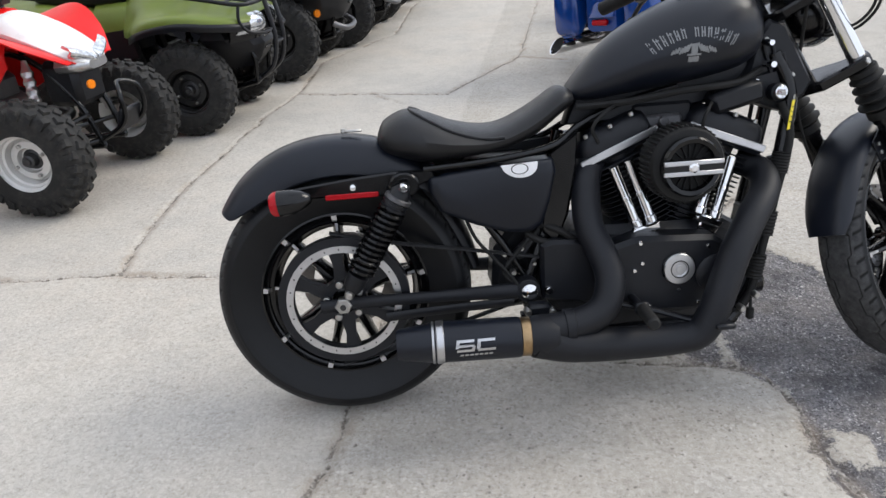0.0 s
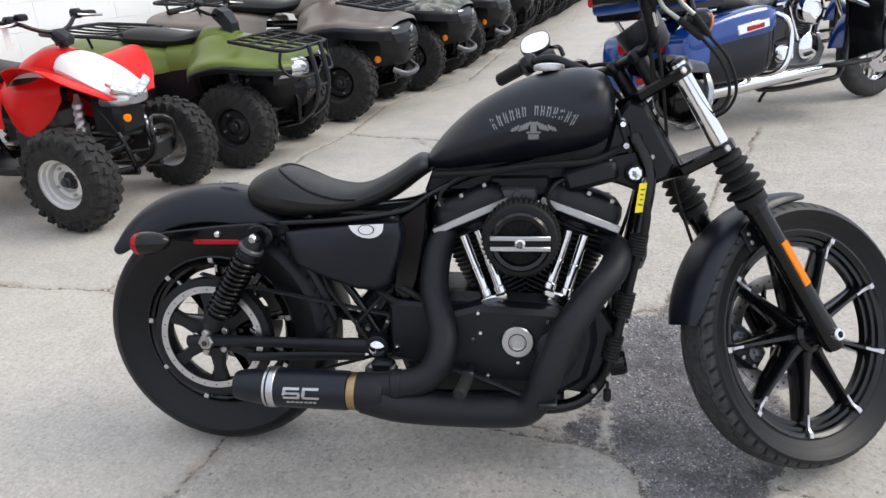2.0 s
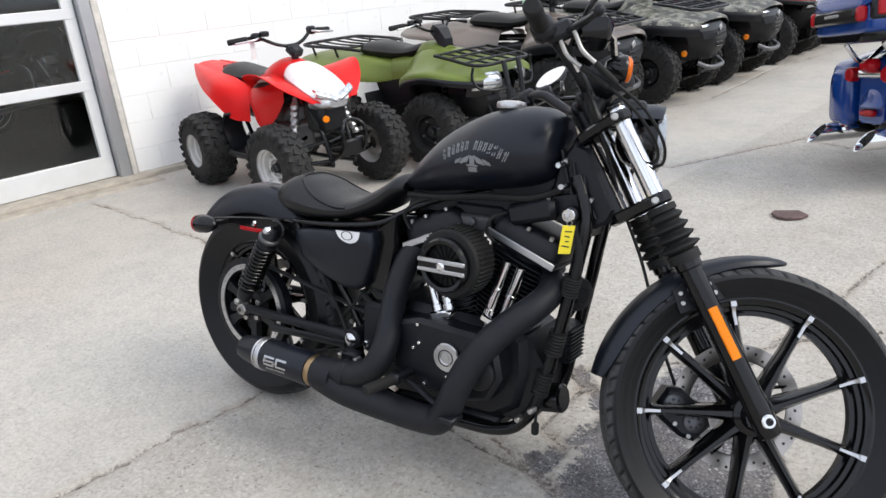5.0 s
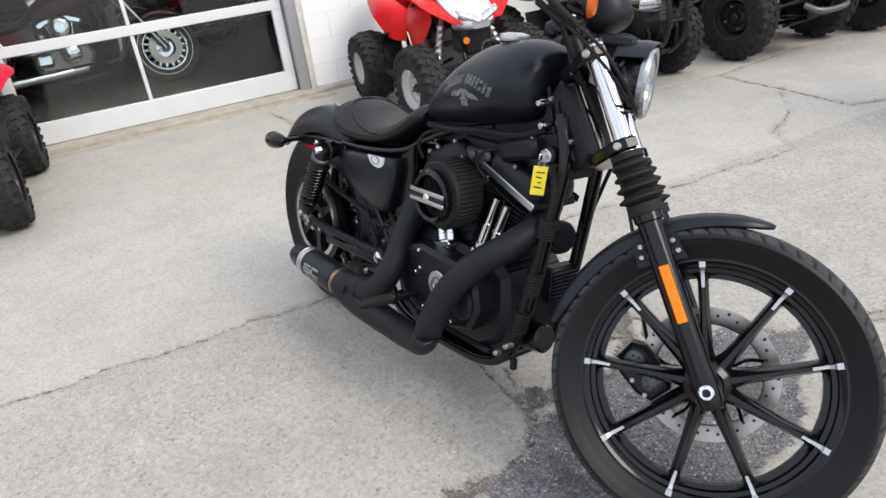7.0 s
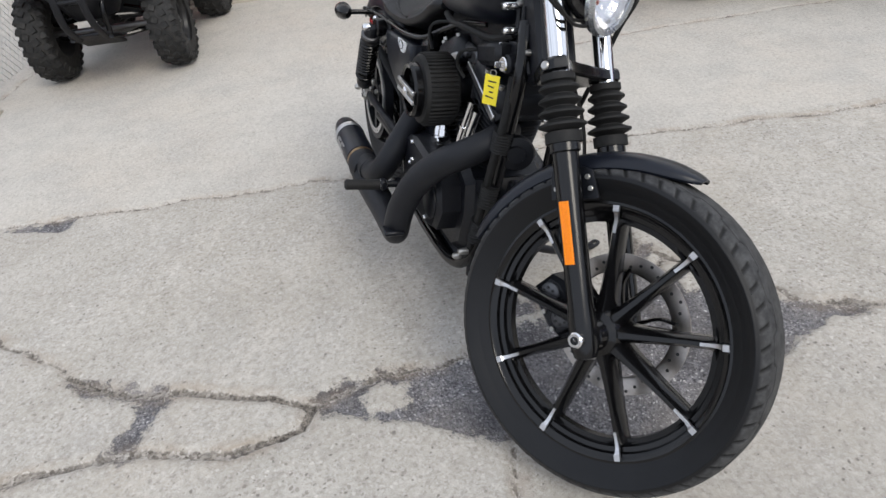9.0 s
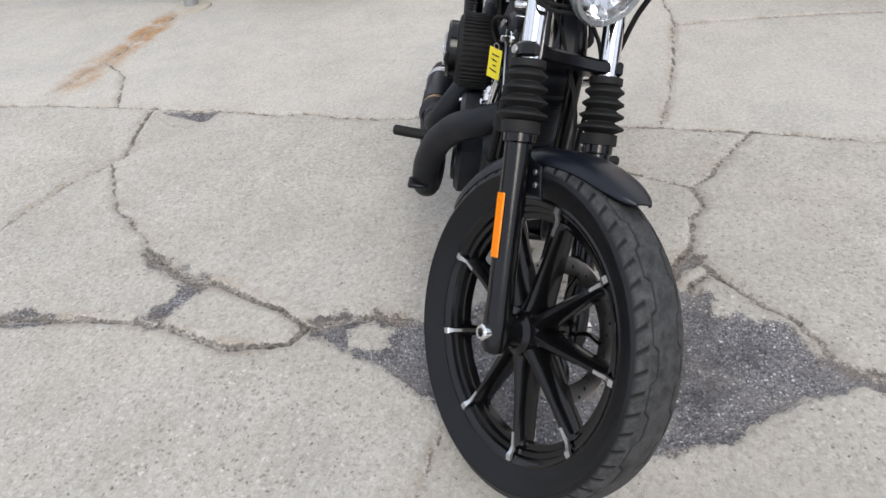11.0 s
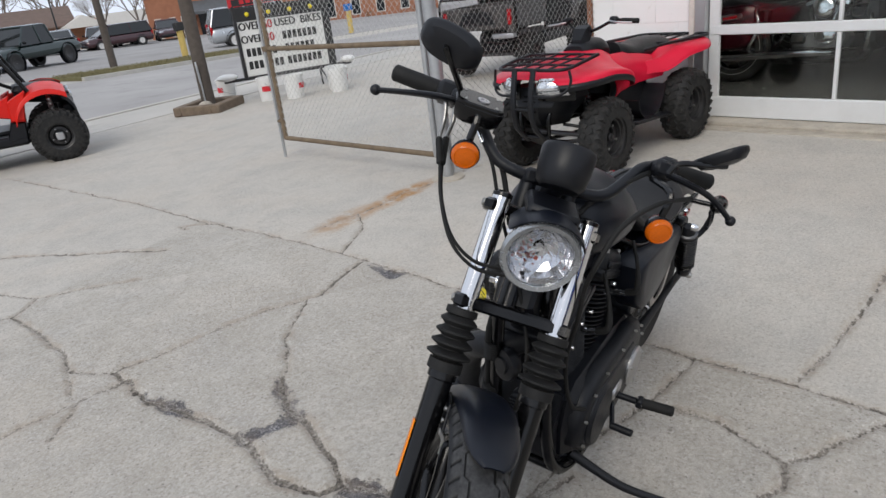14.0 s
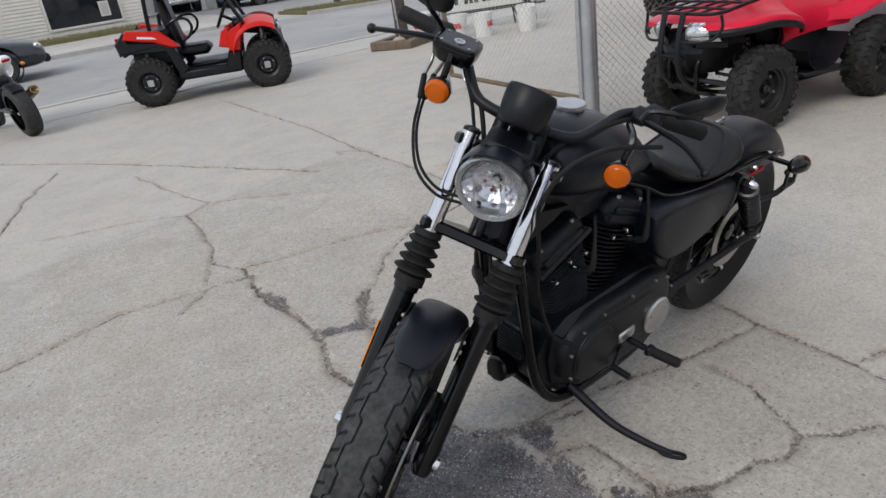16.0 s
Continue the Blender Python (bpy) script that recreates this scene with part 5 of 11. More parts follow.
part_e("front_case", loft([[(x, y, z) for x, z in ((0.90, 0.20), (0.90, 0.42), (1.00, 0.43), (1.045, 0.36), (1.03, 0.25), (0.98, 0.19))] for y in (-0.085, -0.070, 0.07, 0.085)]), M_WRINKLE, "black lower crankcase")
part_e("timer_ring", lathe([(0.040, 0.0), (0.041, -0.006), (0.038, -0.009), (0.034, -0.004)], (0.814, -0.166, 0.355), (0, 1, 0), 36, closed=True), M_GLOSSBLACK)
part_e("timer_groove", ring(0.020, 0.0225, 0.002, -0.1790, 32).at(Matrix.Translation((0.814, 0, 0.355))), M_INK)
part_e("timer_cover", lathe([(0.0385, 0.0), (0.0385, -0.010), (0.0365, -0.0125), (0.018, -0.013), (0.016, -0.011), (0.010, -0.011), (0.009, -0.0135), (0.0, -0.0135)], (0.814, -0.166, 0.355), (0, 1, 0), 36), M_ALU, "round bright cover with small shield")
for x, z in ((0.725, 0.375), (0.706, 0.358), (0.742, 0.265), (0.918, 0.374), (0.865, 0.265), (0.885, 0.405), (0.72, 0.425), (0.815, 0.302), (0.93, 0.31)):
    part_e("cover_bolt", lathe([(0, -0.006), (0.004, -0.006), (0.006, -0.003), (0.006, 0.002)], (x, -0.168, z), (0, 1, 0), 12), M_CHROME)
part_e("sprocket_cover_bolt", lathe([(0, -0.008), (0.008, -0.008), (0.012, -0.003), (0.012, 0.002)], (0.507, -0.124, 0.310), (0, 1, 0), 14), M_CHROME)


def fin(dist, sx, sy, th, ang):
    """One cooling fin across a cylinder, whose axis leans by ang."""
    d = Vector((math.sin(ang), 0, math.cos(ang)))
    e = Vector((math.cos(ang), 0, -math.sin(ang)))
    out = oval(28, sx, sy, 3.4)
    rings = []
    for h, k in ((-th, 0.985), (-th * 0.4, 1.0), (th * 0.4, 1.0), (th, 0.985)):
        o = CRANK + d * (dist + h)
        rings.append([tuple(o + e * a * k + Vector((0, b * k, 0))) for a, b in out])
    return loft(rings)


for ang, who in ((-23.0, "rear"), (21.5, "front")):
    a = radians(ang)
    d = Vector((math.sin(a), 0, math.cos(a)))
    e = Vector((math.cos(a), 0, -math.sin(a)))
    barrel = rod(CRANK + d * 0.11, CRANK + d * 0.335, 0.058, 24)
    cyl = part_e("cylinder", barrel, M_WRINKLE, "black finned cylinder")
    for k in range(16):
        part_e("cooling_fin", fin(0.128 + 0.0125 * k, 0.084 + 0.001 * k, 0.076, 0.0017, a), M_WRINKLE if k % 4 else M_WRINKLE)
    rm = Matrix.Rotation(a, 4, "Y")
    mid = CRANK + d * 0.345
    head = rbox(tuple(mid), (0.204, 0.160, 0.028), 0.010, rm)
    hd = part_e("rocker_base", head, M_WRINKLE)
    for s in (-1, 1):
        part_e("rocker_trim", rbox(tuple(mid + d * 0.006 + Vector((0, s * 0.0805, 0))), (0.202, 0.006, 0.0185), 0.002, rm), M_ALU if s < 0 else M_WRINKLE, "bright machined rocker box edge")
    # domed rocker cover
    rings = []
    for h, kx, ky in ((0.012, 0.101, 0.080), (0.030, 0.101, 0.080), (0.052, 0.094, 0.074), (0.064, 0.078, 0.060), (0.067, 0.045, 0.040)):
        o = CRANK + d * (0.345 + h)
        rings.append([tuple(o + e * p + Vector((0, q, 0))) for p, q in oval(28, kx, ky, 4.0)])
    part_e("rocker_cover", loft(rings), M_WRINKLE, "black rocker cover")
    for p, q in ((-0.06, -0.06), (0.06, -0.06), (0.0, -0.075), (0.06, 0.06), (-0.06, 0.06)):
        o = CRANK + d * 0.402 + e * p + Vector((0, q, 0))
        part_e("rocker_bolt", rod(o, o + d * 0.010, 0.006, 8, 0.001), M_STEEL)
# push rods
for tops, base in ((((0.679, 0.598), (0.716, 0.612)), ((0.735, 0.446), (0.772, 0.456))), (((0.972, 0.600), (0.933, 0.612)), ((0.929, 0.452), (0.890, 0.468)))):
    for (x0, z0), (x1, z1) in zip(tops, base):
        p, q = Vector((x0, -0.084, z0)), Vector((x1, -0.096, z1))
        part_e("pushrod_tube", rod(q, p, 0.0130, 16) + rod(q, q + (p - q) * 0.12, 0.0160, 16, 0.002) + rod(q + (p - q) * 0.45, q + (p - q) * 0.52, 0.0148, 16, 0.002), M_CHROME, "chrome pushrod tube")
    bx, bz = (base[0][0] + base[1][0]) / 2, (base[0][1] + base[1][1]) / 2
    til = math.atan2(base[1][1] - base[0][1], base[1][0] - base[0][0])
    part_e("tappet_block", rbox((bx, -0.098, bz - 0.008), (0.070, 0.042, 0.020), 0.004, Matrix.Rotation(-til, 4, "Y")) + rbox((bx, -0.098, bz - 0.024), (0.052, 0.034, 0.026), 0.004, Matrix.Rotation(-til, 4, "Y")), M_CHROME, "chrome tappet block")

# air cleaner
AC = (0.822, 0, 0.608)
air = bpart("air_cleaner", lathe([(0.050, -0.095), (0.082, -0.105), (0.087, -0.112), (0.087, -0.184), (0.082, -0.192), (0.064, -0.196), (0.0, -0.196)], (AC[0], 0, AC[2]), (0, 1, 0), 48), M_RUBBER, "round black air cleaner with pleated filter")
for k in range(48):
    a = 2 * math.pi * k / 48
    part("pleat", rbox((0.0880, -0.148, 0), (0.008, 0.070, 0.0055), 0.002).at(Matrix.Translation(AC) @ Matrix.Rotation(a, 4, "Y")), M_RUBBER, air)
part("cover_ring", lathe([(0.068, -0.190), (0.069, -0.212), (0.064, -0.219), (0.055, -0.216), (0.053, -0.200)], AC, (0, 1, 0), 48, closed=True), M_GLOSSBLACK, air)
for k in range(18):
    a = 2 * math.pi * k / 18 + 0.1
    part("inner_rib", rbox((0.036, -0.199, 0), (0.034, 0.006, 0.003), 0.001).at(Matrix.Translation(AC) @ Matrix.Rotation(a, 4, "Y")), M_RUBBER, air)
for k in range(2):
    part("cover_bar", rbox((AC[0], -0.2225, AC[2] + (0.0120 if k else -0.0120)), (0.136, 0.010, 0.0105), 0.0015), M_ALU, air, "bright machined bar")
part("cover_slat", rbox((AC[0], -0.2185, AC[2]), (0.137, 0.012, 0.036), 0.003), M_GLOSSBLACK, air)
part("cover_screw", lathe([(0, -0.008), (0.007, -0.008), (0.012, -0.004), (0.0125, 0.0)], (AC[0], -0.2225, AC[2]), (0, 1, 0), 20), M_CHROME, air, "bright centre screw")

# exhaust
ex_r = [(0.640, -0.030, 0.615), (0.618, -0.065, 0.575), (0.608, -0.098, 0.515), (0.610, -0.130, 0.458), (0.628, -0.168, 0.408), (0.637, -0.205, 0.352), (0.614, -0.230, 0.295), (0.560, -0.238, 0.268), (0.470, -0.243, 0.258)]
ex_f = [(1.020, -0.020, 0.575), (1.052, -0.070, 0.556), (1.036, -0.130, 0.522), (0.985, -0.178, 0.474), (0.930, -0.218, 0.402), (0.892, -0.240, 0.322), (0.868, -0.245, 0.260), (0.842, -0.242, 0.217), (0.800, -0.236, 0.203), (0.700, -0.233, 0.200), (0.540, -0.240, 0.213), (0.450, -0.246, 0.240)]
exh = bpart("exhaust", sweep(ex_r, 0.0355, 18, 6), M_EXHAUST, "matt black two-into-one exhaust")
part("front_pipe", sweep(ex_f, [0.032, 0.034, 0.035, 0.036, 0.036, 0.036, 0.036, 0.036, 0.037, 0.039, 0.043, 0.047], 18, 6), M_EXHAUST, exh)
MD = Vector((-1, 0.02, 0.012)).normalized()
mo = Vector((0.470, -0.246, 0.246))
part("collector", lathe([(0.040, -0.03), (0.050, 0.0), (0.047, 0.035)], mo, MD, 24), M_EXHAUST, exh)
part("muffler_band", lathe([(0.0445, 0.032), (0.0455, 0.034), (0.0455, 0.054), (0.0445, 0.056)], mo, MD, 28), M_BRONZE, exh, "heat-tinted steel band")
muf = part("muffler", lathe([(0.042, 0.056), (0.0465, 0.058), (0.048, 0.066), (0.048, 0.250), (0.047, 0.256), (0.044, 0.285), (0.038, 0.330), (0.034, 0.345), (0.028, 0.345), (0.028, 0.30), (0.0, 0.30)], mo, MD, 32), M_SATIN, exh, "black canister muffler with silver marks")
part("muffler_clamp", lathe([(0.0483, 0.236), (0.0500, 0.238), (0.0500, 0.252), (0.0483, 0.254)], mo, MD, 32), M_ALU, exh, "bright muffler clamp")
part("muffler_clamp", lathe([(0.0480, 0.258), (0.0492, 0.259), (0.0492, 0.263), (0.0480, 0.264)], mo, MD, 32), M_ALU, exh)


def muffler_bar(x, z, w, h, shear=0.25):
    v = []
    for dx, dz in ((-w, -h), (w, -h), (w, h), (-w, h)):
        zz = z + dz
        y = -0.2435 - math.sqrt(max(0.0483 ** 2 - zz ** 2, 1e-6)) - 0.0006
        v.append((x + dx + dz * shear, y, 0.2485 + zz))
    return Geo(v + [(a, b + 0.002, c) for a, b, c in v], [(0, 1, 2, 3), (7, 6, 5, 4), (0, 4, 5, 1), (1, 5, 6, 2), (2, 6, 7, 3), (3, 7, 4, 0)])


marks = []
for x in (0.281, 0.329):
    marks += [muffler_bar(x, 0.018, 0.020, 0.0028), muffler_bar(x, -0.004, 0.020, 0.0028), muffler_bar(x - 0.018, 0.009, 0.0035, 0.007)]
marks += [muffler_bar(0.281, 0.007, 0.020, 0.0026), muffler_bar(0.299, 0.001, 0.0035, 0.005), muffler_bar(0.311, 0.004, 0.0035, 0.006)]
marks += [muffler_bar(0.272 + 0.011 * k, -0.016, 0.004, 0.0022) for k in range(7)]
part("muffler_mark", join(marks), M_ALU, exh, "silver mark in plain shapes")
part("pipe_clamp", lathe([(0.0375, -0.012), (0.0395, -0.010), (0.0395, 0.010), (0.0375, 0.012)], (0.53, -0.239, 0.262), (1, 0, 0.05), 20), M_EXHAUST, exh)

# foot controls
for s, x, z in ((-1, 0.70, 0.292), (1, 0.70, 0.268)):
    pg = bpart("footpeg", rod((x, s * (0.25 if s < 0 else 0.222), z), (x - 0.008, s * (0.355 if s < 0 else 0.312), z + 0.004), 0.015, 16, 0.005), M_RUBBER, "black rubber footpeg")
    part("peg_mount", rod((x, s * 0.12, z - 0.004), (x, s * (0.25 if s < 0 else 0.222), z), 0.010, 10) + rbox((x, s * (0.245 if s < 0 else 0.218), z), (0.032, 0.02, 0.03), 0.005), M_WRINKLE, pg)
    part("peg_clevis", rod((x, s * (0.235 if s < 0 else 0.208), z), (x, s * (0.262 if s < 0 else 0.234), z), 0.0135, 12, 0.002), M_ALU, pg)
bpart("brake_pedal", sweep([(0.66, -0.19, 0.285), (0.74, -0.205, 0.268), (0.82, -0.225, 0.245), (0.87, -0.245, 0.240)], 0.010, 10, 4, 0.7) + rbox((0.885, -0.262, 0.243), (0.045, 0.055, 0.014), 0.004), M_WRINKLE, "black brake pedal")
bpart("shift_lever", sweep([(0.74, 0.150, 0.262), (0.78, 0.165, 0.252), (0.815, 0.178, 0.246)], 0.007, 8, 4) + rod((0.815, 0.172, 0.246), (0.818, 0.236, 0.248), 0.0105, 12, 0.003), M_WRINKLE, "black shift lever")
bpart("side_stand", sweep([(0.905, 0.10, 0.180), (0.895, 0.16, 0.150), (0.880, 0.25, 0.115), (0.850, 0.34, 0.094), (0.822, 0.405, 0.083)], [0.015, 0.0135, 0.012, 0.0105, 0.009], 10, 5) + sweep([(0.835, 0.375, 0.088), (0.818, 0.400, 0.084), (0.800, 0.428, 0.082), (0.812, 0.436, 0.082), (0.838, 0.400, 0.084), (0.845, 0.378, 0.088)], 0.0055, 8, 4), M_WRINKLE, "black side stand with worn foot")
# left side of the engine
prim = [(0.505, 0.235), (0.488, 0.30), (0.495, 0.38), (0.53, 0.432), (0.60, 0.450), (0.72, 0.448), (0.86, 0.450), (0.95, 0.430), (1.0, 0.37), (0.99, 0.275), (0.93, 0.215), (0.76, 0.197), (0.60, 0.197), (0.535, 0.207)]
part_e("primary_cover", loft([[((x - 0.74) * k + 0.74, y, (z - 0.315) * k + 0.315) for x, z in prim] for y, k in ((0.105, 1.0), (0.120, 0.995), (0.132, 0.975), (0.141, 0.94), (0.147, 0.88), (0.149, 0.78))]), M_WRINKLE, "black primary cover", angle=50)
part_e("derby_cover", lathe([(0.062, 0.0), (0.062, 0.012), (0.056, 0.018), (0.0, 0.020)], (0.575, 0.142, 0.295), (0, 1, 0), 36), M_ALU, "round dull silver clutch cover")
for k in range(3):
    a = 2.09 * k + 0.4
    part_e("derby_screw", rod((0.575 + 0.05 * math.cos(a), 0.160, 0.295 + 0.05 * math.sin(a)), (0.575 + 0.05 * math.cos(a), 0.165, 0.295 + 0.05 * math.sin(a)), 0.004, 8), M_STEEL)
part_e("inspection_cover", rbox((0.725, 0.150, 0.300), (0.075, 0.012, 0.036), 0.006), M_ALU, "small bright inspection cover")
for k in range(9):
    x, z = prim[(k * 1 + 1) % len(prim)]
    part_e("cover_bolt", rod((0.75 + (x - 0.75) * 0.93, 0.144, 0.31 + (z - 0.31) * 0.90), (0.75 + (x - 0.75) * 0.93, 0.153, 0.31 + (z - 0.31) * 0.90), 0.0042, 8, 0.001), M_STEEL)
part_e("primary_rib", sweep([(0.62, 0.147, 0.400), (0.74, 0.148, 0.405), (0.86, 0.148, 0.408), (0.93, 0.148, 0.388), (0.958, 0.147, 0.330), (0.92, 0.147, 0.255), (0.80, 0.147, 0.236)], 0.006, 8, 4), M_WRINKLE)
part_e("alternator_cover", lathe([(0.088, 0.0), (0.088, 0.010), (0.080, 0.020), (0.050, 0.023), (0.0, 0.024)], (0.880, 0.140, 0.320), (0, 1, 0), 36), M_WRINKLE, "round black alternator cover")
for who, a in (("rear", radians(-23.0)), ("front", radians(21.5))):
    d, e = Vector((math.sin(a), 0, math.cos(a))), Vector((math.cos(a), 0, -math.sin(a)))
    for p, h in ((-0.06, 0.300), (0.0, 0.322), (0.06, 0.300)):
        o = CRANK + d * h + e * p + Vector((0, 0.083, 0))
        part_e("head_bolt", lathe([(0, 0.008), (0.005, 0.008), (0.0065, 0.003), (0.0065, -0.006)], o, (0, 1, 0), 12), M_CHROME)
    o = CRANK + d * 0.300 + Vector((0, 0.085, 0))
    part_e("spark_plug", rod(o, o + Vector((0, 0.045, 0.012)), 0.009, 12, 0.002), M_CHROME)
    part_e("plug_cap", sweep([tuple(o + Vector((0, 0.040, 0.010))), tuple(o + Vector((0, 0.065, 0.03))), tuple(o + Vector((-0.02, 0.05, 0.09))), tuple(o + Vector((-0.05, 0.02, 0.14)))], [0.010, 0.009, 0.005, 0.005], 10, 4), M_RUBBER)
    part_e("rocker_spindle_cover", rbox(tuple(CRANK + d * 0.372 + Vector((0, 0.076, 0))), (0.150, 0.014, 0.020), 0.005, Matrix.Rotation(a, 4, "Y")), M_WRINKLE)
part_e("starter_motor", rod((0.52, -0.02, 0.47), (0.52, 0.11, 0.47), 0.042, 20, 0.006), M_WRINKLE)
part_e("oil_filter", rod((1.0, -0.03, 0.245), (1.085, -0.03, 0.262), 0.038, 24, 0.006), M_GLOSSBLACK, "black oil filter")
part_e("oil_pan", rbox((0.76, 0, 0.165), (0.34, 0.19, 0.05), 0.015), M_WRINKLE)
part_e("intake", sweep([(0.70, -0.02, 0.62), (0.78, -0.03, 0.59), (0.84, -0.03, 0.59), (0.92, -0.02, 0.62)], 0.028, 12) + rod((0.815, -0.03, 0.60), (0.815, -0.115, 0.607), 0.034, 20), M_WRINKLE)
part_e("lifting_bracket", rbox((0.81, -0.045, 0.69), (0.10, 0.02, 0.045), 0.008) + rod((0.81, -0.05, 0.695), (0.81, -0.07, 0.695), 0.012, 14, 0.003), M_GREYCOLLAR)
bpart("horn", lathe([(0.0, 0.018), (0.020, 0.018), (0.022, 0.012), (0.040, 0.010), (0.043, 0.0), (0.038, -0.018), (0.0, -0.022)], (1.105, -0.035, 0.545), (0.90, -0.42, 0.0), 28), M_PLASTIC, "round black horn")
reg = bpart("voltage_regulator", rbox((1.066, 0.02, 0.40), (0.035, 0.085, 0.10), 0.006), M_WRINKLE, "black finned regulator")
for k in range(9):
    part("regulator_fin", rbox((1.086, 0.02, 0.358 + 0.010 * k), (0.012, 0.085, 0.004), 0.001), M_WRINKLE, reg)
bpart("oil_tank", rbox((0.41, 0.0, 0.575), (0.20, 0.18, 0.12), 0.03), M_SATIN)
for s in (-1, 1):
    bpart("rear_frame_tube", sweep([(0.455, s * 0.082, 0.335), (0.40, s * 0.088, 0.43), (0.33, s * 0.094, 0.53), (0.25, s * 0.100, 0.61)], 0.0105, 10), M_GLOSSBLACK, "black rear frame tube")
    bpart("support_bracket", plate([(0.400, 0.395), (0.428, 0.405), (0.478, 0.455), (0.500, 0.470), (0.495, 0.445), (0.452, 0.385), (0.420, 0.375)], s * 0.070, s * 0.084, 0.003), M_WRINKLE)
for x, z, r in ((0.405, 0.402, 0.007), (0.447, 0.414, 0.007), (0.425, 0.352, 0.008), (0.478, 0.372, 0.006)):
    bpart("bracket_bolt", lathe([(0, -0.008), (r * 0.7, -0.008), (r, -0.003), (r, 0.012)], (x, -0.088, z), (0, 1, 0), 12), M_STEEL)
cable("rear_brake_hose", [(0.455, -0.125, 0.285), (0.42, -0.118, 0.345), (0.375, -0.105, 0.40), (0.33, -0.10, 0.46), (0.30, -0.095, 0.55)], 0.0045, False)
cable("rear_loom", [(0.52, -0.075, 0.47), (0.47, -0.088, 0.44), (0.43, -0.095, 0.40), (0.40, -0.10, 0.36), (0.42, -0.105, 0.33)], 0.006, False)
bpart("inner_fender", fender((0, 0, 0.32), along([(8, 0.350, 0.02, 0.070), (25, 0.350, 0.03, 0.076), (45, 0.362, 0.03, 0.080), (60, 0.385, 0.03, 0.082)], 12), 0, 0), M_PLASTIC, "black inner fender")

# ---- the front end, turned to the left ----
for s in (-1, 1):
    v = s * 0.100
    lower = lathe([(0.012, -0.042), (0.022, -0.038), (0.027, -0.02), (0.0275, 0.03), (0.0255, 0.06), (0.0255, 0.355), (0.030, 0.358), (0.030, 0.375), (0.022, 0.378)], (0, v, 0), (0, 0, 1), 28)
    leg = bpart("fork_leg", lower, M_GLOSSBLACK, "black fork leg with rubber gaiter", front=True)
    part("fork_tube", rod((0, v, 0.37), (0.008, v * 0.95, 0.745), 0.0205, 24).at(FRONT), M_CHROME, leg, "chrome fork tube")
    prof = [(0.024, 0.372), (0.036, 0.374), (0.036, 0.395)]
    for k in range(4):
        z = 0.397 + 0.0235 * k
        prof += [(0.0275, z), (0.0465 - 0.0026 * k, z + 0.0085), (0.0465 - 0.0026 * k, z + 0.0125), (0.0275, z + 0.0215)]
    prof += [(0.033, 0.492), (0.033, 0.505), (0.022, 0.507)]
    part("gaiter", lathe(prof, (0, v, 0), (0, 0, 1), 28).at(FRONT), M_RUBBER, leg, "ribbed black rubber gaiter")
    part("fork_cap", lathe([(0.021, 0.0), (0.021, 0.008), (0.014, 0.013), (0, 0.014)], (0.008, v * 0.95, 0.745), (0, 0, 1), 20).at(FRONT), M_GLOSSBLACK, leg)
    if s < 0:
        part("side_reflector", loft([[(0.0105 * a, s * (0.1255 + 0.003 * b), 0.203 + h) for a, b in ((-1, 0), (-0.8, 1), (0.8, 1), (1, 0))] for h in (-0.060, -0.056, 0.056, 0.060)]).at(FRONT), M_ORANGE, leg, "orange side reflector")
    part("axle_clamp", rbox((0, v, -0.008), (0.046, 0.038, 0.056), 0.012).at(FRONT), M_GLOSSBLACK, leg)
    part("axle_nut", lathe([(0.011, 0), (0.011, 0.004), (0.0155, 0.004), (0.0155, 0.017), (0.013, 0.020), (0.0085, 0.020), (0.0080, 0.008), (0.0, 0.008)], (0, s * 0.118, 0), (0, s, 0), 24).at(FRONT), M_CHROME, leg, "bright axle nut")
    part("pinch_bolt", rod((-0.02, s * 0.100, -0.036), (0.02, s * 0.100, -0.036), 0.006, 8, 0.001).at(FRONT), M_STEEL, leg)
clamp_lo = plate([(0.030, -0.112), (0.024, -0.098), (0.012, -0.060), (0.012, 0.060), (0.024, 0.098), (0.030, 0.112), (0.010, 0.126), (-0.020, 0.124), (-0.085, 0.045), (-0.085, -0.045), (-0.020, -0.124), (0.010, -0.126)], 0.508, 0.536, 0.005, "xy")
clamp_up = plate([(0.030, -0.112), (0.024, -0.098), (0.012, -0.060), (0.012, 0.060), (0.024, 0.098), (0.030, 0.112), (0.010, 0.126), (-0.020, 0.124), (-0.085, 0.045), (-0.085, -0.045), (-0.020, -0.124), (0.010, -0.126)], 0.712, 0.738, 0.005, "xy")
tc = bpart("triple_clamp", clamp_lo + clamp_up, M_GLOSSBLACK, "black fork clamps", front=True)
for s in (-1, 1):
    for w in (0.522, 0.727):
        part("clamp_bolt", rod((-0.010, s * 0.118, w), (-0.010, s * 0.129, w), 0.0085, 12, 0.002).at(FRONT), M_STEEL, tc)

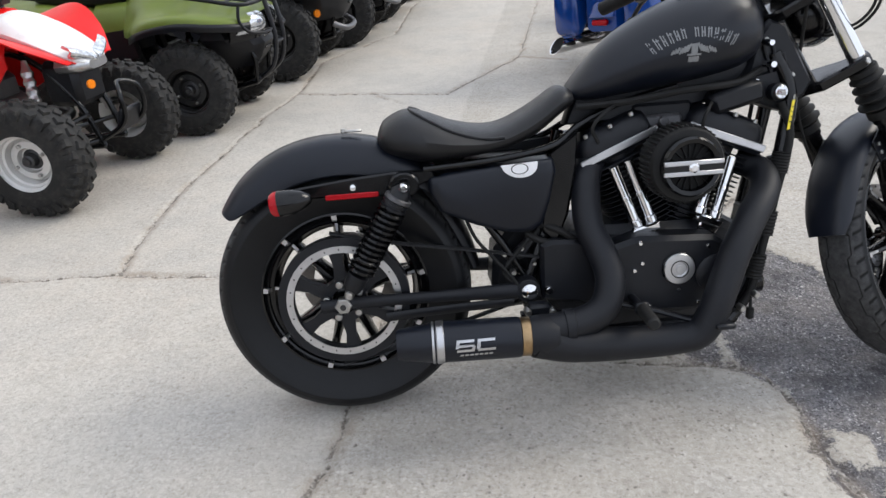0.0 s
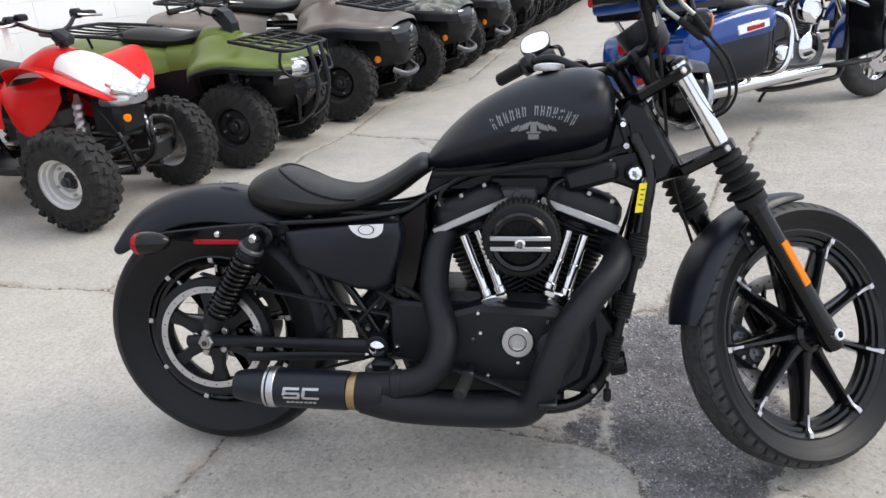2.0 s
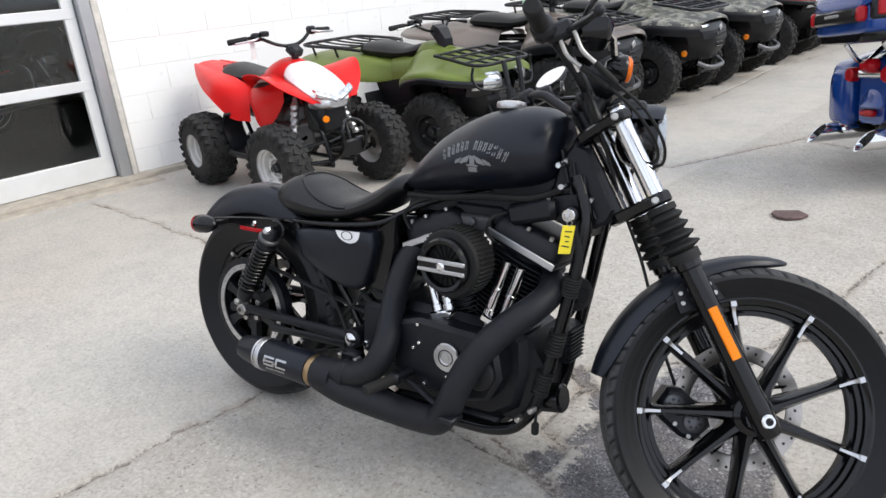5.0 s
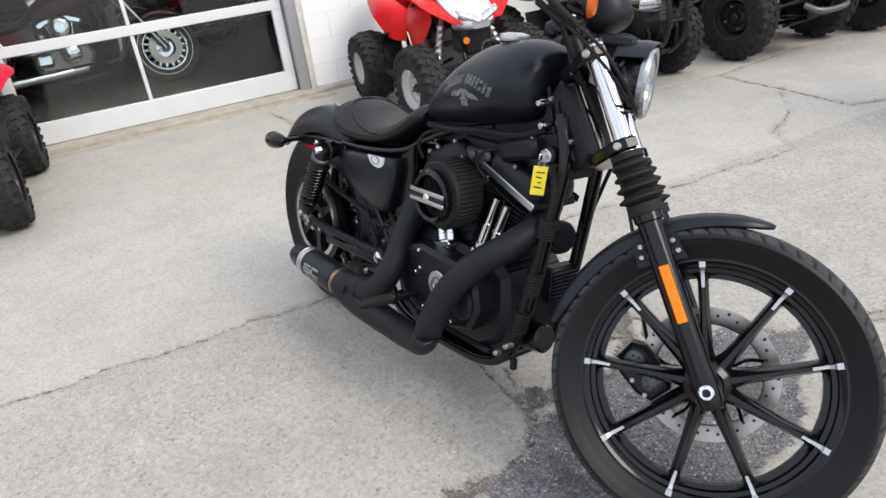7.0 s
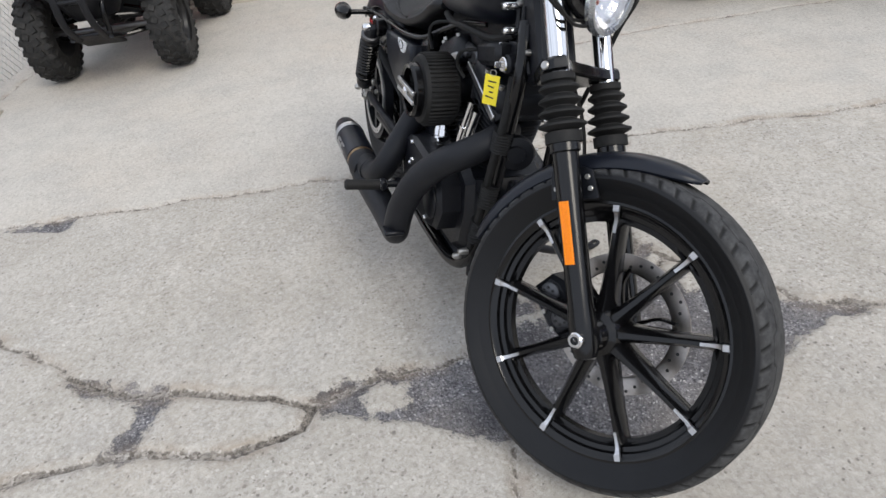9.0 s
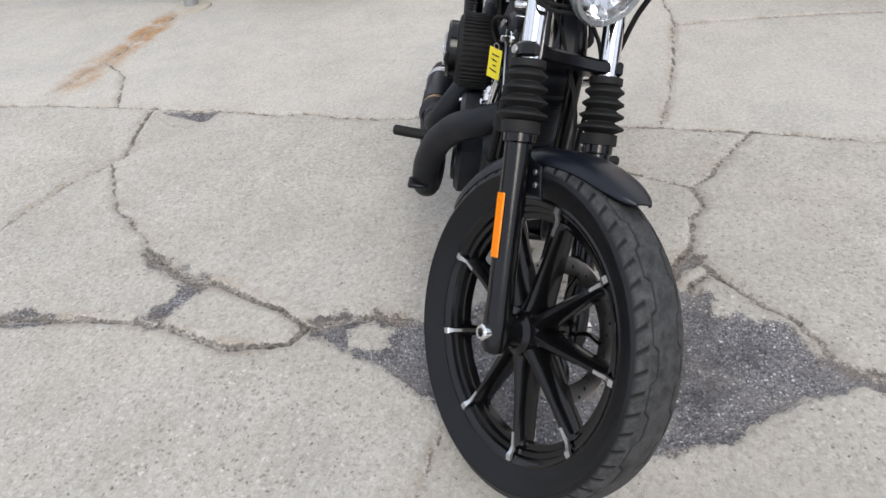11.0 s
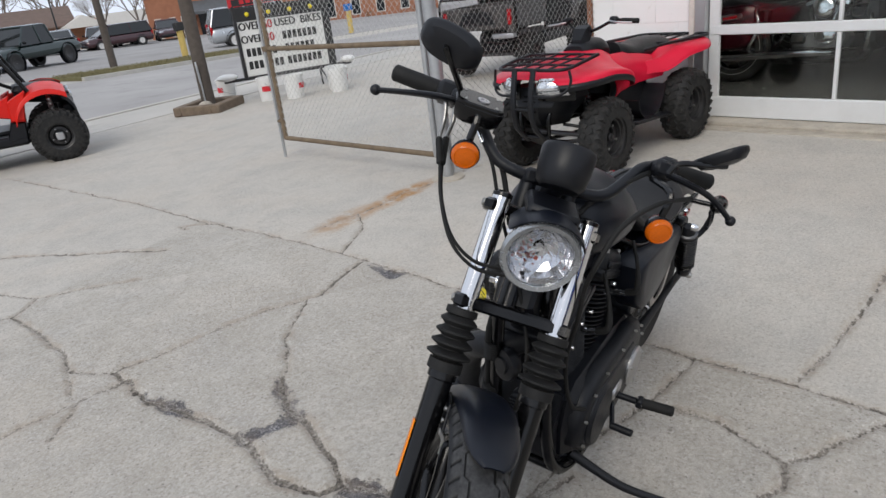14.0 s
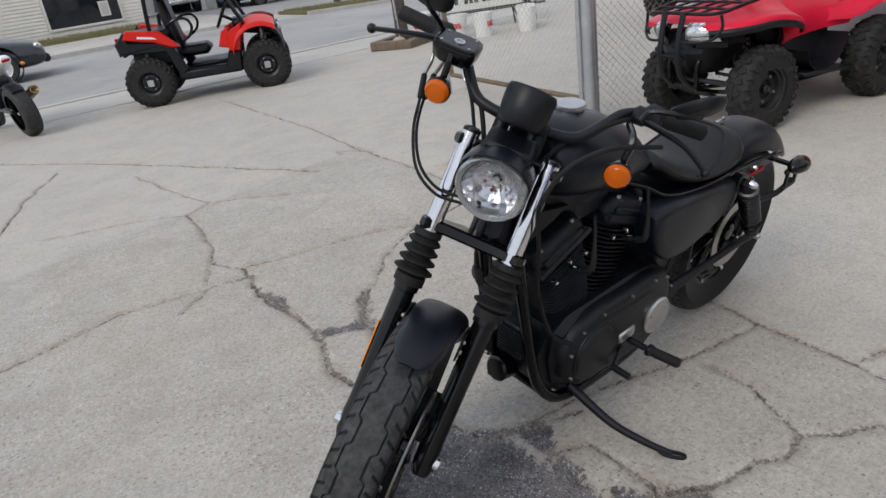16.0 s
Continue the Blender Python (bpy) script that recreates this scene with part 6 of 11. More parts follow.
HX = Vector((math.cos(RAKE), 0, -math.sin(RAKE)))       # straight ahead, in the fork's own axes
HZ = Vector((math.sin(RAKE), 0, math.cos(RAKE)))
HC = Vector((0.078, 0.0, 0.652))
M_SATINRIM = mat("satin_silver_rim", (0.36, 0.375, 0.39), 0.26, 0.75, 0.06, 12)
HL = Matrix.Translation(HC) @ Matrix.Scale(0.88, 4) @ Matrix.Translation(-HC)
M_BULB = mat("dull_red_bulb", (0.35, 0.05, 0.03), 0.4, 0, 0.1, 20)
lamp = bpart("headlight", lathe([(0.0, -0.100), (0.030, -0.096), (0.060, -0.075), (0.078, -0.035), (0.081, -0.005), (0.081, 0.0)], HC, HX, 40, cap=False).at(HL), M_GLOSSBLACK, "round headlight in black shell with bright rim", front=True)
part("rim", lathe([(0.080, -0.008), (0.089, -0.006), (0.091, 0.006), (0.085, 0.015), (0.075, 0.012), (0.072, 0.002)], HC, HX, 40, closed=True).at(FRONT @ HL), M_SATINRIM, lamp, "satin silver rim")
facets = []
for j, (r, h) in enumerate(((0.0735, 0.004), (0.066, -0.012), (0.056, -0.026), (0.043, -0.038), (0.028, -0.047), (0.012, -0.052))):
    facets.append([tuple(HC + HX * (h + 0.0007 * ((k * 7 + j * 3) % 5 - 2) / 2) + (HZ * math.cos(2 * math.pi * k / 22) + Vector((0, 1, 0)) * math.sin(2 * math.pi * k / 22)) * r) for k in range(22)])
refl = part("reflector", loft(facets[::-1], cap=False).at(FRONT @ HL), M_REFLECTOR, lamp, "faceted bright reflector")
refl.data.shade_flat()
part("bulb_shield", lathe([(0.0, 0.0), (0.010, -0.002), (0.011, -0.012), (0.008, -0.030)], HC - HX * 0.020, HX, 20).at(FRONT @ HL), M_CHROME, lamp)
part("bulb", ball(tuple(HC - HX * 0.028 - HZ * 0.022), 0.0055, 12, 8).at(FRONT @ HL), M_BULB, lamp, "small dull red bulb tip")
part("lamp_lens", lathe([(0.0, 0.014), (0.045, 0.011), (0.073, 0.005), (0.0735, 0.008), (0.045, 0.0140), (0.0, 0.017)], HC, HX, 40).at(FRONT @ HL), M_LAMPGLASS, lamp, "clear lens")
cowl = []
for k in range(9):
    t = -1 + 2 * k / 8
    a = t * 1.15
    cowl.append([tuple(HC + HX * f + HZ * (r * math.cos(a)) + Vector((0, r * math.sin(a), 0))) for f, r in ((-0.075, 0.092), (-0.01, 0.101), (0.020 - 0.02 * t * t, 0.099), (0.020 - 0.02 * t * t, 0.096), (-0.01, 0.097), (-0.075, 0.088))])
bpart("headlight_cowl", loft(cowl).at(HL), M_SATIN, "black headlight visor", front=True)
bpart("headlight_bracket", rbox(tuple(HC + HZ * 0.070 - HX * 0.07), (0.080, 0.11, 0.03), 0.008, Matrix.Rotation(RAKE, 4, "Y")), M_WRINKLE, front=True)

# instrument, turned to the rider
SC = Vector((0.050, 0.0, 0.850))
spd = bpart("speedometer", lathe([(0.0, -0.062), (0.040, -0.060), (0.050, -0.050), (0.055, -0.020), (0.0565, 0.016), (0.053, 0.024), (0.048, 0.020), (0.047, 0.014), (0.0, 0.014)], SC, -0.55 * HX + 0.83 * HZ, 36), M_PLASTIC, "round black speedometer housing", front=True)
part("dial", lathe([(0.0, 0.015), (0.046, 0.015), (0.047, 0.018)], SC, -0.55 * HX + 0.83 * HZ, 36).at(FRONT), M_GLOSSBLACK, spd, "dark dial")
bpart("speedometer_mount", sweep([(-0.02, 0, 0.775), (0.02, 0, 0.800), (0.045, 0, 0.82)], 0.022, 12, 4), M_PLASTIC, front=True)

bar_half = [(-0.030, 0.0, 0.808), (-0.030, 0.075, 0.810), (-0.040, 0.125, 0.825), (-0.055, 0.165, 0.872), (-0.070, 0.195, 0.910), (-0.092, 0.240, 0.930), (-0.110, 0.310, 0.938), (-0.126, 0.374, 0.942)]
way = [(u, -v, w) for u, v, w in bar_half[::-1]] + bar_half[1:]
hb = bpart("handlebar", sweep(way, 0.0128, 14, 5), M_WRINKLE, "black drag handlebar", front=True)
for s in (-1, 1):
    part("riser", rod((-0.030, s * 0.045, 0.734), (-0.030, s * 0.045, 0.800), 0.018, 14, 0.003).at(FRONT) + rbox((-0.030, s * 0.045, 0.808), (0.044, 0.032, 0.036), 0.008).at(FRONT), M_WRINKLE, hb)
    g0, g1 = Vector((-0.104, s * 0.272, 0.935)), Vector((-0.128, s * 0.382, 0.943))
    part("grip", rod(g0, g1, 0.0185, 18, 0.004).at(FRONT) + rod(g0, g0 + (g1 - g0) * 0.05, 0.022, 18, 0.003).at(FRONT), M_RUBBER, hb, "black rubber grip")
    c0 = Vector((-0.086, s * 0.228, 0.926))
    ctl = part("switch_housing", rbox(tuple(c0 + (g0 - c0) * 0.72), (0.046, 0.046, 0.050), 0.010).at(FRONT), M_PLASTIC, hb)
    lev = [(-0.052, s * 0.235, 0.912), (-0.026, s * 0.285, 0.902), (-0.020, s * 0.345, 0.888), (-0.026, s * 0.404, 0.874 if s < 0 else 0.856)]
    part("lever", sweep(lev, [0.013, 0.0125, 0.0105, 0.0095], 10, 5, 0.6).at(FRONT) + ball(lev[-1], 0.0115, 12, 8).at(FRONT), M_WRINKLE, hb, "black hand lever")
    part("lever_clamp", rbox((-0.066, s * 0.232, 0.920), (0.060, 0.040, 0.038), 0.008).at(FRONT), M_WRINKLE, hb)
    # turn signal
    sc = Vector((0.030, s * (0.196 if s < 0 else 0.232), 0.800 if s < 0 else 0.780))
    sig = bpart("turn_signal", lathe([(0.0, -0.040), (0.014, -0.037), (0.024, -0.023), (0.0290, -0.004), (0.0295, 0.0)], sc, HX, 28), M_GLOSSBLACK, "black bullet turn signal with orange lens", front=True)
    part("lens", lathe([(0.0282, -0.001), (0.0280, 0.008), (0.025, 0.014), (0.0215, 0.0165), (0.0205, 0.0150), (0.011, 0.0175), (0.0, 0.018)], sc, HX, 28).at(FRONT), M_AMBER, sig, "orange lens")
    part("lens_rim", lathe([(0.0275, -0.002), (0.0300, -0.002), (0.0300, 0.004), (0.0285, 0.006), (0.0272, 0.003)], sc, HX, 28, closed=True).at(FRONT), M_GLOSSBLACK, sig)
    part("stalk", sweep([tuple(sc - HX * 0.02 + HZ * 0.025), tuple(sc - HX * 0.035 + HZ * 0.07), (-0.045, s * 0.215, 0.892)], 0.008, 8, 3).at(FRONT), M_GLOSSBLACK, sig)
# brake reservoir
RES = FRONT @ Matrix.Translation((0.006, -0.196, 0.900)) @ Matrix.Rotation(RAKE, 4, "Y")
res = part("brake_reservoir", loft([[(u * k, v * k, h) for u, v in ((-0.040, -0.034), (-0.028, -0.052), (0.026, -0.050), (0.040, -0.030), (0.040, 0.034), (0.028, 0.050), (-0.030, 0.050), (-0.040, 0.036))] for h, k in ((-0.026, 0.78), (-0.020, 0.90), (0.004, 1.0), (0.010, 1.0), (0.011, 0.97), (0.017, 0.97), (0.020, 0.90))]).at(RES), M_GLOSSBLACK, hb, "black brake fluid reservoir")
part("reservoir_window", lathe([(0.0125, 0.0), (0.0125, 0.0025), (0.0078, 0.0025), (0.0078, 0.0005), (0, 0.0005)], (0.008, 0.004, 0.020), (0, 0, 1), 22).at(RES), M_ALU, hb, "bright ring on the lid")
for du, dv in ((-0.026, -0.034), (-0.026, 0.034), (0.026, -0.032), (0.026, 0.032)):
    part("lid_screw", rod((du, dv, 0.019), (du, dv, 0.0218), 0.0035, 10, 0.0008).at(RES), M_STEEL, hb)



def mirror_shape(c, nrm, up, a, b):
    """An oval mirror: dark domed shell with a glass set in its face."""
    nrm, up = Vector(nrm).normalized(), Vector(up)
    up = (up - nrm * up.dot(nrm)).normalized()
    sd = up.cross(nrm)
    c = Vector(c)
    out = oval(30, a, b, 2.6)
    def ringat(k, h):
        return [tuple(c + nrm * h + sd * (x * k) + up * (y * k)) for x, y in out]
    shell = loft([ringat(0.45, -0.024), ringat(0.80, -0.019), ringat(0.98, -0.006), ringat(1.0, 0.002), ringat(0.96, 0.005), ringat(0.93, 0.0035)])
    pane = loft([ringat(0.93, 0.0015), ringat(0.93, 0.0042), ringat(0.5, 0.0050)])
    return shell, pane


TO_FRONT = (BIKE @ FRONT).inverted()
for s, cw, nw, uw in ((-1, (0.941, 1.700, 1.296), (-0.95, -0.12, 0.22), (-0.37, 0.43, 0.82)), (1, (0.590, 2.115, 1.000), (-0.25, -0.36, 0.90), (-0.12, 0.92, 0.35))):
    c, nrm, up = TO_FRONT @ Vector(cw), TO_FRONT.to_3x3() @ Vector(nw), TO_FRONT.to_3x3() @ Vector(uw)
    shell, pane = mirror_shape(c, nrm, up, 0.067 if s < 0 else 0.043, 0.041 if s < 0 else 0.058)
    mr = bpart("mirror", shell, M_PLASTIC, "black oval mirror on a curved stem", front=True)
    part("mirror_glass", pane.at(FRONT), M_MIRROR, mr, "mirror glass")
    back = c - nrm.normalized() * 0.022
    part("stem", sweep([(-0.010, s * 0.232, 0.905), (0.000, s * 0.245, 0.930), tuple((Vector((0.000, s * 0.250, 0.940)) * 0.45 + back * 0.55) + HX * 0.012), tuple(back + HX * 0.006), tuple(back)], 0.0065, 8, 5).at(FRONT), M_GLOSSBLACK, mr)

# cables
for elbow, sleeve, run in (([(1.098, -0.216, 1.140), (1.106, -0.212, 1.120), (1.118, -0.210, 1.101), (1.146, -0.206, 1.081)], (1.200, -0.182, 1.042), [(1.252, -0.148, 0.990), (1.281, -0.104, 0.932), (1.276, -0.056, 0.892), (1.248, -0.012, 0.876), (1.225, 0.035, 0.870)]),
                           ([(1.131, -0.220, 1.152), (1.139, -0.215, 1.133), (1.150, -0.212, 1.112), (1.176, -0.206, 1.089)], (1.215, -0.178, 1.048), [(1.266, -0.142, 0.998), (1.297, -0.098, 0.932), (1.288, -0.050, 0.885), (1.258, -0.008, 0.868), (1.230, 0.038, 0.862)])):
    thr = bpart("throttle_cable", sweep([elbow[-1], sleeve] + run, 0.0036, 8, 6), M_RUBBER, "black throttle cable with bright elbow")
    part("elbow", sweep(elbow, 0.0048, 10, 5), M_STEEL, thr, "bright bent cable elbow")
    part("sleeve", rod(elbow[-1], sleeve, 0.0072, 12, 0.003), M_RUBBER, thr)
cable("brake_line", [(-0.040, -0.225, 0.900), (-0.048, -0.200, 0.892), (-0.050, -0.172, 0.862), (-0.038, -0.130, 0.812), (-0.040, -0.080, 0.720), (-0.045, 0.030, 0.540), (-0.050, 0.080, 0.400), (-0.090, 0.085, 0.200), (-0.105, 0.080, 0.100)], 0.0042, label="black brake hose")
bpart("brake_line_fitting", rod((-0.053, -0.180, 0.875), (-0.046, -0.160, 0.846), 0.0062, 10).at(FRONT), M_CHROME)
cable("clutch_cable", [(0.915, 0.265, 0.985), (1.04, 0.225, 1.005), (1.13, 0.185, 0.975), (1.172, 0.162, 0.905), (1.158, 0.142, 0.84), (1.13, 0.130, 0.75), (1.09, 0.105, 0.60), (1.03, 0.115, 0.44), (0.95, 0.14, 0.38)], 0.0055, False, "black clutch cable")
cable("wiring_loom", [(-0.075, 0.225, 0.915), (-0.050, 0.180, 0.880), (-0.040, 0.110, 0.815), (-0.050, 0.05, 0.70)], 0.006)
cable("wiring_loom", [(-0.075, -0.225, 0.915), (-0.050, -0.180, 0.880), (-0.040, -0.110, 0.815), (-0.050, -0.05, 0.70)], 0.006)
cable("spark_lead", [(0.93, -0.06, 0.735), (0.90, -0.11, 0.725), (0.885, -0.115, 0.69), (0.90, -0.10, 0.66)], 0.0045, False)
cable("spark_lead", [(0.70, -0.05, 0.745), (0.66, -0.10, 0.735), (0.625, -0.105, 0.70), (0.64, -0.10, 0.66)], 0.0045, False)
cable("breather_hose", [(0.575, -0.06, 0.66), (0.575, -0.08, 0.60), (0.555, -0.085, 0.52), (0.53, -0.09, 0.45)], 0.007, False)
cable("oil_hose", [(0.50, -0.085, 0.47), (0.54, -0.10, 0.455), (0.575, -0.10, 0.43), (0.59, -0.09, 0.40)], 0.009, False)
cable("oil_hose", [(0.46, -0.085, 0.45), (0.50, -0.10, 0.430), (0.55, -0.105, 0.42), (0.59, -0.09, 0.38)], 0.009, False)
cable("wiring_loom", [(0.60, -0.05, 0.745), (0.72, -0.075, 0.752), (0.85, -0.082, 0.768), (0.98, -0.07, 0.775), (1.05, -0.05, 0.80)], 0.009, False)
cable("drain_hose", [(1.02, -0.06, 0.32), (1.035, -0.085, 0.26), (1.036, -0.092, 0.215), (1.036, -0.092, 0.195)], 0.004, False)
bpart("drain_bulb", rod((1.036, -0.092, 0.205), (1.036, -0.092, 0.172), 0.010, 10, 0.004), M_RUBBER)
bpart("rear_master_cylinder", rbox((0.475, -0.150, 0.268), (0.060, 0.040, 0.045), 0.008) + rod((0.43, -0.15, 0.262), (0.50, -0.15, 0.262), 0.010, 10), M_WRINKLE, "black rear brake cylinder")
for x, z in ((0.445, 0.275), (0.505, 0.272), (1.00, 0.215), (1.035, 0.248)):
    bpart("frame_bolt", lathe([(0, -0.006), (0.006, -0.006), (0.009, -0.002), (0.009, 0.02)], (x, -0.172 if x < 0.6 else -0.123, z), (0, 1, 0), 12), M_STEEL)


# ---- quad bikes ----
M_KNOB = mat("off_road_tyre", (0.011, 0.011, 0.011), 0.74, 0, 0.25, 14, 0.25, 300, dust=0.10, spec=0.4)
M_STEELBLACK = mat("black_steel_rim", (0.016, 0.016, 0.017), 0.4, 0, 0.2, 10, dust=0.08)
M_SILVERRIM = mat("cast_silver_rim", (0.66, 0.65, 0.63), 0.42, 0.35, 0.10, 14)
M_RED = mat("red_plastic", (0.66, 0.010, 0.010), 0.34, 0, 0.10, 4, spec=0.22)
M_RED2 = mat("deep_red_plastic", (0.64, 0.010, 0.040), 0.32, 0, 0.10, 4, spec=0.22)
M_RED3 = mat("dusky_red_plastic", (0.36, 0.008, 0.016), 0.36, 0, 0.12, 4, spec=0.22)
M_WHITEPL = mat("white_plastic", (0.78, 0.78, 0.77), 0.30, 0, 0.05, 4, coat=0.2)
M_GREEN = mat("olive_green_plastic", (0.125, 0.165, 0.030), 0.36, 0, 0.12, 4, spec=0.3)
M_BRONZEPL = mat("bronze_grey_plastic", (0.165, 0.135, 0.115), 0.36, 0.15, 0.12, 4, coat=0.15)


def camo():
    n = Nodes("camouflage_plastic")
    c = n.mix(n.ramp(n.noise(9, 5, 0.6), 0.46, 0.50), (0.13, 0.135, 0.10, 1), (0.045, 0.045, 0.04, 1))
    c = n.mix(n.ramp(n.noise(14, 5, 0.6), 0.52, 0.56), c, (0.26, 0.25, 0.21, 1))
    n.put(n.b.inputs["Base Color"], c)
    n.b.inputs["Roughness"].default_value = 0.4
    return n.m


M_CAMO = camo()
M_CLEARLAMP = mat("clear_lamp", (0.62, 0.64, 0.66), 0.12, 0.75, 0.45, 45, 0.5, 60)
M_GREYMETAL = mat("grey_cast_metal", (0.16, 0.16, 0.165), 0.45, 0.8, 0.2, 14)
MESHES = {}


def kept(key, make, material, angle=38):
    """A mesh that alike parts share."""
    if key not in MESHES:
        MESHES[key] = to_mesh(key, make(), material, angle)
    return MESHES[key]


def knob_tyre(R, W, rim, lug=0.009):
    prof = []
    for k in range(15):
        t = math.pi * k / 14
        c = math.cos(t)
        prof.append((rim + (R - lug - rim) * math.sin(t) ** 0.56, W / 2 * math.copysign(abs(c) ** 0.74, c) * (0.86 + 0.14 * math.sin(t))))
    return lathe(prof, axis=(0, 1, 0), n=44, cap=False)


def knob_tread(R, W, rim, rows=25, lug=0.009):
    """Low slanted blocks across the crown and down both shoulders."""
    parts = []
    for k in range(rows):
        for y, tw, dr, off in ((0.345, 0.095, 0.017, 0.0), (-0.345, 0.095, 0.017, 0.5), (0.125, 0.090, 0.0, 0.5), (-0.125, 0.090, 0.0, 0.0)):
            a = 2 * math.pi * (k + off) / rows
            h, l = W * tw, 2 * math.pi * R / rows * 0.27
            g = Geo([(R - lug - 0.014 - dr, s * h * 1.15, q * l * 1.15) for s in (-1, 1) for q in (-1, 1)] + [(R - dr - (0.006 if s * y > 0 and dr else 0), s * h * 0.9, q * l * 0.85) for s in (-1, 1) for q in (-1, 1)],
                    [(4, 5, 7, 6), (0, 1, 5, 4), (2, 6, 7, 3), (0, 4, 6, 2), (1, 3, 7, 5)])
            sk = 0.4 if y > 0 else -0.4
            parts.append(g.at(Matrix.Rotation(a, 4, "Y") @ Matrix.Translation((0, y * W, 0)) @ Matrix.Rotation(sk, 4, "X")))
            if dr:
                sd = math.copysign(1, y)
                parts.append(Geo([(R - 0.070, sd * W * 0.445, -l * 0.7), (R - 0.070, sd * W * 0.445, l * 0.7), (R - 0.034, sd * W * 0.39, -l), (R - 0.034, sd * W * 0.39, l),
                                  (R - 0.068, sd * W * 0.488, -l * 0.6), (R - 0.068, sd * W * 0.488, l * 0.6), (R - 0.032, sd * W * 0.445, -l * 0.85), (R - 0.032, sd * W * 0.445, l * 0.85)],
                                 [(4, 5, 7, 6), (0, 4, 6, 2), (1, 3, 7, 5), (2, 6, 7, 3), (0, 1, 5, 4)]).at(Matrix.Rotation(a, 4, "Y")))
    return join(parts)


def steel_rim(rim, W, side):
    """A pressed rim: rolled lip, deep well and a dished centre."""
    y = side * W * 0.02
    f = side
    return join([lathe([(rim + 0.002, f * W * 0.40), (rim + 0.014, f * W * 0.425), (rim + 0.016, f * W * 0.40), (rim + 0.004, f * W * 0.37), (rim - 0.010, f * W * 0.33), (rim - 0.014, f * W * 0.22), (rim - 0.024, f * W * 0.20), (rim - 0.026, y + f * 0.012), (rim * 0.78, y - f * 0.004), (rim * 0.68, y + f * 0.016), (rim * 0.46, y + f * 0.020), (rim * 0.40, y - f * 0.004), (rim * 0.24, y - f * 0.006)], axis=(0, 1, 0), n=40, cap=False),
                 lathe([(rim + 0.008, -f * W * 0.40), (rim - 0.006, -f * W * 0.30), (rim - 0.022, -f * W * 0.1), (rim - 0.026, y + f * 0.012)], axis=(0, 1, 0), n=40, cap=False)])


def wheel_hub(rim, W, side):
    y, f = side * W * 0.02, side
    return lathe([(rim * 0.42, y - f * 0.012), (rim * 0.34, y - f * 0.002), (0.034, y + f * 0.002), (0.030, y + f * 0.034), (0.020, y + f * 0.040), (0.018, y + f * 0.052), (0.0, y + f * 0.053)], axis=(0, 1, 0), n=28)


def lug_nut_geo(rim, W, side, a):
    y = side * W * 0.02 + side * 0.016
    return rod((rim * 0.57 * math.cos(a), y, rim * 0.57 * math.sin(a)), (rim * 0.57 * math.cos(a), y + side * 0.020, rim * 0.57 * math.sin(a)), 0.009, 8, 0.002)


def quad_wheel(parent, x, y, R, W, rim, side, rim_mat, steer=0.0, lug_mat=None):
    m = Matrix.Translation((x, y, R)) @ Matrix.Rotation(steer, 4, "Z")
    key = f"{R}_{W}_{rim}"
    t = part("wheel", kept("rim_" + key + rim_mat.name + str(side), lambda: steel_rim(rim, W, side), rim_mat), rim_mat, parent, rim_mat.name.replace("_", " ") + " with lug nuts")
    t.matrix_local = m
    part("tyre", kept("knob_tyre_" + key, lambda: knob_tyre(R, W, rim), M_KNOB, 30), M_KNOB, t, "black off-road tyre")
    part("tread", kept("knob_tread_" + key, lambda: knob_tread(R, W, rim), M_KNOB, 30), M_KNOB, t, "knobbly tread blocks", kind="stuff")
    part("hub", kept("hub_" + key + str(side), lambda: wheel_hub(rim, W, side), M_HUB), M_HUB, t)
    for k in range(4):
        part("lug_nut", kept("nut_" + key + str(side) + str(k), lambda: lug_nut_geo(rim, W, side, math.pi / 2 * k + 0.4), lug_mat or M_STEEL), M_STEEL, t)
    return t


M_HUB = mat("dark_grey_hub", (0.05, 0.05, 0.052), 0.45, 0.6, 0.2, 20)


def skin(rows, nu=4, nv=4, th=0.006):
    """A smooth curved panel through rows of points, given thickness to its inner side."""
    grid = [smooth(r, nv) for r in rows]
    cols = [smooth(c, nu) for c in zip(*grid)]
    g = [list(r) for r in zip(*cols)]
    n, m = len(g), len(g[0])
    back = []
    mid = sum((p for r in g for p in r), Vector()) / (n * m)
    tot = 0.0
    nrm = []
    for i in range(n):
        row = []
        for j in range(m):
            du = g[min(i + 1, n - 1)][j] - g[max(i - 1, 0)][j]
            dv = g[i][min(j + 1, m - 1)] - g[i][max(j - 1, 0)]
            k = du.cross(dv)
            k = k.normalized() if k.length > 1e-9 else Vector((0, 0, 1))
            tot += k.z + 0.3 * k.y * (1 if g[i][j].y > 0 else -1)
            row.append(k)
        nrm.append(row)
    sg = 1 if tot > 0 else -1
    rings = [list(g[i]) + [g[i][j] - nrm[i][j] * th * sg for j in range(m - 1, -1, -1)] for i in range(n)]
    return loft(rings)


def both(half):
    """A row across the middle from the points of one half, outer edge first, ending at y = 0."""
    return [(x, -y, z) for x, y, z in half] + [(x, y, z) for x, y, z in half[-2::-1]]


def sheet(rows, th=0.005):
    """A bent sheet from rows of points, given thickness downwards."""
    n = len(rows[0])
    low = [[(p[0], p[1], p[2] - th) for p in r] for r in rows]
    return loft([list(r) + list(l[::-1]) for r, l in zip(rows, low)])


def tubes(ways, r, n=8, steps=4):
    return join([sweep(w, r, n, steps) for w in ways])


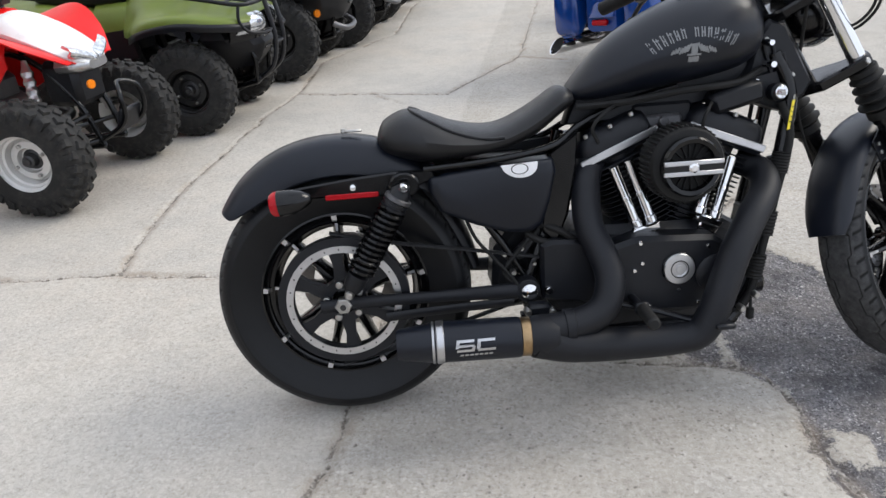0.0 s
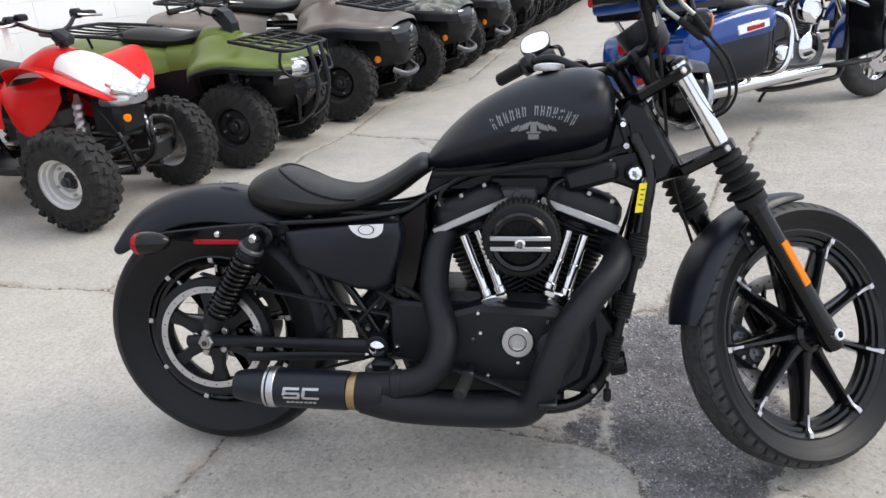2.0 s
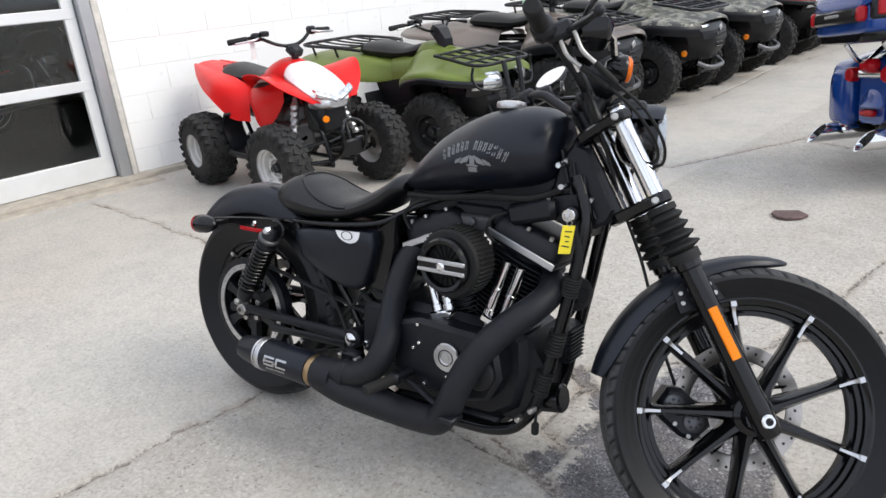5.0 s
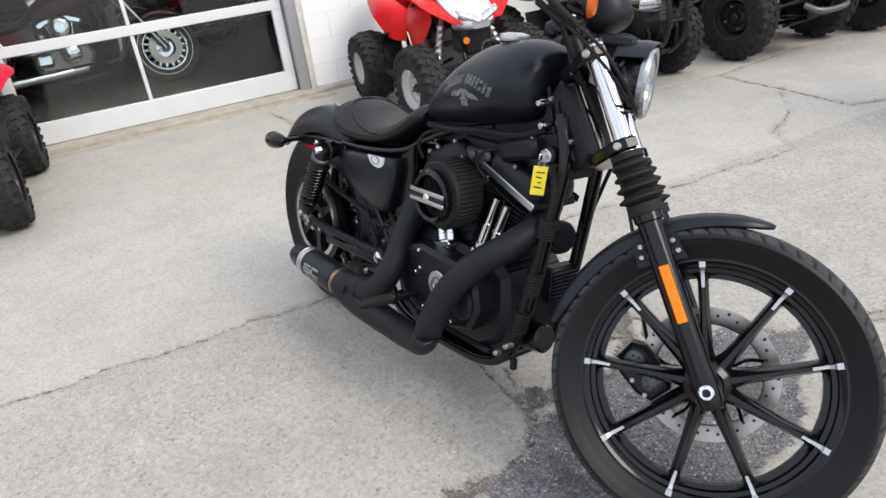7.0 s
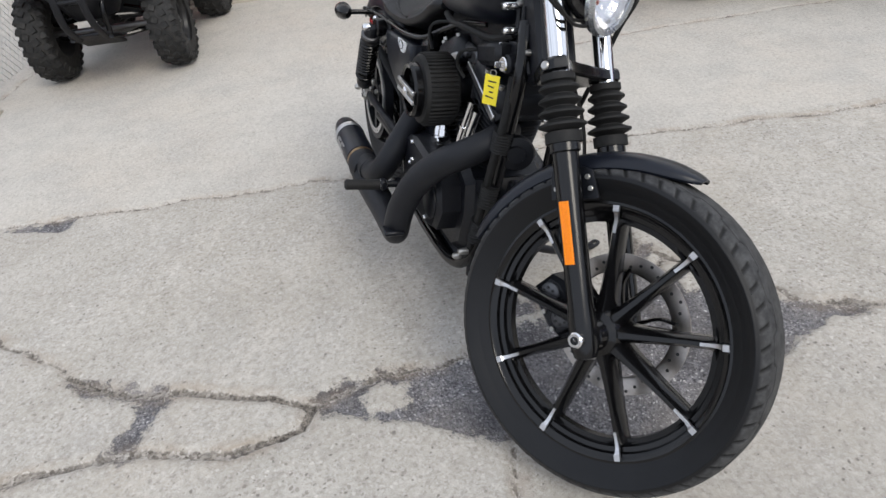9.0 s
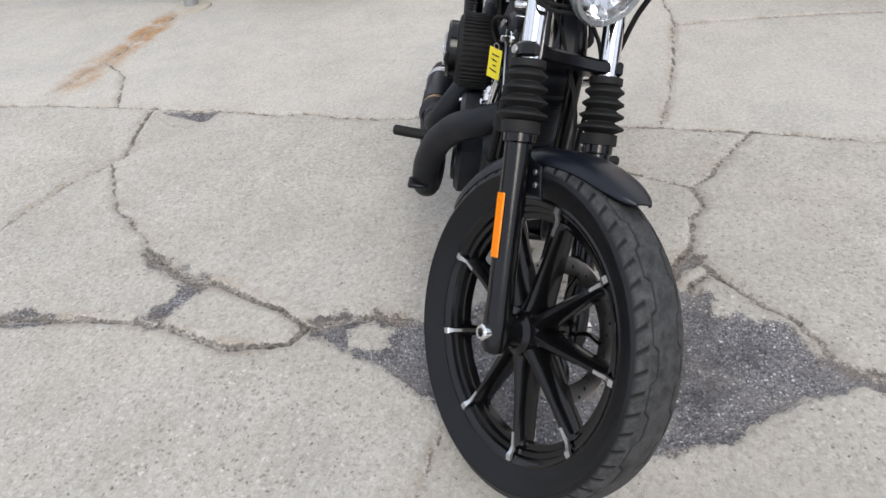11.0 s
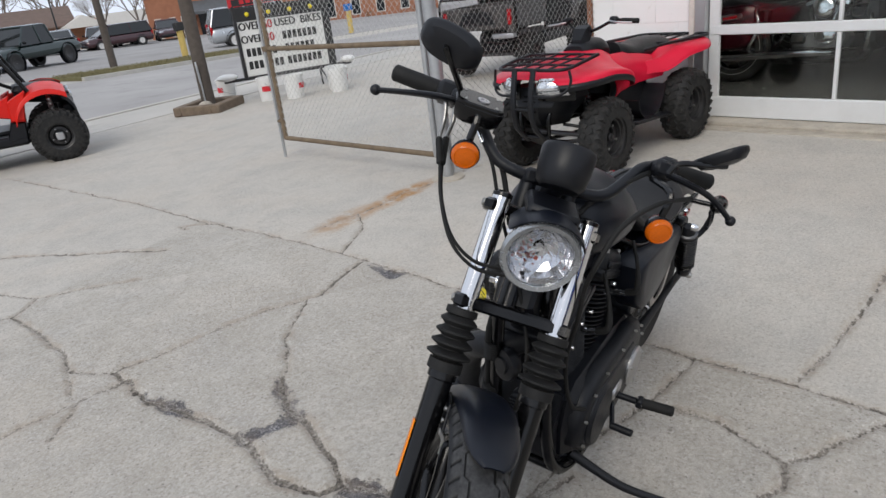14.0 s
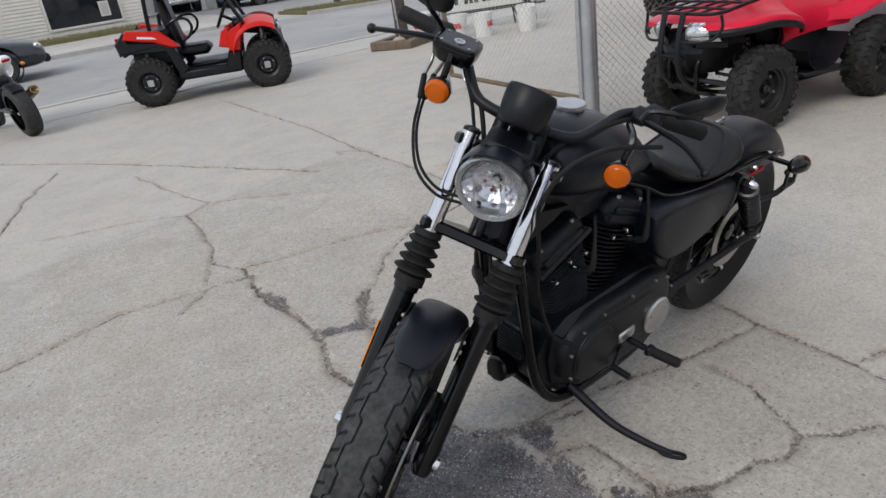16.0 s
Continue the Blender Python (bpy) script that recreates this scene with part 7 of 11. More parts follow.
def shock_geo(p, q, r=0.026):
    p, q = Vector(p), Vector(q)
    d = (p - q)
    L = d.length
    d.normalize()
    prof = [(0.010, 0), (0.014, 0.02)]
    for k in range(8):
        z = 0.03 + (L - 0.07) * k / 8
        prof += [(r * 0.72, z), (r, z + (L - 0.07) / 16), (r * 0.72, z + (L - 0.07) / 8.2)]
    return lathe(prof + [(0.018, L - 0.03), (0.012, L)], q, d, 12)


FRONT_ROWS = [(0.41, (0.27, 0.655), (0.255, 0.676), (0.20, 0.690), (0.10, 0.70), (0, 0.70)), (0.35, (0.38, 0.665), (0.36, 0.692), (0.26, 0.712), (0.12, 0.735), (0, 0.74)),
              (0.22, (0.46, 0.682), (0.44, 0.715), (0.32, 0.735), (0.15, 0.768), (0, 0.775)), (0.04, (0.495, 0.700), (0.475, 0.738), (0.34, 0.752), (0.155, 0.805), (0, 0.818)),
              (-0.14, (0.49, 0.680), (0.47, 0.722), (0.32, 0.75), (0.15, 0.835), (0, 0.85)), (-0.27, (0.455, 0.645), (0.435, 0.685), (0.30, 0.745), (0.145, 0.845), (0, 0.86)),
              (-0.36, (0.36, 0.610), (0.34, 0.645), (0.25, 0.715), (0.14, 0.825), (0, 0.84)), (-0.44, (0.25, 0.60), (0.24, 0.635), (0.20, 0.69), (0.13, 0.785), (0, 0.795))]
REAR_ROWS = [(0.52, (0.20, 0.62), (0.195, 0.65), (0.18, 0.69), (0.15, 0.74), (0, 0.75)), (0.42, (0.27, 0.61), (0.26, 0.645), (0.23, 0.70), (0.18, 0.765), (0, 0.775)),
             (0.29, (0.38, 0.625), (0.365, 0.665), (0.30, 0.73), (0.21, 0.785), (0, 0.79)), (0.13, (0.47, 0.690), (0.455, 0.730), (0.36, 0.770), (0.22, 0.805), (0, 0.81)),
             (-0.08, (0.505, 0.722), (0.49, 0.757), (0.39, 0.790), (0.23, 0.82), (0, 0.822)), (-0.28, (0.495, 0.735), (0.48, 0.768), (0.39, 0.800), (0.23, 0.828), (0, 0.83)),
             (-0.45, (0.43, 0.755), (0.41, 0.782), (0.34, 0.81), (0.21, 0.825), (0, 0.828))]

# the shorter tail with a sunk seat well
FIELD_REAR = [(r[0] * (1.0 if r[0] > 0 else 0.82),) + tuple((y * (0.95 if r[0] < -0.2 else 1.0), z - (0.075 if y < 0.22 and r[0] > -0.1 else 0.0) + (0.03 if y > 0.3 and r[0] < 0.2 else 0.0)) for y, z in r[1:]) for r in REAR_ROWS]


def utility_quad(m, colour, label, R=0.29, wb=1.13, track=0.80, pod=False, scale=1.0, group="quad bikes along the wall", bumper=True, rim_mat=None, lamp_tag=False, squat=0.0, seat_dx=0.0, rack_dz=0.0):
    """A farm quad bike with racks. Local x is ahead, y left."""
    q = thing("quad_bike", m @ Matrix.Diagonal((scale, scale, scale, 1)), label, "quad bike", group)
    rim_mat = rim_mat or M_STEELBLACK
    xf, xr, W = wb / 2, -wb / 2, 0.205
    for x, y, s in ((xf, -track / 2, -1), (xf, track / 2, 1), (xr, -track / 2, -1), (xr, track / 2, 1)):
        quad_wheel(q, x, y, R, W + (0.03 if x < 0 else 0), 0.150, s, rim_mat, 0.06 if x > 0 else 0)
    top = 2 * R + 0.135
    kw, kz = (track / 2 + W / 2) / 0.5025, top - 0.715

    def row(o, r):
        return both([(o + r[0], y * kw, z + kz) for y, z in r[1:]])
    part("front_body", skin([row(xf, r) for r in FRONT_ROWS], 4, 3), colour, q, angle=50)
    part("rear_body", skin([row(xr, r) for r in (FIELD_REAR if seat_dx else REAR_ROWS)], 4, 3), colour, q, angle=50)
    wide = 0.080 if pod else 0.040
    for s in (-1, 1):
        part("fender_flare", skin([[(xf + r[0], s * (r[1][0] * kw - 0.006), r[1][1] + kz + 0.010), (xf + r[0] + 0.008, s * (r[1][0] * kw + 0.010), r[1][1] + kz - 0.25 * wide), (xf + r[0], s * (r[1][0] * kw + 0.002), r[1][1] + kz - wide)] for r in FRONT_ROWS[:7]], 4, 3), M_PLASTIC, q, "black fender edge")
        part("side_panel", skin([[(x, s * y0, z0 + kz), (x, s * (y0 + 0.02), (z0 + z1) / 2 + kz), (x, s * (y0 - 0.01), z1)] for x, y0, z0, z1 in ((xf - 0.42, 0.18, 0.66, 0.44), (0.04, 0.165, 0.66, 0.36), (-0.12, 0.165, 0.66, 0.34), (xr + 0.46, 0.18, 0.60, 0.40))], 4, 3), M_PLASTIC if pod else M_GLOSSBLACK, q)
        if not pod:
            xa, xb = xf - 0.40, xr + 0.48
            part("mid_panel", skin([[(xa + (xb - xa) * k, s * y, z + kz) for y, z in ((0.11, 0.795), (0.165, 0.755), (0.200 - 0.02 * abs(k - 0.5), 0.69), (0.205, 0.600 + 0.04 * abs(k - 0.5)))] for k in (0.0, 0.33, 0.67, 1.0)], 3, 4), colour, q, "painted side panel", angle=50)
        part("side_cowl", plate([(xf - 0.36, 0.33), (xf - 0.40, 0.56), (xf - 0.36, 0.66 + kz), (xr + 0.50, 0.64 + kz), (xr + 0.30, 0.60 + kz), (xr + 0.36, 0.44), (xr + 0.48, 0.30)], s * 0.150, s * 0.205, 0.02), M_PLASTIC, q, "black lower side cowl")
        part("rear_splash_guard", skin([[(xr + 0.56, s * y, 0.31), (xr + 0.47, s * y, 0.35), (xr + 0.405, s * y, 0.44), (xr + 0.375, s * y, 0.54)] for y in (0.20, 0.28, 0.35, 0.40 * kw)], 3, 4), M_PLASTIC, q, "black splash guard")
        part("footrest", rbox((-0.01, s * 0.33, 0.295), (xf - xr - 0.70, 0.22, 0.028), 0.008), M_PLASTIC, q)
        part("front_splash_guard", skin([[(xf - 0.50, s * y, 0.31), (xf - 0.43, s * y, 0.37), (xf - 0.40, s * y, 0.46)] for y in (0.20, 0.32, 0.42)], 3, 4), M_PLASTIC, q)
        part("shock_absorber", shock_geo((xf - 0.05, s * 0.17, top - 0.10), (xf + 0.02, s * 0.29, R + 0.02)), M_GLOSSBLACK, q)
        for z0, z1, w in ((R - 0.03, R - 0.02, 0.13), (R + 0.10, R + 0.06, 0.11)):
            part("suspension_arm", sweep([(xf + w, s * 0.10, z0), (xf, s * (track / 2 - 0.06), z1), (xf - w, s * 0.10, z0)], 0.013, 8, 3), M_GLOSSBLACK, q)
        part("tail_lamp", rbox((xr - 0.455, s * 0.30, top + 0.04), (0.02, 0.10, 0.05), 0.006), M_REDLENS, q)
        if pod:
            part("headlight", skin([[(xf + 0.425 - 2.2 * (y - 0.12) ** 2 - 0.25 * (y - 0.12) + dx, s * y, top + z + 0.10 * (y - 0.12)) for z, dx in ((-0.115, -0.012), (-0.095, 0.012), (-0.07, 0.004), (-0.052, -0.014))] for y in (0.13, 0.19, 0.25, 0.30)], 3, 3, 0.02), M_CLEARLAMP, q, "slim clear headlight")
            part("amber_reflector", lathe([(0.030, 0), (0.028, 0.012), (0.012, 0.018), (0.0, 0.019)], (xf + 0.26, s * 0.27, R + 0.15), (0.8, s * 0.6, 0), 16), M_ORANGE, q, "amber reflector")
        else:
            part("headlight", skin([[(xf + 0.435 - 2.6 * (y - 0.10) ** 2 + dx, s * y, top + z) for z, dx in ((-0.130, -0.02), (-0.105, 0.010), (-0.065, 0.020), (-0.025, 0.004), (-0.005, -0.03))] for y in (0.105, 0.17, 0.24, 0.300)], 3, 3, 0.02), M_CLEARLAMP, q, "clear headlight")
            part("lamp_surround", skin([[(xf + 0.405 - 2.4 * (y - 0.10) ** 2 + dx, s * y, top + z) for z, dx in ((-0.165, 0.0), (-0.13, 0.010), (-0.04, 0.010), (0.005, -0.03))] for y in (0.085, 0.17, 0.25, 0.325)], 3, 3, 0.02), M_GLOSSBLACK, q)
    # the black cowl under the hood
    levels = ((top - 0.045, 0.36, 0.40), (top - 0.10, 0.37, 0.46), (top - 0.17, 0.33, 0.48), (top - 0.27, 0.25, 0.46), (top - 0.36, 0.17, 0.40)) if pod else ((top - 0.08, 0.27, 0.36), (top - 0.15, 0.29, 0.40), (top - 0.21, 0.24, 0.42), (top - 0.29, 0.16, 0.38), (top - 0.36, 0.12, 0.32))
    part("nose_cowl", loft([[(xf + dx, y * hw, z) for dx, y in ((0.08, -1.0), (xc - 0.16, -1.0), (xc - 0.05, -0.72), (xc, -0.38), (xc, 0.38), (xc - 0.05, 0.72), (xc - 0.16, 1.0), (0.08, 1.0))] for z, hw, xc in levels]), M_PLASTIC, q, "black front cowl", angle=28)
    for k in range(4):
        part("grille_slat", rbox((xf + (0.475 if pod else 0.405), 0, top - 0.245 + 0.036 * k), (0.016, 0.18 if pod else 0.12, 0.012), 0.004), M_GLOSSBLACK, q)
    if pod:
        part("nose_badge", rbox((xf + 0.470, 0, top - 0.085), (0.008, 0.055, 0.045), 0.003, Matrix.Rotation(0.6, 4, "X")), M_ALU, q, "bright badge in plain shape")
        part("tow_bar", sweep([(xf + 0.36, -0.20, R + 0.06), (xf + 0.44, -0.15, R + 0.02), (xf + 0.46, 0, R + 0.01), (xf + 0.44, 0.15, R + 0.02), (xf + 0.36, 0.20, R + 0.06)], 0.022, 10, 4), M_GREYMETAL, q)
    zr = top + (0.095 if not pod else 0.125)
    if bumper:
        for s in (-1, 1):
            part("guard_post", sweep([(xf + 0.32, s * 0.085, 0.25), (xf + 0.45, s * 0.085, 0.36), (xf + 0.49, s * 0.08, 0.50), (xf + 0.485, s * 0.08, top - 0.10), (xf + 0.455, s * 0.085, zr - 0.03)], 0.024, 10, 5, 0.6), M_PLASTIC, q)
            part("guard_side", sweep([(xf + 0.485, s * 0.08, top - 0.12), (xf + 0.47, s * 0.20, top - 0.125), (xf + 0.41, s * 0.31, top - 0.10), (xf + 0.375, s * 0.345, top - 0.03), (xf + 0.38, s * 0.335, zr - 0.045)], 0.010, 8, 4), M_PLASTIC, q)
        part("guard_bar", sweep([(xf + 0.485, -0.08, 0.50), (xf + 0.49, 0, 0.50), (xf + 0.485, 0.08, 0.50)], 0.011), M_PLASTIC, q)
    yw = 0.305 * kw
    rf = part("front_rack", sweep([(xf - 0.02, -yw, zr + 0.025), (xf + 0.15, -yw - 0.012, zr + 0.0), (xf + 0.34, -yw, zr - 0.035), (xf + 0.42, -yw + 0.08, zr - 0.042), (xf + 0.44, 0, zr - 0.038), (xf + 0.42, yw - 0.08, zr - 0.042), (xf + 0.34, yw, zr - 0.035), (xf + 0.15, yw + 0.012, zr + 0.0), (xf - 0.02, yw, zr + 0.025)], 0.0125, 10, 5), M_PLASTIC, q, "black steel front rack")
    for y in (-0.18, -0.06, 0.06, 0.18):
        part("rack_bar", sweep([(xf + 0.43, y, zr - 0.040), (xf + 0.20, y, zr - 0.008), (xf - 0.02, y, zr + 0.024)], 0.008, 8, 3), M_PLASTIC, rf)
    for x, z in ((xf + 0.28, -0.022), (xf + 0.12, 0.004), (xf - 0.02, 0.024)):
        part("rack_bar", sweep([(x, -yw, zr + z), (x, 0, zr + z + 0.004), (x, yw, zr + z)], 0.009, 8, 3), M_PLASTIC, rf)
    zr2 = top + 0.165 + rack_dz
    xs = xr + 0.20 + (0.24 if seat_dx else 0.0)
    rr = part("rear_rack", sweep([(xs, -0.24, zr2 - 0.03), (xs - 0.14, -0.33, zr2), (xr - 0.38, -0.35, zr2 + 0.02), (xr - 0.46, -0.26, zr2 + 0.03), (xr - 0.48, 0, zr2 + 0.03), (xr - 0.46, 0.26, zr2 + 0.03), (xr - 0.38, 0.35, zr2 + 0.02), (xs - 0.14, 0.33, zr2), (xs, 0.24, zr2 - 0.03)], 0.013, 10, 5), M_PLASTIC, q, "black steel rear rack")
    for y in (-0.24, -0.12, 0.0, 0.12, 0.24):
        part("rack_bar", sweep([(xr + 0.10, y, zr2 - 0.005), (xr - 0.20, y, zr2 + 0.005), (xr - 0.46, y, zr2 + 0.03)], 0.008, 8, 3), M_PLASTIC, rr)
    part("rack_bar", sweep([(xr + 0.10, -0.34, zr2), (xr + 0.10, 0, zr2), (xr + 0.10, 0.34, zr2)], 0.010, 8, 2), M_PLASTIC, rr)
    for s in (-1, 1):
        for dx in (-0.02, -0.32):
            part("rack_leg", rod((xr + dx, s * 0.335, zr2 + 0.005), (xr + dx, s * 0.30, top + 0.06), 0.010, 8), M_PLASTIC, rr)
    part("seat", body_loft([(seat_dx - 0.50, top + 0.10 + 1.6 * rack_dz, top + 0.16 + 0.5 * rack_dz, 0.13 - 0.6 * rack_dz, 0.1), (seat_dx - 0.44, top + 0.08 + 1.6 * rack_dz, top + 0.19 + 0.5 * rack_dz, 0.165 - 0.6 * rack_dz, 0.2), (seat_dx - 0.25, top + 0.06 + 1.6 * rack_dz, top + 0.185 + 0.5 * rack_dz, 0.165 - 0.6 * rack_dz, 0.25), (seat_dx - 0.02, top + 0.06 + 1.6 * rack_dz, top + 0.155 + 0.5 * rack_dz, 0.140 - 0.6 * rack_dz, 0.25), (seat_dx + 0.13, top + 0.08 + 1.6 * rack_dz, top + 0.175 + 0.5 * rack_dz, 0.110 - 0.6 * rack_dz, 0.25), (seat_dx + 0.20, top + 0.10 + 1.6 * rack_dz, top + 0.185 + 0.5 * rack_dz, 0.07 - 0.6 * rack_dz, 0.2)], 22, 22, 2.8), M_LEATHER, q, "black vinyl seat")
    part("tank_cover", body_loft([(0.10, top + 0.0, top + 0.15, 0.09, 0.3), (0.20, top + 0.0, top + 0.190, 0.125, 0.3), (0.32, top + 0.02, top + 0.185, 0.125, 0.3), (0.44, top + 0.03, top + 0.15, 0.09, 0.3)], 14, 20, 2.6), colour, q)
    part("engine", rbox((-0.02, 0, 0.36), (0.44, 0.26, 0.28), 0.05) + rbox((0.06, 0, 0.55), (0.20, 0.20, 0.16), 0.03), M_WRINKLE, q, "dark engine")
    for s in (-1, 1):
        part("frame_rail", sweep([(xf + 0.34, s * 0.12, 0.26), (xf, s * 0.13, 0.20), (0, s * 0.14, 0.19), (xr, s * 0.13, 0.24), (xr - 0.20, s * 0.12, 0.42)], 0.016), M_GLOSSBLACK, q)
        part("frame_rail", sweep([(xf + 0.34, s * 0.12, 0.26), (xf + 0.30, s * 0.13, 0.50), (xf - 0.20, s * 0.12, top - 0.05), (xr, s * 0.12, top - 0.03)], 0.016), M_GLOSSBLACK, q)
    part("rear_axle", rod((xr, -track / 2, R), (xr, track / 2, R), 0.030, 12), M_GREYMETAL, q)
    part("front_axle", rod((xf, -track / 2, R), (xf, track / 2, R), 0.020, 12), M_GREYMETAL, q)
    part("skid_plate", rbox((xf + 0.25, 0, 0.235), (0.25, 0.26, 0.02), 0.006, Matrix.Rotation(radians(-24), 4, "Y")), M_PLASTIC, q)
    if seat_dx:
        part("dash_panel", body_loft([(0.06, top + 0.06, top + 0.135, 0.07, 0.2), (0.18, top + 0.06, top + 0.215, 0.12, 0.25), (0.36, top + 0.06, top + 0.205, 0.13, 0.25), (0.46, top + 0.06, top + 0.17, 0.10, 0.2)], 14, 20, 3.0), M_PLASTIC, q, "black dash panel behind the hood")
        for s in (-1, 1):
            part("leg_shield", skin([[(x, s * y, z + kz) for y, z in r] for x, *r in ((0.34, (0.20, 0.76), (0.28, 0.66), (0.315, 0.56), (0.30, 0.50)), (0.18, (0.17, 0.79), (0.25, 0.70), (0.275, 0.60), (0.26, 0.525)), (-0.10, (0.16, 0.78), (0.23, 0.70), (0.25, 0.63), (0.24, 0.555)), (-0.36, (0.18, 0.75), (0.27, 0.68), (0.31, 0.62), (0.30, 0.58)))], 4, 4), colour, q, "red side panel behind the front wheel", angle=50)
    quad_bars(q, 0.29, top + 0.17, pod, lamp_tag)
    if squat:
        # the sprung body sits lower on its rear axle
        for ob in q.children:
            if ob.name.split(".")[0] not in ("wheel", "rear_axle", "front_axle", "suspension_arm"):
                ob.matrix_basis = Matrix.Rotation(-radians(squat), 4, "Y") @ ob.matrix_basis
    return q


def quad_bars(q, x, z, pod, tag_on):
    hb = part("handlebar", sweep([(x - 0.10, -0.37, z + 0.155), (x - 0.05, -0.22, z + 0.165), (x, -0.10, z + 0.11), (x + 0.02, 0, z + 0.09), (x, 0.10, z + 0.11), (x - 0.05, 0.22, z + 0.165), (x - 0.10, 0.37, z + 0.155)], 0.012, 10, 5), M_GLOSSBLACK, q, "black handlebar with grips")
    for s in (-1, 1):
        part("grip", rod((x - 0.067, s * 0.27, z + 0.162), (x - 0.104, s * 0.395, z + 0.153), 0.019, 12, 0.004), M_RUBBER, hb)
        part("switch_pod", rbox((x - 0.050, s * 0.215, z + 0.168), (0.055, 0.06, 0.055), 0.012), M_PLASTIC, hb)
        part("lever", sweep([(x - 0.02, s * 0.20, z + 0.165), (x + 0.0, s * 0.26, z + 0.155), (x - 0.03, s * 0.38, z + 0.145)], 0.007, 8, 4), M_ALU, hb)
        part("reservoir", rbox((x - 0.015, s * 0.17, z + 0.185), (0.05, 0.055, 0.035), 0.008), M_PLASTIC, hb) if s < 0 else None
    part("steering_stem", rod((x + 0.10, 0, z - 0.22), (x + 0.02, 0, z + 0.10), 0.024, 12), M_GLOSSBLACK, q)
    if pod == "small":
        part("meter_pod", rbox((x + 0.05, 0, z + 0.06), (0.10, 0.10, 0.07), 0.02, Matrix.Rotation(radians(30), 4, "Y")), M_PLASTIC, hb, "black meter cover")
    elif pod:
        part("pod_bracket", rbox((x + 0.05, 0, z + 0.10), (0.07, 0.08, 0.10), 0.02), M_PLASTIC, hb)
        part("headlight_pod", loft([[(x + dx, y * hw, z + zz) for y, zz in ((-0.62, zt), (0.62, zt), (1.0, zt - 0.05), (0.92, zb + 0.03), (0.55, zb), (-0.55, zb), (-0.92, zb + 0.03), (-1.0, zt - 0.05))] for dx, hw, zb, zt in ((-0.035, 0.070, 0.15, 0.235), (0.01, 0.098, 0.12, 0.275), (0.09, 0.108, 0.115, 0.275), (0.155, 0.100, 0.12, 0.24), (0.185, 0.080, 0.13, 0.215))]), M_BRONZEPL if pod == "bronze" else M_PLASTIC, hb, "angular headlight pod on the handlebar", angle=25)
        part("pod_lamp", loft([[(x + dx - 0.02 * (zz > 0.18), y * hw, z + zz) for y, zz in ((-0.7, 0.205), (0.7, 0.205), (1.0, 0.175), (0.6, 0.140), (-0.6, 0.140), (-1.0, 0.175))] for dx, hw in ((0.17, 0.070), (0.196, 0.068), (0.204, 0.056))]), M_CLEARLAMP, hb, "clear lamp")
    else:
        part("meter_pod", loft([[(x + dx, y * hw, z + zz) for y, zz in ((-1, zb), (1, zb), (0.85, zt), (-0.85, zt))] for dx, hw, zb, zt in ((-0.02, 0.045, 0.08, 0.120), (0.02, 0.062, 0.06, 0.145), (0.08, 0.066, 0.0, 0.120), (0.13, 0.050, -0.03, 0.04))]), M_PLASTIC, hb, "black meter cover", angle=28)
    if tag_on:
        part("hang_tag", rbox((x - 0.06, -0.26, z + 0.085), (0.003, 0.05, 0.09), 0.001), M_TAG, hb, "pale green hang tag")


M_TAG = mat("pale_green_tag", (0.45, 0.62, 0.50), 0.6)


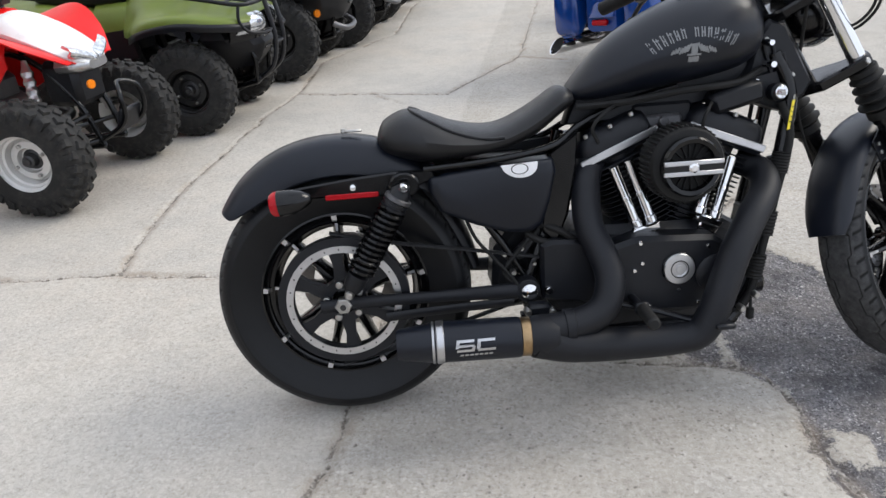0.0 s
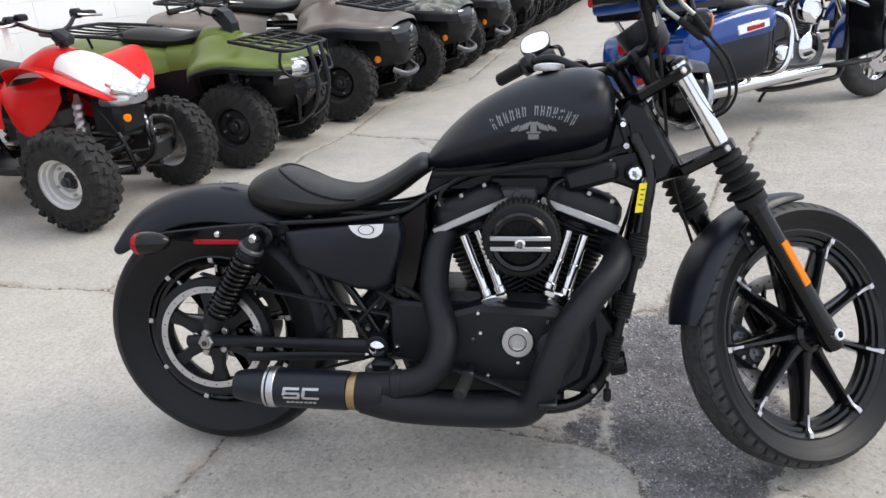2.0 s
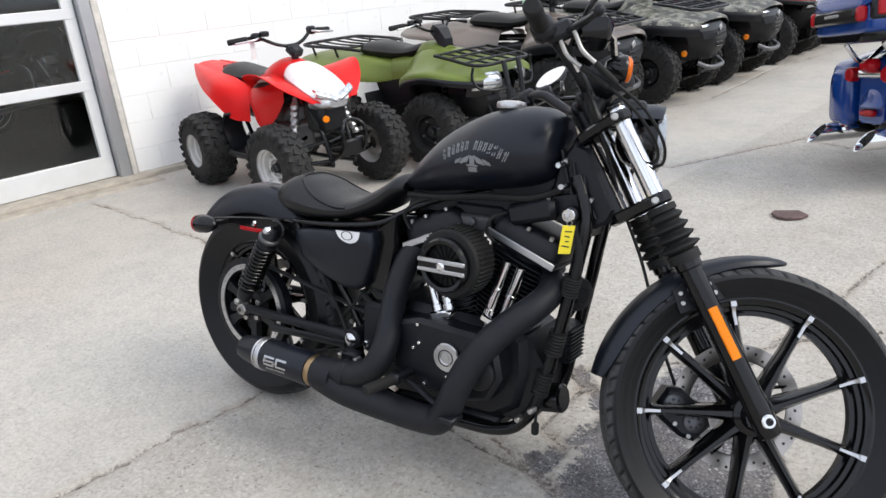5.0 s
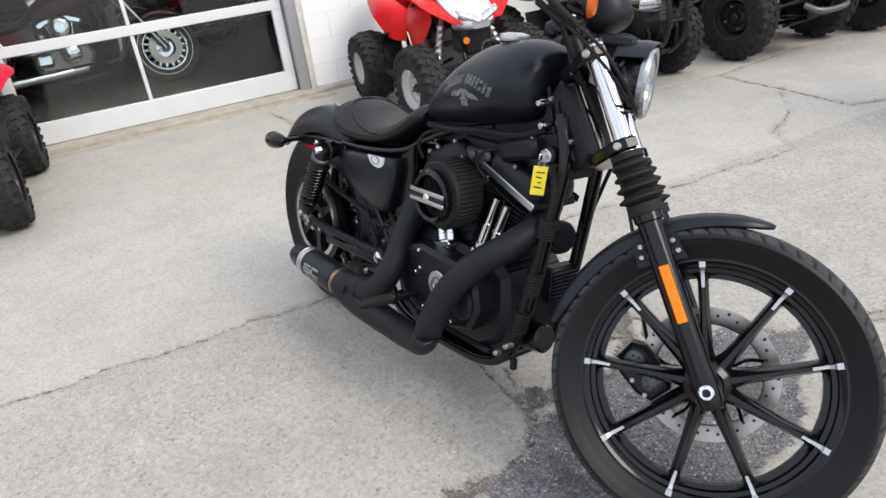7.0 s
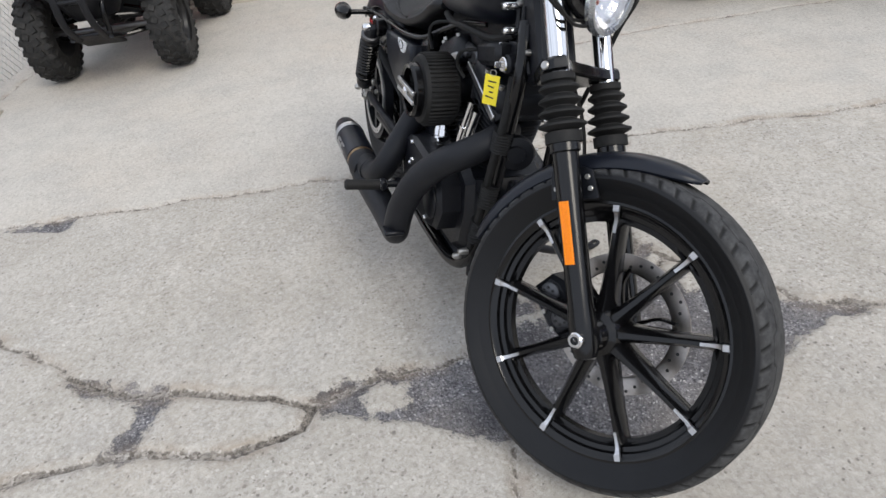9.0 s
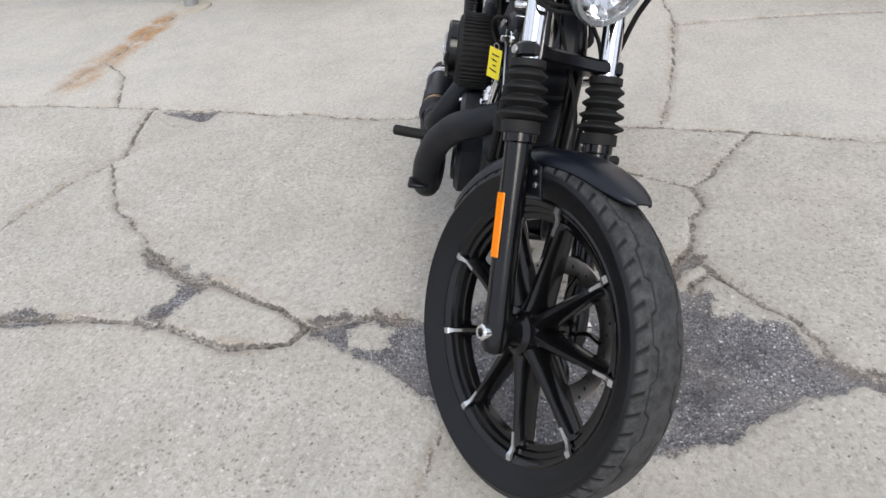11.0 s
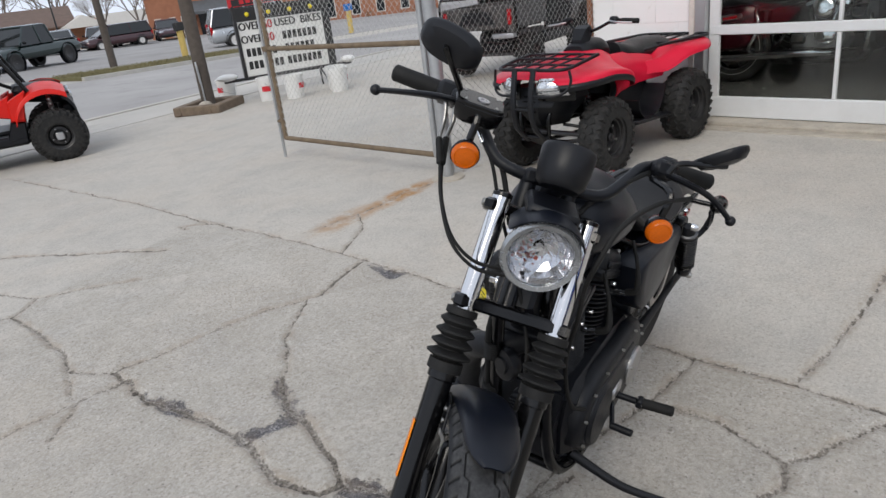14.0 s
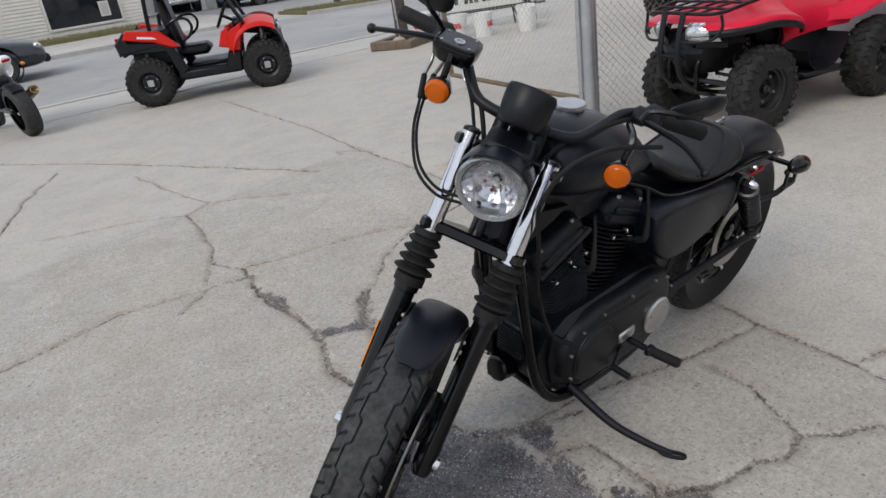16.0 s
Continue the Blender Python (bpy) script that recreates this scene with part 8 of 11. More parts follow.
def sport_quad(m):
    q = thing("sport_quad_bike", m, "red and white sport quad bike parked by the wall", "quad bike", "quad bikes along the wall")
    wb, xf, xr, R = 1.10, 0.55, -0.55, 0.28
    for y, s in ((-0.40, -1), (0.40, 1)):
        quad_wheel(q, xf, y, R, 0.19, 0.135, s, M_SILVERRIM, 0.10)
        quad_wheel(q, xr, y * 0.94, 0.27, 0.26, 0.125, s, M_SILVERRIM)
    for s in (-1, 1):
        part("front_fender", skin([[(x, s * y, z) for y, z in r] for x, *r in ((0.70, (0.11, 0.655), (0.14, 0.664), (0.17, 0.660)), (0.58, (0.13, 0.715), (0.24, 0.750), (0.31, 0.765)), (0.44, (0.14, 0.765), (0.31, 0.825), (0.39, 0.860)), (0.28, (0.15, 0.80), (0.32, 0.835), (0.41, 0.850)), (0.15, (0.16, 0.80), (0.25, 0.795), (0.31, 0.775)), (0.05, (0.17, 0.775), (0.21, 0.755), (0.24, 0.730)))], 5, 5), M_RED, q, "red swept front fender", angle=50)
        part("side_panel", skin([[(x, s * y, z) for y, z in r] for x, *r in ((0.40, (0.15, 0.78), (0.20, 0.72), (0.205, 0.66)), (0.28, (0.16, 0.82), (0.235, 0.69), (0.22, 0.535)), (0.12, (0.16, 0.82), (0.25, 0.66), (0.235, 0.455)), (0.0, (0.16, 0.78), (0.235, 0.65), (0.22, 0.50)), (-0.08, (0.15, 0.74), (0.20, 0.67), (0.19, 0.60)))], 5, 5), M_RED, q, "red side panel", angle=50)
        part("rear_fender", skin([[(x, s * y, z) for y, z in r] for x, *r in ((-0.10, (0.16, 0.69), (0.20, 0.59), (0.215, 0.48)), (-0.22, (0.15, 0.74), (0.26, 0.67), (0.30, 0.51)), (-0.40, (0.14, 0.78), (0.275, 0.735), (0.335, 0.63)), (-0.60, (0.13, 0.80), (0.245, 0.778), (0.305, 0.70)), (-0.82, (0.12, 0.822), (0.19, 0.815), (0.235, 0.772)), (-1.07, (0.10, 0.842), (0.112, 0.844), (0.125, 0.838)))], 5, 5), M_RED, q, "red swept rear fender", angle=50)
        for o, mt, tag in ((0.0, M_WHITEPL, "white graphic stripe"), (0.034, M_INK, "black graphic shape")):
            part("graphic", skin([[(x, s * (y + 0.010), z - o), (x, s * (y + 0.022), z - o - w)] for x, y, z, w in ((0.36, 0.165, 0.79, 0.012), (0.24, 0.185, 0.812, 0.030), (0.12, 0.195, 0.80, 0.026), (0.02, 0.185, 0.775, 0.010))], 4, 2, 0.012), mt, q, tag)
        part("nerf_guard", sweep([(0.30, s * 0.16, 0.28), (0.20, s * 0.36, 0.29), (-0.14, s * 0.38, 0.29), (-0.26, s * 0.18, 0.30)], 0.022), M_PLASTIC, q)
        part("heel_guard", skin([[(x, s * y, z) for x, z in ((0.04, 0.29), (-0.14, 0.30), (-0.24, 0.36), (-0.28, 0.46), (-0.22, 0.54))] for y in (0.19, 0.27, 0.345)], 3, 4, 0.02), M_PLASTIC, q, "black heel guard")
        part("shock_absorber", shock_geo((xf - 0.10, s * 0.15, 0.68), (xf, s * 0.28, 0.30), 0.030), M_ALU, q, "coil spring front shock")
        for z0, z1, w in ((0.27, 0.27, 0.14), (0.40, 0.36, 0.12)):
            part("suspension_arm", sweep([(xf + w, s * 0.095, z0), (xf, s * 0.345, z1), (xf - w, s * 0.095, z0)], 0.013, 8, 3), M_GLOSSBLACK, q)
        part("brake_disc", ring(0.05, 0.09, 0.006, s * 0.36, 32).at(Matrix.Translation((xf, 0, R))), M_DISC, q)
        part("headlight", skin([[(0.735 - 1.8 * y * y + dx, s * y, z + 0.4 * y) for z, dx in ((0.628, -0.015), (0.65, 0.010), (0.675, 0.0), (0.69, -0.03))] for y in (0.012, 0.06, 0.11, 0.14)], 3, 3, 0.015), M_CLEARLAMP, q)
    part("hood", body_loft([(0.26, 0.74, 0.89, 0.10, 0.35), (0.38, 0.73, 0.885, 0.150, 0.30), (0.52, 0.70, 0.825, 0.165, 0.30), (0.64, 0.655, 0.750, 0.145, 0.3), (0.71, 0.635, 0.695, 0.10, 0.2), (0.73, 0.64, 0.67, 0.06, 0.2)], 18, 22, 2.8), M_WHITEPL, q, "white front hood")
    part("lamp_bezel", body_loft([(0.60, 0.60, 0.69, 0.15, 0.1), (0.68, 0.60, 0.685, 0.13, 0.1), (0.735, 0.615, 0.665, 0.07, 0.1)], 10, 18, 3.0), M_ALU, q, "grey lamp bezel")
    part("tank_cover", body_loft([(-0.04, 0.68, 0.83, 0.10, 0.3), (0.06, 0.68, 0.875, 0.145, 0.3), (0.20, 0.70, 0.915, 0.145, 0.3), (0.34, 0.72, 0.90, 0.10, 0.3)], 14, 20, 2.6), M_RED, q)
    part("seat", body_loft([(-0.62, 0.79, 0.83, 0.09, 0.1), (-0.56, 0.745, 0.855, 0.135, 0.2), (-0.35, 0.72, 0.835, 0.14, 0.25), (-0.12, 0.715, 0.815, 0.12, 0.25), (0.02, 0.75, 0.845, 0.10, 0.25), (0.08, 0.78, 0.875, 0.07, 0.2)], 22, 22, 2.8), M_LEATHER, q, "black seat")
    part("airbox", rbox((-0.14, 0, 0.58), (0.52, 0.24, 0.22), 0.05), M_PLASTIC, q, "black airbox under the seat")
    part("rear_deck", skin([[(x, -w, z), (x, -w * 0.5, z + 0.012), (x, 0, z + 0.014), (x, w * 0.5, z + 0.012), (x, w, z)] for x, w, z in ((-0.14, 0.165, 0.70), (-0.40, 0.155, 0.765), (-0.65, 0.140, 0.795), (-0.86, 0.120, 0.818), (-1.06, 0.098, 0.838))], 4, 3), M_RED, q, "red rear deck", angle=50)
    part("bumper", sweep([(xf + 0.12, -0.09, 0.25), (xf + 0.30, -0.085, 0.36), (xf + 0.31, -0.08, 0.50), (xf + 0.26, 0, 0.54), (xf + 0.31, 0.08, 0.50), (xf + 0.30, 0.085, 0.36), (xf + 0.12, 0.09, 0.25)], 0.013), M_GLOSSBLACK, q, "black tube bumper")
    part("bumper_plate", rbox((xf + 0.27, 0, 0.36), (0.03, 0.17, 0.12), 0.01, Matrix.Rotation(radians(20), 4, "Y")), M_PLASTIC, q)
    part("amber_reflector", rod((xf + 0.20, -0.125, 0.56), (xf + 0.215, -0.13, 0.56), 0.022, 14, 0.003), M_ORANGE, q)
    part("radiator_shroud", rbox((xf + 0.02, 0, 0.55), (0.20, 0.22, 0.22), 0.03), M_PLASTIC, q)
    part("engine", rbox((0.02, 0, 0.36), (0.40, 0.26, 0.26), 0.05) + rbox((0.10, 0, 0.52), (0.18, 0.18, 0.14), 0.03), M_GREYMETAL, q, "grey cast engine")
    for s in (-1, 1):
        part("frame_rail", sweep([(xf + 0.16, s * 0.09, 0.24), (0.1, s * 0.12, 0.20), (-0.20, s * 0.12, 0.24), (-0.40, s * 0.11, 0.50), (-0.55, s * 0.10, 0.74)], 0.015), M_GLOSSBLACK, q)
        part("frame_rail", sweep([(xf + 0.16, s * 0.09, 0.24), (xf + 0.06, s * 0.10, 0.50), (0.34, s * 0.09, 0.70), (-0.30, s * 0.10, 0.70)], 0.015), M_GLOSSBLACK, q)
    part("axle", rod((xr, -0.38, 0.27), (xr, 0.38, 0.27), 0.028, 12), M_GREYMETAL, q)
    part("swing_arm", rbox((-0.38, 0, 0.28), (0.36, 0.09, 0.08), 0.02), M_GLOSSBLACK, q)
    part("tail_lamp", rbox((-0.67, 0, 0.82), (0.03, 0.14, 0.04), 0.008), M_REDLENS, q)
    quad_bars(q, 0.24, 0.90, "small", False)
    part("hang_tag", rbox((0.17, -0.24, 0.99), (0.003, 0.035, 0.12), 0.001), M_WHITEPL, q, "white paper tag")
    return q


def quad_pose(fx, fy, heading, wb, dz=0.0):
    """From the middle of the front axle on the ground."""
    a = radians(heading)
    return pose(fx - math.cos(a) * wb / 2, fy - math.sin(a) * wb / 2, dz, 0, 0, heading)


sport_quad(quad_pose(-1.745, 3.345, -9.5, 1.06) @ Matrix.Scale(0.95, 4))
utility_quad(quad_pose(-1.435, 4.445, -5.5, 1.05), M_GREEN, "olive green utility quad bike with black racks", track=0.79, scale=0.925)
utility_quad(quad_pose(-1.19, 5.765, -5.0, 1.22), M_BRONZEPL, "bronze utility quad bike with headlight pod", R=0.305, wb=1.26, track=0.89, pod="bronze", scale=0.985, bumper=False, lamp_tag=True)
utility_quad(quad_pose(-0.90, 6.965, -5.0, 1.22), M_CAMO, "camouflage utility quad bike with headlight pod", R=0.305, wb=1.26, track=0.89, pod="dark", scale=0.985, bumper=False, lamp_tag=False)
utility_quad(quad_pose(-0.72, 8.185, -5.0, 1.22), M_CAMO, "camouflage utility quad bike with green tag", R=0.305, wb=1.26, track=0.89, pod="dark", scale=0.985, bumper=False, lamp_tag=True)
red_row = utility_quad(quad_pose(-0.52, 9.55, -6.0, 1.20), M_RED3, "red utility quad bike with black racks", R=0.295, wb=1.20, track=0.85, scale=1.0)
for fx, fy in ((-0.36, 10.75), (-0.20, 11.95)):
    copy_thing(red_row, quad_pose(fx, fy, -6.0, 1.26))
dark_row = utility_quad(quad_pose(-0.05, 13.1, -6.0, 1.20), M_PLASTIC, "black utility quad bike with racks", R=0.295, wb=1.20, track=0.85, scale=1.0)
copy_thing(red_row, quad_pose(0.10, 14.3, -6.0, 1.26))
copy_thing(dark_row, quad_pose(0.25, 15.5, -6.0, 1.26))
copy_thing(red_row, quad_pose(0.40, 16.7, -6.0, 1.26))
utility_quad(quad_pose(-2.334, 0.22, -9.3, 1.104), M_RED2, "red utility quad bike beside the showroom window", R=0.292, wb=1.204, track=0.80, scale=0.917, group="quad bikes outside", squat=3.6, seat_dx=-0.24, rack_dz=-0.05)


# ---- touring motorcycles ----
M_BLUE = mat("blue_metallic_paint", (0.003, 0.040, 0.215), 0.16, 0.10, 0.12, 5, coat=0.4)
M_DARKBLUE = mat("black_blue_metallic_paint", (0.003, 0.004, 0.008), 0.16, 0.0, 0.12, 5, spec=0.30)
# indoor copy of the maroon, darkened in colour for the showroom's shade
M_MAROONSHADE = mat("deep_maroon_paint", (0.030, 0.003, 0.006), 0.2, 0.1, 0.1, 5, spec=0.4)
M_MAROON = mat("maroon_paint", (0.16, 0.010, 0.020), 0.18, 0.3, 0.1, 5, coat=0.8)
M_WHITEWALL = mat("white_rubber", (0.70, 0.69, 0.66), 0.6)
M_ROADTYRE = mat("plain_tyre_rubber", (0.018, 0.018, 0.018), 0.66, 0, 0.2, 14, 0.2, 300, dust=0.1)


def road_wheel(parent, x, R, W, rim, spokes, rim_mat, white=False, name="wheel"):
    m = Matrix.Translation((x, 0, R))
    prof = [(rim + (R - rim) * math.sin(math.pi * k / 12) ** 0.6, W / 2 * math.copysign(abs(math.cos(math.pi * k / 12)) ** 0.6, math.cos(math.pi * k / 12))) for k in range(13)]
    w = part(name, lathe([(rim + 0.012, W * 0.36), (rim - 0.01, W * 0.34), (rim - 0.028, 0), (rim - 0.01, -W * 0.34), (rim + 0.012, -W * 0.36), (rim - 0.004, 0)], axis=(0, 1, 0), n=48, closed=True).at(m), rim_mat, parent)
    part("tyre", lathe(prof, axis=(0, 1, 0), n=48, cap=False).at(m), M_ROADTYRE, w, "black road tyre")
    if white:
        for s in (-1, 1):
            part("whitewall", lathe([(rim + 0.012, s * (W * 0.42 + 0.002)), (rim + 0.045, s * (W * 0.485 + 0.002)), (rim + 0.052, s * (W * 0.485 - 0.006)), (rim + 0.012, s * (W * 0.40))], axis=(0, 1, 0), n=48, closed=True).at(m), M_WHITEWALL, w)
    part("hub", lathe([(0.02, -0.07), (0.045, -0.06), (0.045, 0.06), (0.02, 0.07)], axis=(0, 1, 0), n=20).at(m), M_CHROME, w)
    part("spokes", join([loft([[(r, t * 0.6 * a, h * b) for a, b in ((-1, -1), (1, -1), (1, 1), (-1, 1))] for r, h, t in ((0.04, 0.014, 0.03), (rim - 0.02, 0.008, 0.02))]).at(m @ Matrix.Rotation(2 * math.pi * k / spokes, 4, "Y")) for k in range(spokes)]), rim_mat, w)
    part("disc", ring(0.09, 0.15, 0.006, -0.08, 40).at(m), M_DISC, w)
    return w


def vtwin(parent, x, z, dark=False):
    """A big chrome V-twin between frame rails."""
    e = part("engine", plate([(x - 0.26, z - 0.12), (x - 0.24, z + 0.05), (x + 0.16, z + 0.07), (x + 0.22, z - 0.02), (x + 0.16, z - 0.14)], -0.13, 0.13, 0.03), M_GREYMETAL, parent, "V-twin engine with chrome covers")
    part("cam_cover", lathe([(0.09, 0), (0.09, -0.02), (0.07, -0.035), (0.0, -0.038)], (x + 0.02, -0.13, z), (0, 1, 0), 28), M_CHROME, e)
    part("gearbox_cover", rbox((x - 0.20, -0.15, z - 0.02), (0.15, 0.06, 0.12), 0.03), M_CHROME, e)
    for a in (-0.39, 0.39):
        d = Vector((math.sin(a), 0, math.cos(a)))
        o = Vector((x, 0, z))
        part("cylinder", join([rod(o + d * (0.09 + 0.016 * k), o + d * (0.097 + 0.016 * k), 0.085, 20) for k in range(10)] + [rod(o + d * 0.08, o + d * 0.27, 0.062, 16)]), M_GREYMETAL, e)
        part("rocker_cover", rbox(tuple(o + d * 0.31), (0.17, 0.17, 0.08), 0.025, Matrix.Rotation(a, 4, "Y")), M_CHROME, e)
        part("pushrod_tube", rod(o + Vector((0.05 * (1 if a > 0 else -1), -0.12, 0.05)), o + d * 0.28 + Vector((0, -0.10, 0)), 0.012, 10), M_CHROME, e)
    part("air_cleaner", lathe([(0.085, 0.02), (0.095, 0.0), (0.095, -0.04), (0.080, -0.055), (0.05, -0.06), (0.045, -0.052), (0.0, -0.054)], (x, -0.15, z + 0.23), (0, 1, 0), 32), M_CHROME, e, "round chrome air cleaner")
    return e


def touring_bike(m, paint, label, group, box=True, dark_lower=None, white=False, fairing=True):
    b = thing("touring_motorcycle", m, label, "motorcycle", group)
    wb, Rr, Rf = 1.62, 0.32, 0.32
    road_wheel(b, 0, Rr, 0.15, 0.205, 10, M_CHROME, white, "rear_wheel")
    road_wheel(b, wb, Rf, 0.12, 0.205, 18, M_CHROME, white, "front_wheel")
    lower = dark_lower or paint
    part("rear_fender", fender((0, 0, Rr), along([(60, 0.40, 0.05, 0.10), (100, 0.41, 0.08, 0.11), (140, 0.405, 0.08, 0.11), (165, 0.41, 0.06, 0.11), (172, 0.42, 0.03, 0.105)], 18), 0, 0), paint, b)
    part("fender_end", loft([[(-0.34 - 0.04 * k, y * (0.135 - 0.015 * k), z - 0.02 * k * (z > 0.5)) for y, z in ((-1, 0.31), (-0.7, 0.29), (0.7, 0.29), (1, 0.31), (1, 0.60), (0.6, 0.63), (-0.6, 0.63), (-1, 0.60))] for k in (-1, 0, 0.8, 1)]), paint, b)
    part("tail_lamp_bar", rod((-0.385, -0.17, 0.545), (-0.385, 0.17, 0.545), 0.022, 12), M_CHROME, b, "chrome tail lamp bar")
    part("tail_lamp", rbox((-0.40, 0, 0.590), (0.07, 0.13, 0.07), 0.022), M_REDLENS, b)
    part("low_lamp", rbox((-0.395, 0, 0.345), (0.04, 0.12, 0.035), 0.01), M_REDLENS, b)
    for s in (-1, 1):
        part("turn_signal", rod((-0.37, s * 0.172, 0.545), (-0.425, s * 0.172, 0.545), 0.040, 18, 0.008), M_REDLENS, b, "round red turn signal")
        bag = body_loft([(-0.37, 0.36, 0.55, 0.080, 0.0), (-0.34, 0.31, 0.60, 0.105, 0.0), (-0.10, 0.30, 0.63, 0.110, 0.0), (0.18, 0.32, 0.65, 0.104, 0.0), (0.27, 0.40, 0.63, 0.070, 0.0)], 18, 28, 5.5)
        sb = part("saddlebag", bag.at(Matrix.Translation((0, s * 0.30, 0))), lower, b, "hard saddlebag")
        lid = body_loft([(-0.40, 0.50, 0.570, 0.085, 0.04), (-0.35, 0.49, 0.622, 0.113, 0.08), (-0.10, 0.515, 0.685, 0.119, 0.12), (0.16, 0.535, 0.715, 0.114, 0.14), (0.27, 0.56, 0.70, 0.085, 0.1)], 18, 28, 5.0)
        part("bag_lid", lid.at(Matrix.Translation((0, s * 0.30, 0))), paint, sb, "painted saddlebag lid")
        tail = body_loft([(-0.415, 0.29, 0.55, 0.080, 0.05), (-0.39, 0.27, 0.58, 0.105, 0.05), (-0.33, 0.28, 0.60, 0.113, 0.05), (-0.26, 0.42, 0.60, 0.115, 0.05)], 12, 26, 5.0)
        part("bag_tail", tail.at(Matrix.Translation((0, s * 0.30, 0))), paint, sb, "painted bag tail")
        part("bag_latch", rbox((0.06, s * 0.418, 0.600), (0.24, 0.012, 0.055), 0.01, Matrix.Rotation(radians(-7), 4, "Y")), M_CHROME, sb, "chrome latch with red reflector")
        part("bag_reflector", rbox((0.07, s * 0.426, 0.596), (0.13, 0.006, 0.026), 0.004, Matrix.Rotation(radians(-7), 4, "Y")), M_REDLENS, sb)
        part("muffler", lathe([(0.030, -0.02), (0.046, 0.0), (0.050, 0.10), (0.046, 0.60), (0.040, 0.80), (0.034, 1.05), (0.034, 1.35)], (-0.44, s * 0.25, 0.235), (1, -s * 0.03, 0.03), 20), M_CHROME, b, "long chrome muffler")
        part("muffler_tip", loft([[(-0.44 - 0.10 * k + 0.045 * k * math.sin(q), s * 0.25 + rr * math.cos(q), 0.2335 - 0.002 * k + rr * math.sin(q)) for q in np.linspace(0, 2 * math.pi, 20, endpoint=False)] for k, rr in ((-0.3, 0.047), (0.0, 0.050), (0.9, 0.052), (1.0, 0.051), (0.96, 0.046), (0.3, 0.044))], cap=False), M_CHROME, b, "slash-cut chrome tip")
        part("muffler_bore", rod((-0.475, s * 0.25, 0.233), (-0.465, s * 0.25, 0.233), 0.044, 18), M_INK, b)
        part("bag_guard", sweep([(0.20, s * 0.20, 0.30), (0.26, s * 0.43, 0.33), (0.33, s * 0.44, 0.50), (0.30, s * 0.40, 0.64), (0.22, s * 0.20, 0.66)], 0.016, 10, 6), M_CHROME, b, "chrome guard rail")
        part("floorboard", rbox((0.95, s * 0.33, 0.30), (0.32, 0.12, 0.025), 0.01), M_RUBBER, b)
        part("fork_leg", rod((wb, s * 0.11, Rf), (wb - 0.38, s * 0.11, 1.0), 0.030, 14), M_CHROME, b)
        part("crash_bar", sweep([(1.12, s * 0.12, 0.28), (1.20, s * 0.38, 0.32), (1.22, s * 0.40, 0.55), (1.16, s * 0.12, 0.72)], 0.018, 10, 6), M_CHROME, b, "chrome engine guard")
        part("lower_fairing", loft([[(1.26 - 0.05 * k, s * (0.16 + 0.23 * t), z) for t, z in ((0, 0.30), (1, 0.36), (1, 0.74), (0, 0.82))] for k in (0, 1.6)]), M_GLOSSBLACK, b, "black lower fairing")
        part("mirror", ball((0.98, s * 0.44, 1.20), (0.03, 0.085, 0.05)), M_CHROME, b)
        part("handlebar", sweep([(1.10, 0, 1.06), (1.08, s * 0.16, 1.12), (0.96, s * 0.34, 1.10), (0.80, s * 0.43, 1.04)], 0.0145, 10, 6), M_CHROME, b, "chrome handlebar")
        part("grip", rod((0.90, s * 0.385, 1.075), (0.79, s * 0.435, 1.035), 0.020, 12, 0.004), M_RUBBER, b)
    part("front_fender", fender((wb, 0, Rf), along([(15, 0.36, 0.02, 0.075), (40, 0.365, 0.05, 0.085), (90, 0.365, 0.06, 0.088), (140, 0.365, 0.05, 0.085), (172, 0.37, 0.02, 0.08)], 22), 0, 0), paint, b)
    part("fuel_tank", body_loft([(0.56, 0.74, 0.80, 0.06, 0.2), (0.64, 0.72, 0.88, 0.13, 0.25), (0.80, 0.72, 0.95, 0.165, 0.25), (0.98, 0.75, 0.965, 0.155, 0.25), (1.06, 0.79, 0.94, 0.10, 0.2)], 22, 26, 2.5), paint, b, "painted fuel tank")
    part("tank_console", sweep([(0.62, 0, 0.87), (0.80, 0, 0.955), (1.0, 0, 0.97)], 0.05, 12, 5, 0.3, up=(0, 1, 0)), M_CHROME, b)
    part("seat", body_loft([(-0.16, 0.70, 0.80, 0.13, 0.1), (-0.08, 0.67, 0.86, 0.18, 0.15), (0.10, 0.66, 0.85, 0.19, 0.2), (0.22, 0.66, 0.83, 0.18, 0.2), (0.30, 0.66, 0.77, 0.19, 0.2), (0.48, 0.68, 0.765, 0.16, 0.2), (0.60, 0.74, 0.82, 0.10, 0.2)], 24, 24, 2.8), M_LEATHER, b, "black two-up seat")
    vtwin(b, 0.80, 0.42)
    part("frame", tubes([[(1.24, s * 0.04, 0.92), (1.20, s * 0.13, 0.60), (1.14, s * 0.14, 0.24), (0.95, s * 0.14, 0.19), (0.40, s * 0.14, 0.20), (0.30, s * 0.13, 0.40), (0.30, s * 0.12, 0.66)] for s in (-1, 1)], 0.018), M_GLOSSBLACK, b)
    part("side_cover", plate([(0.34, 0.44), (0.36, 0.66), (0.58, 0.70), (0.60, 0.50)], -0.16, 0.16, 0.01), M_GLOSSBLACK, b)
    part("side_stand", sweep([(0.85, 0.14, 0.20), (0.87, 0.26, 0.10), (0.89, 0.33, 0.015)], 0.012, 8, 3), M_GLOSSBLACK, b)
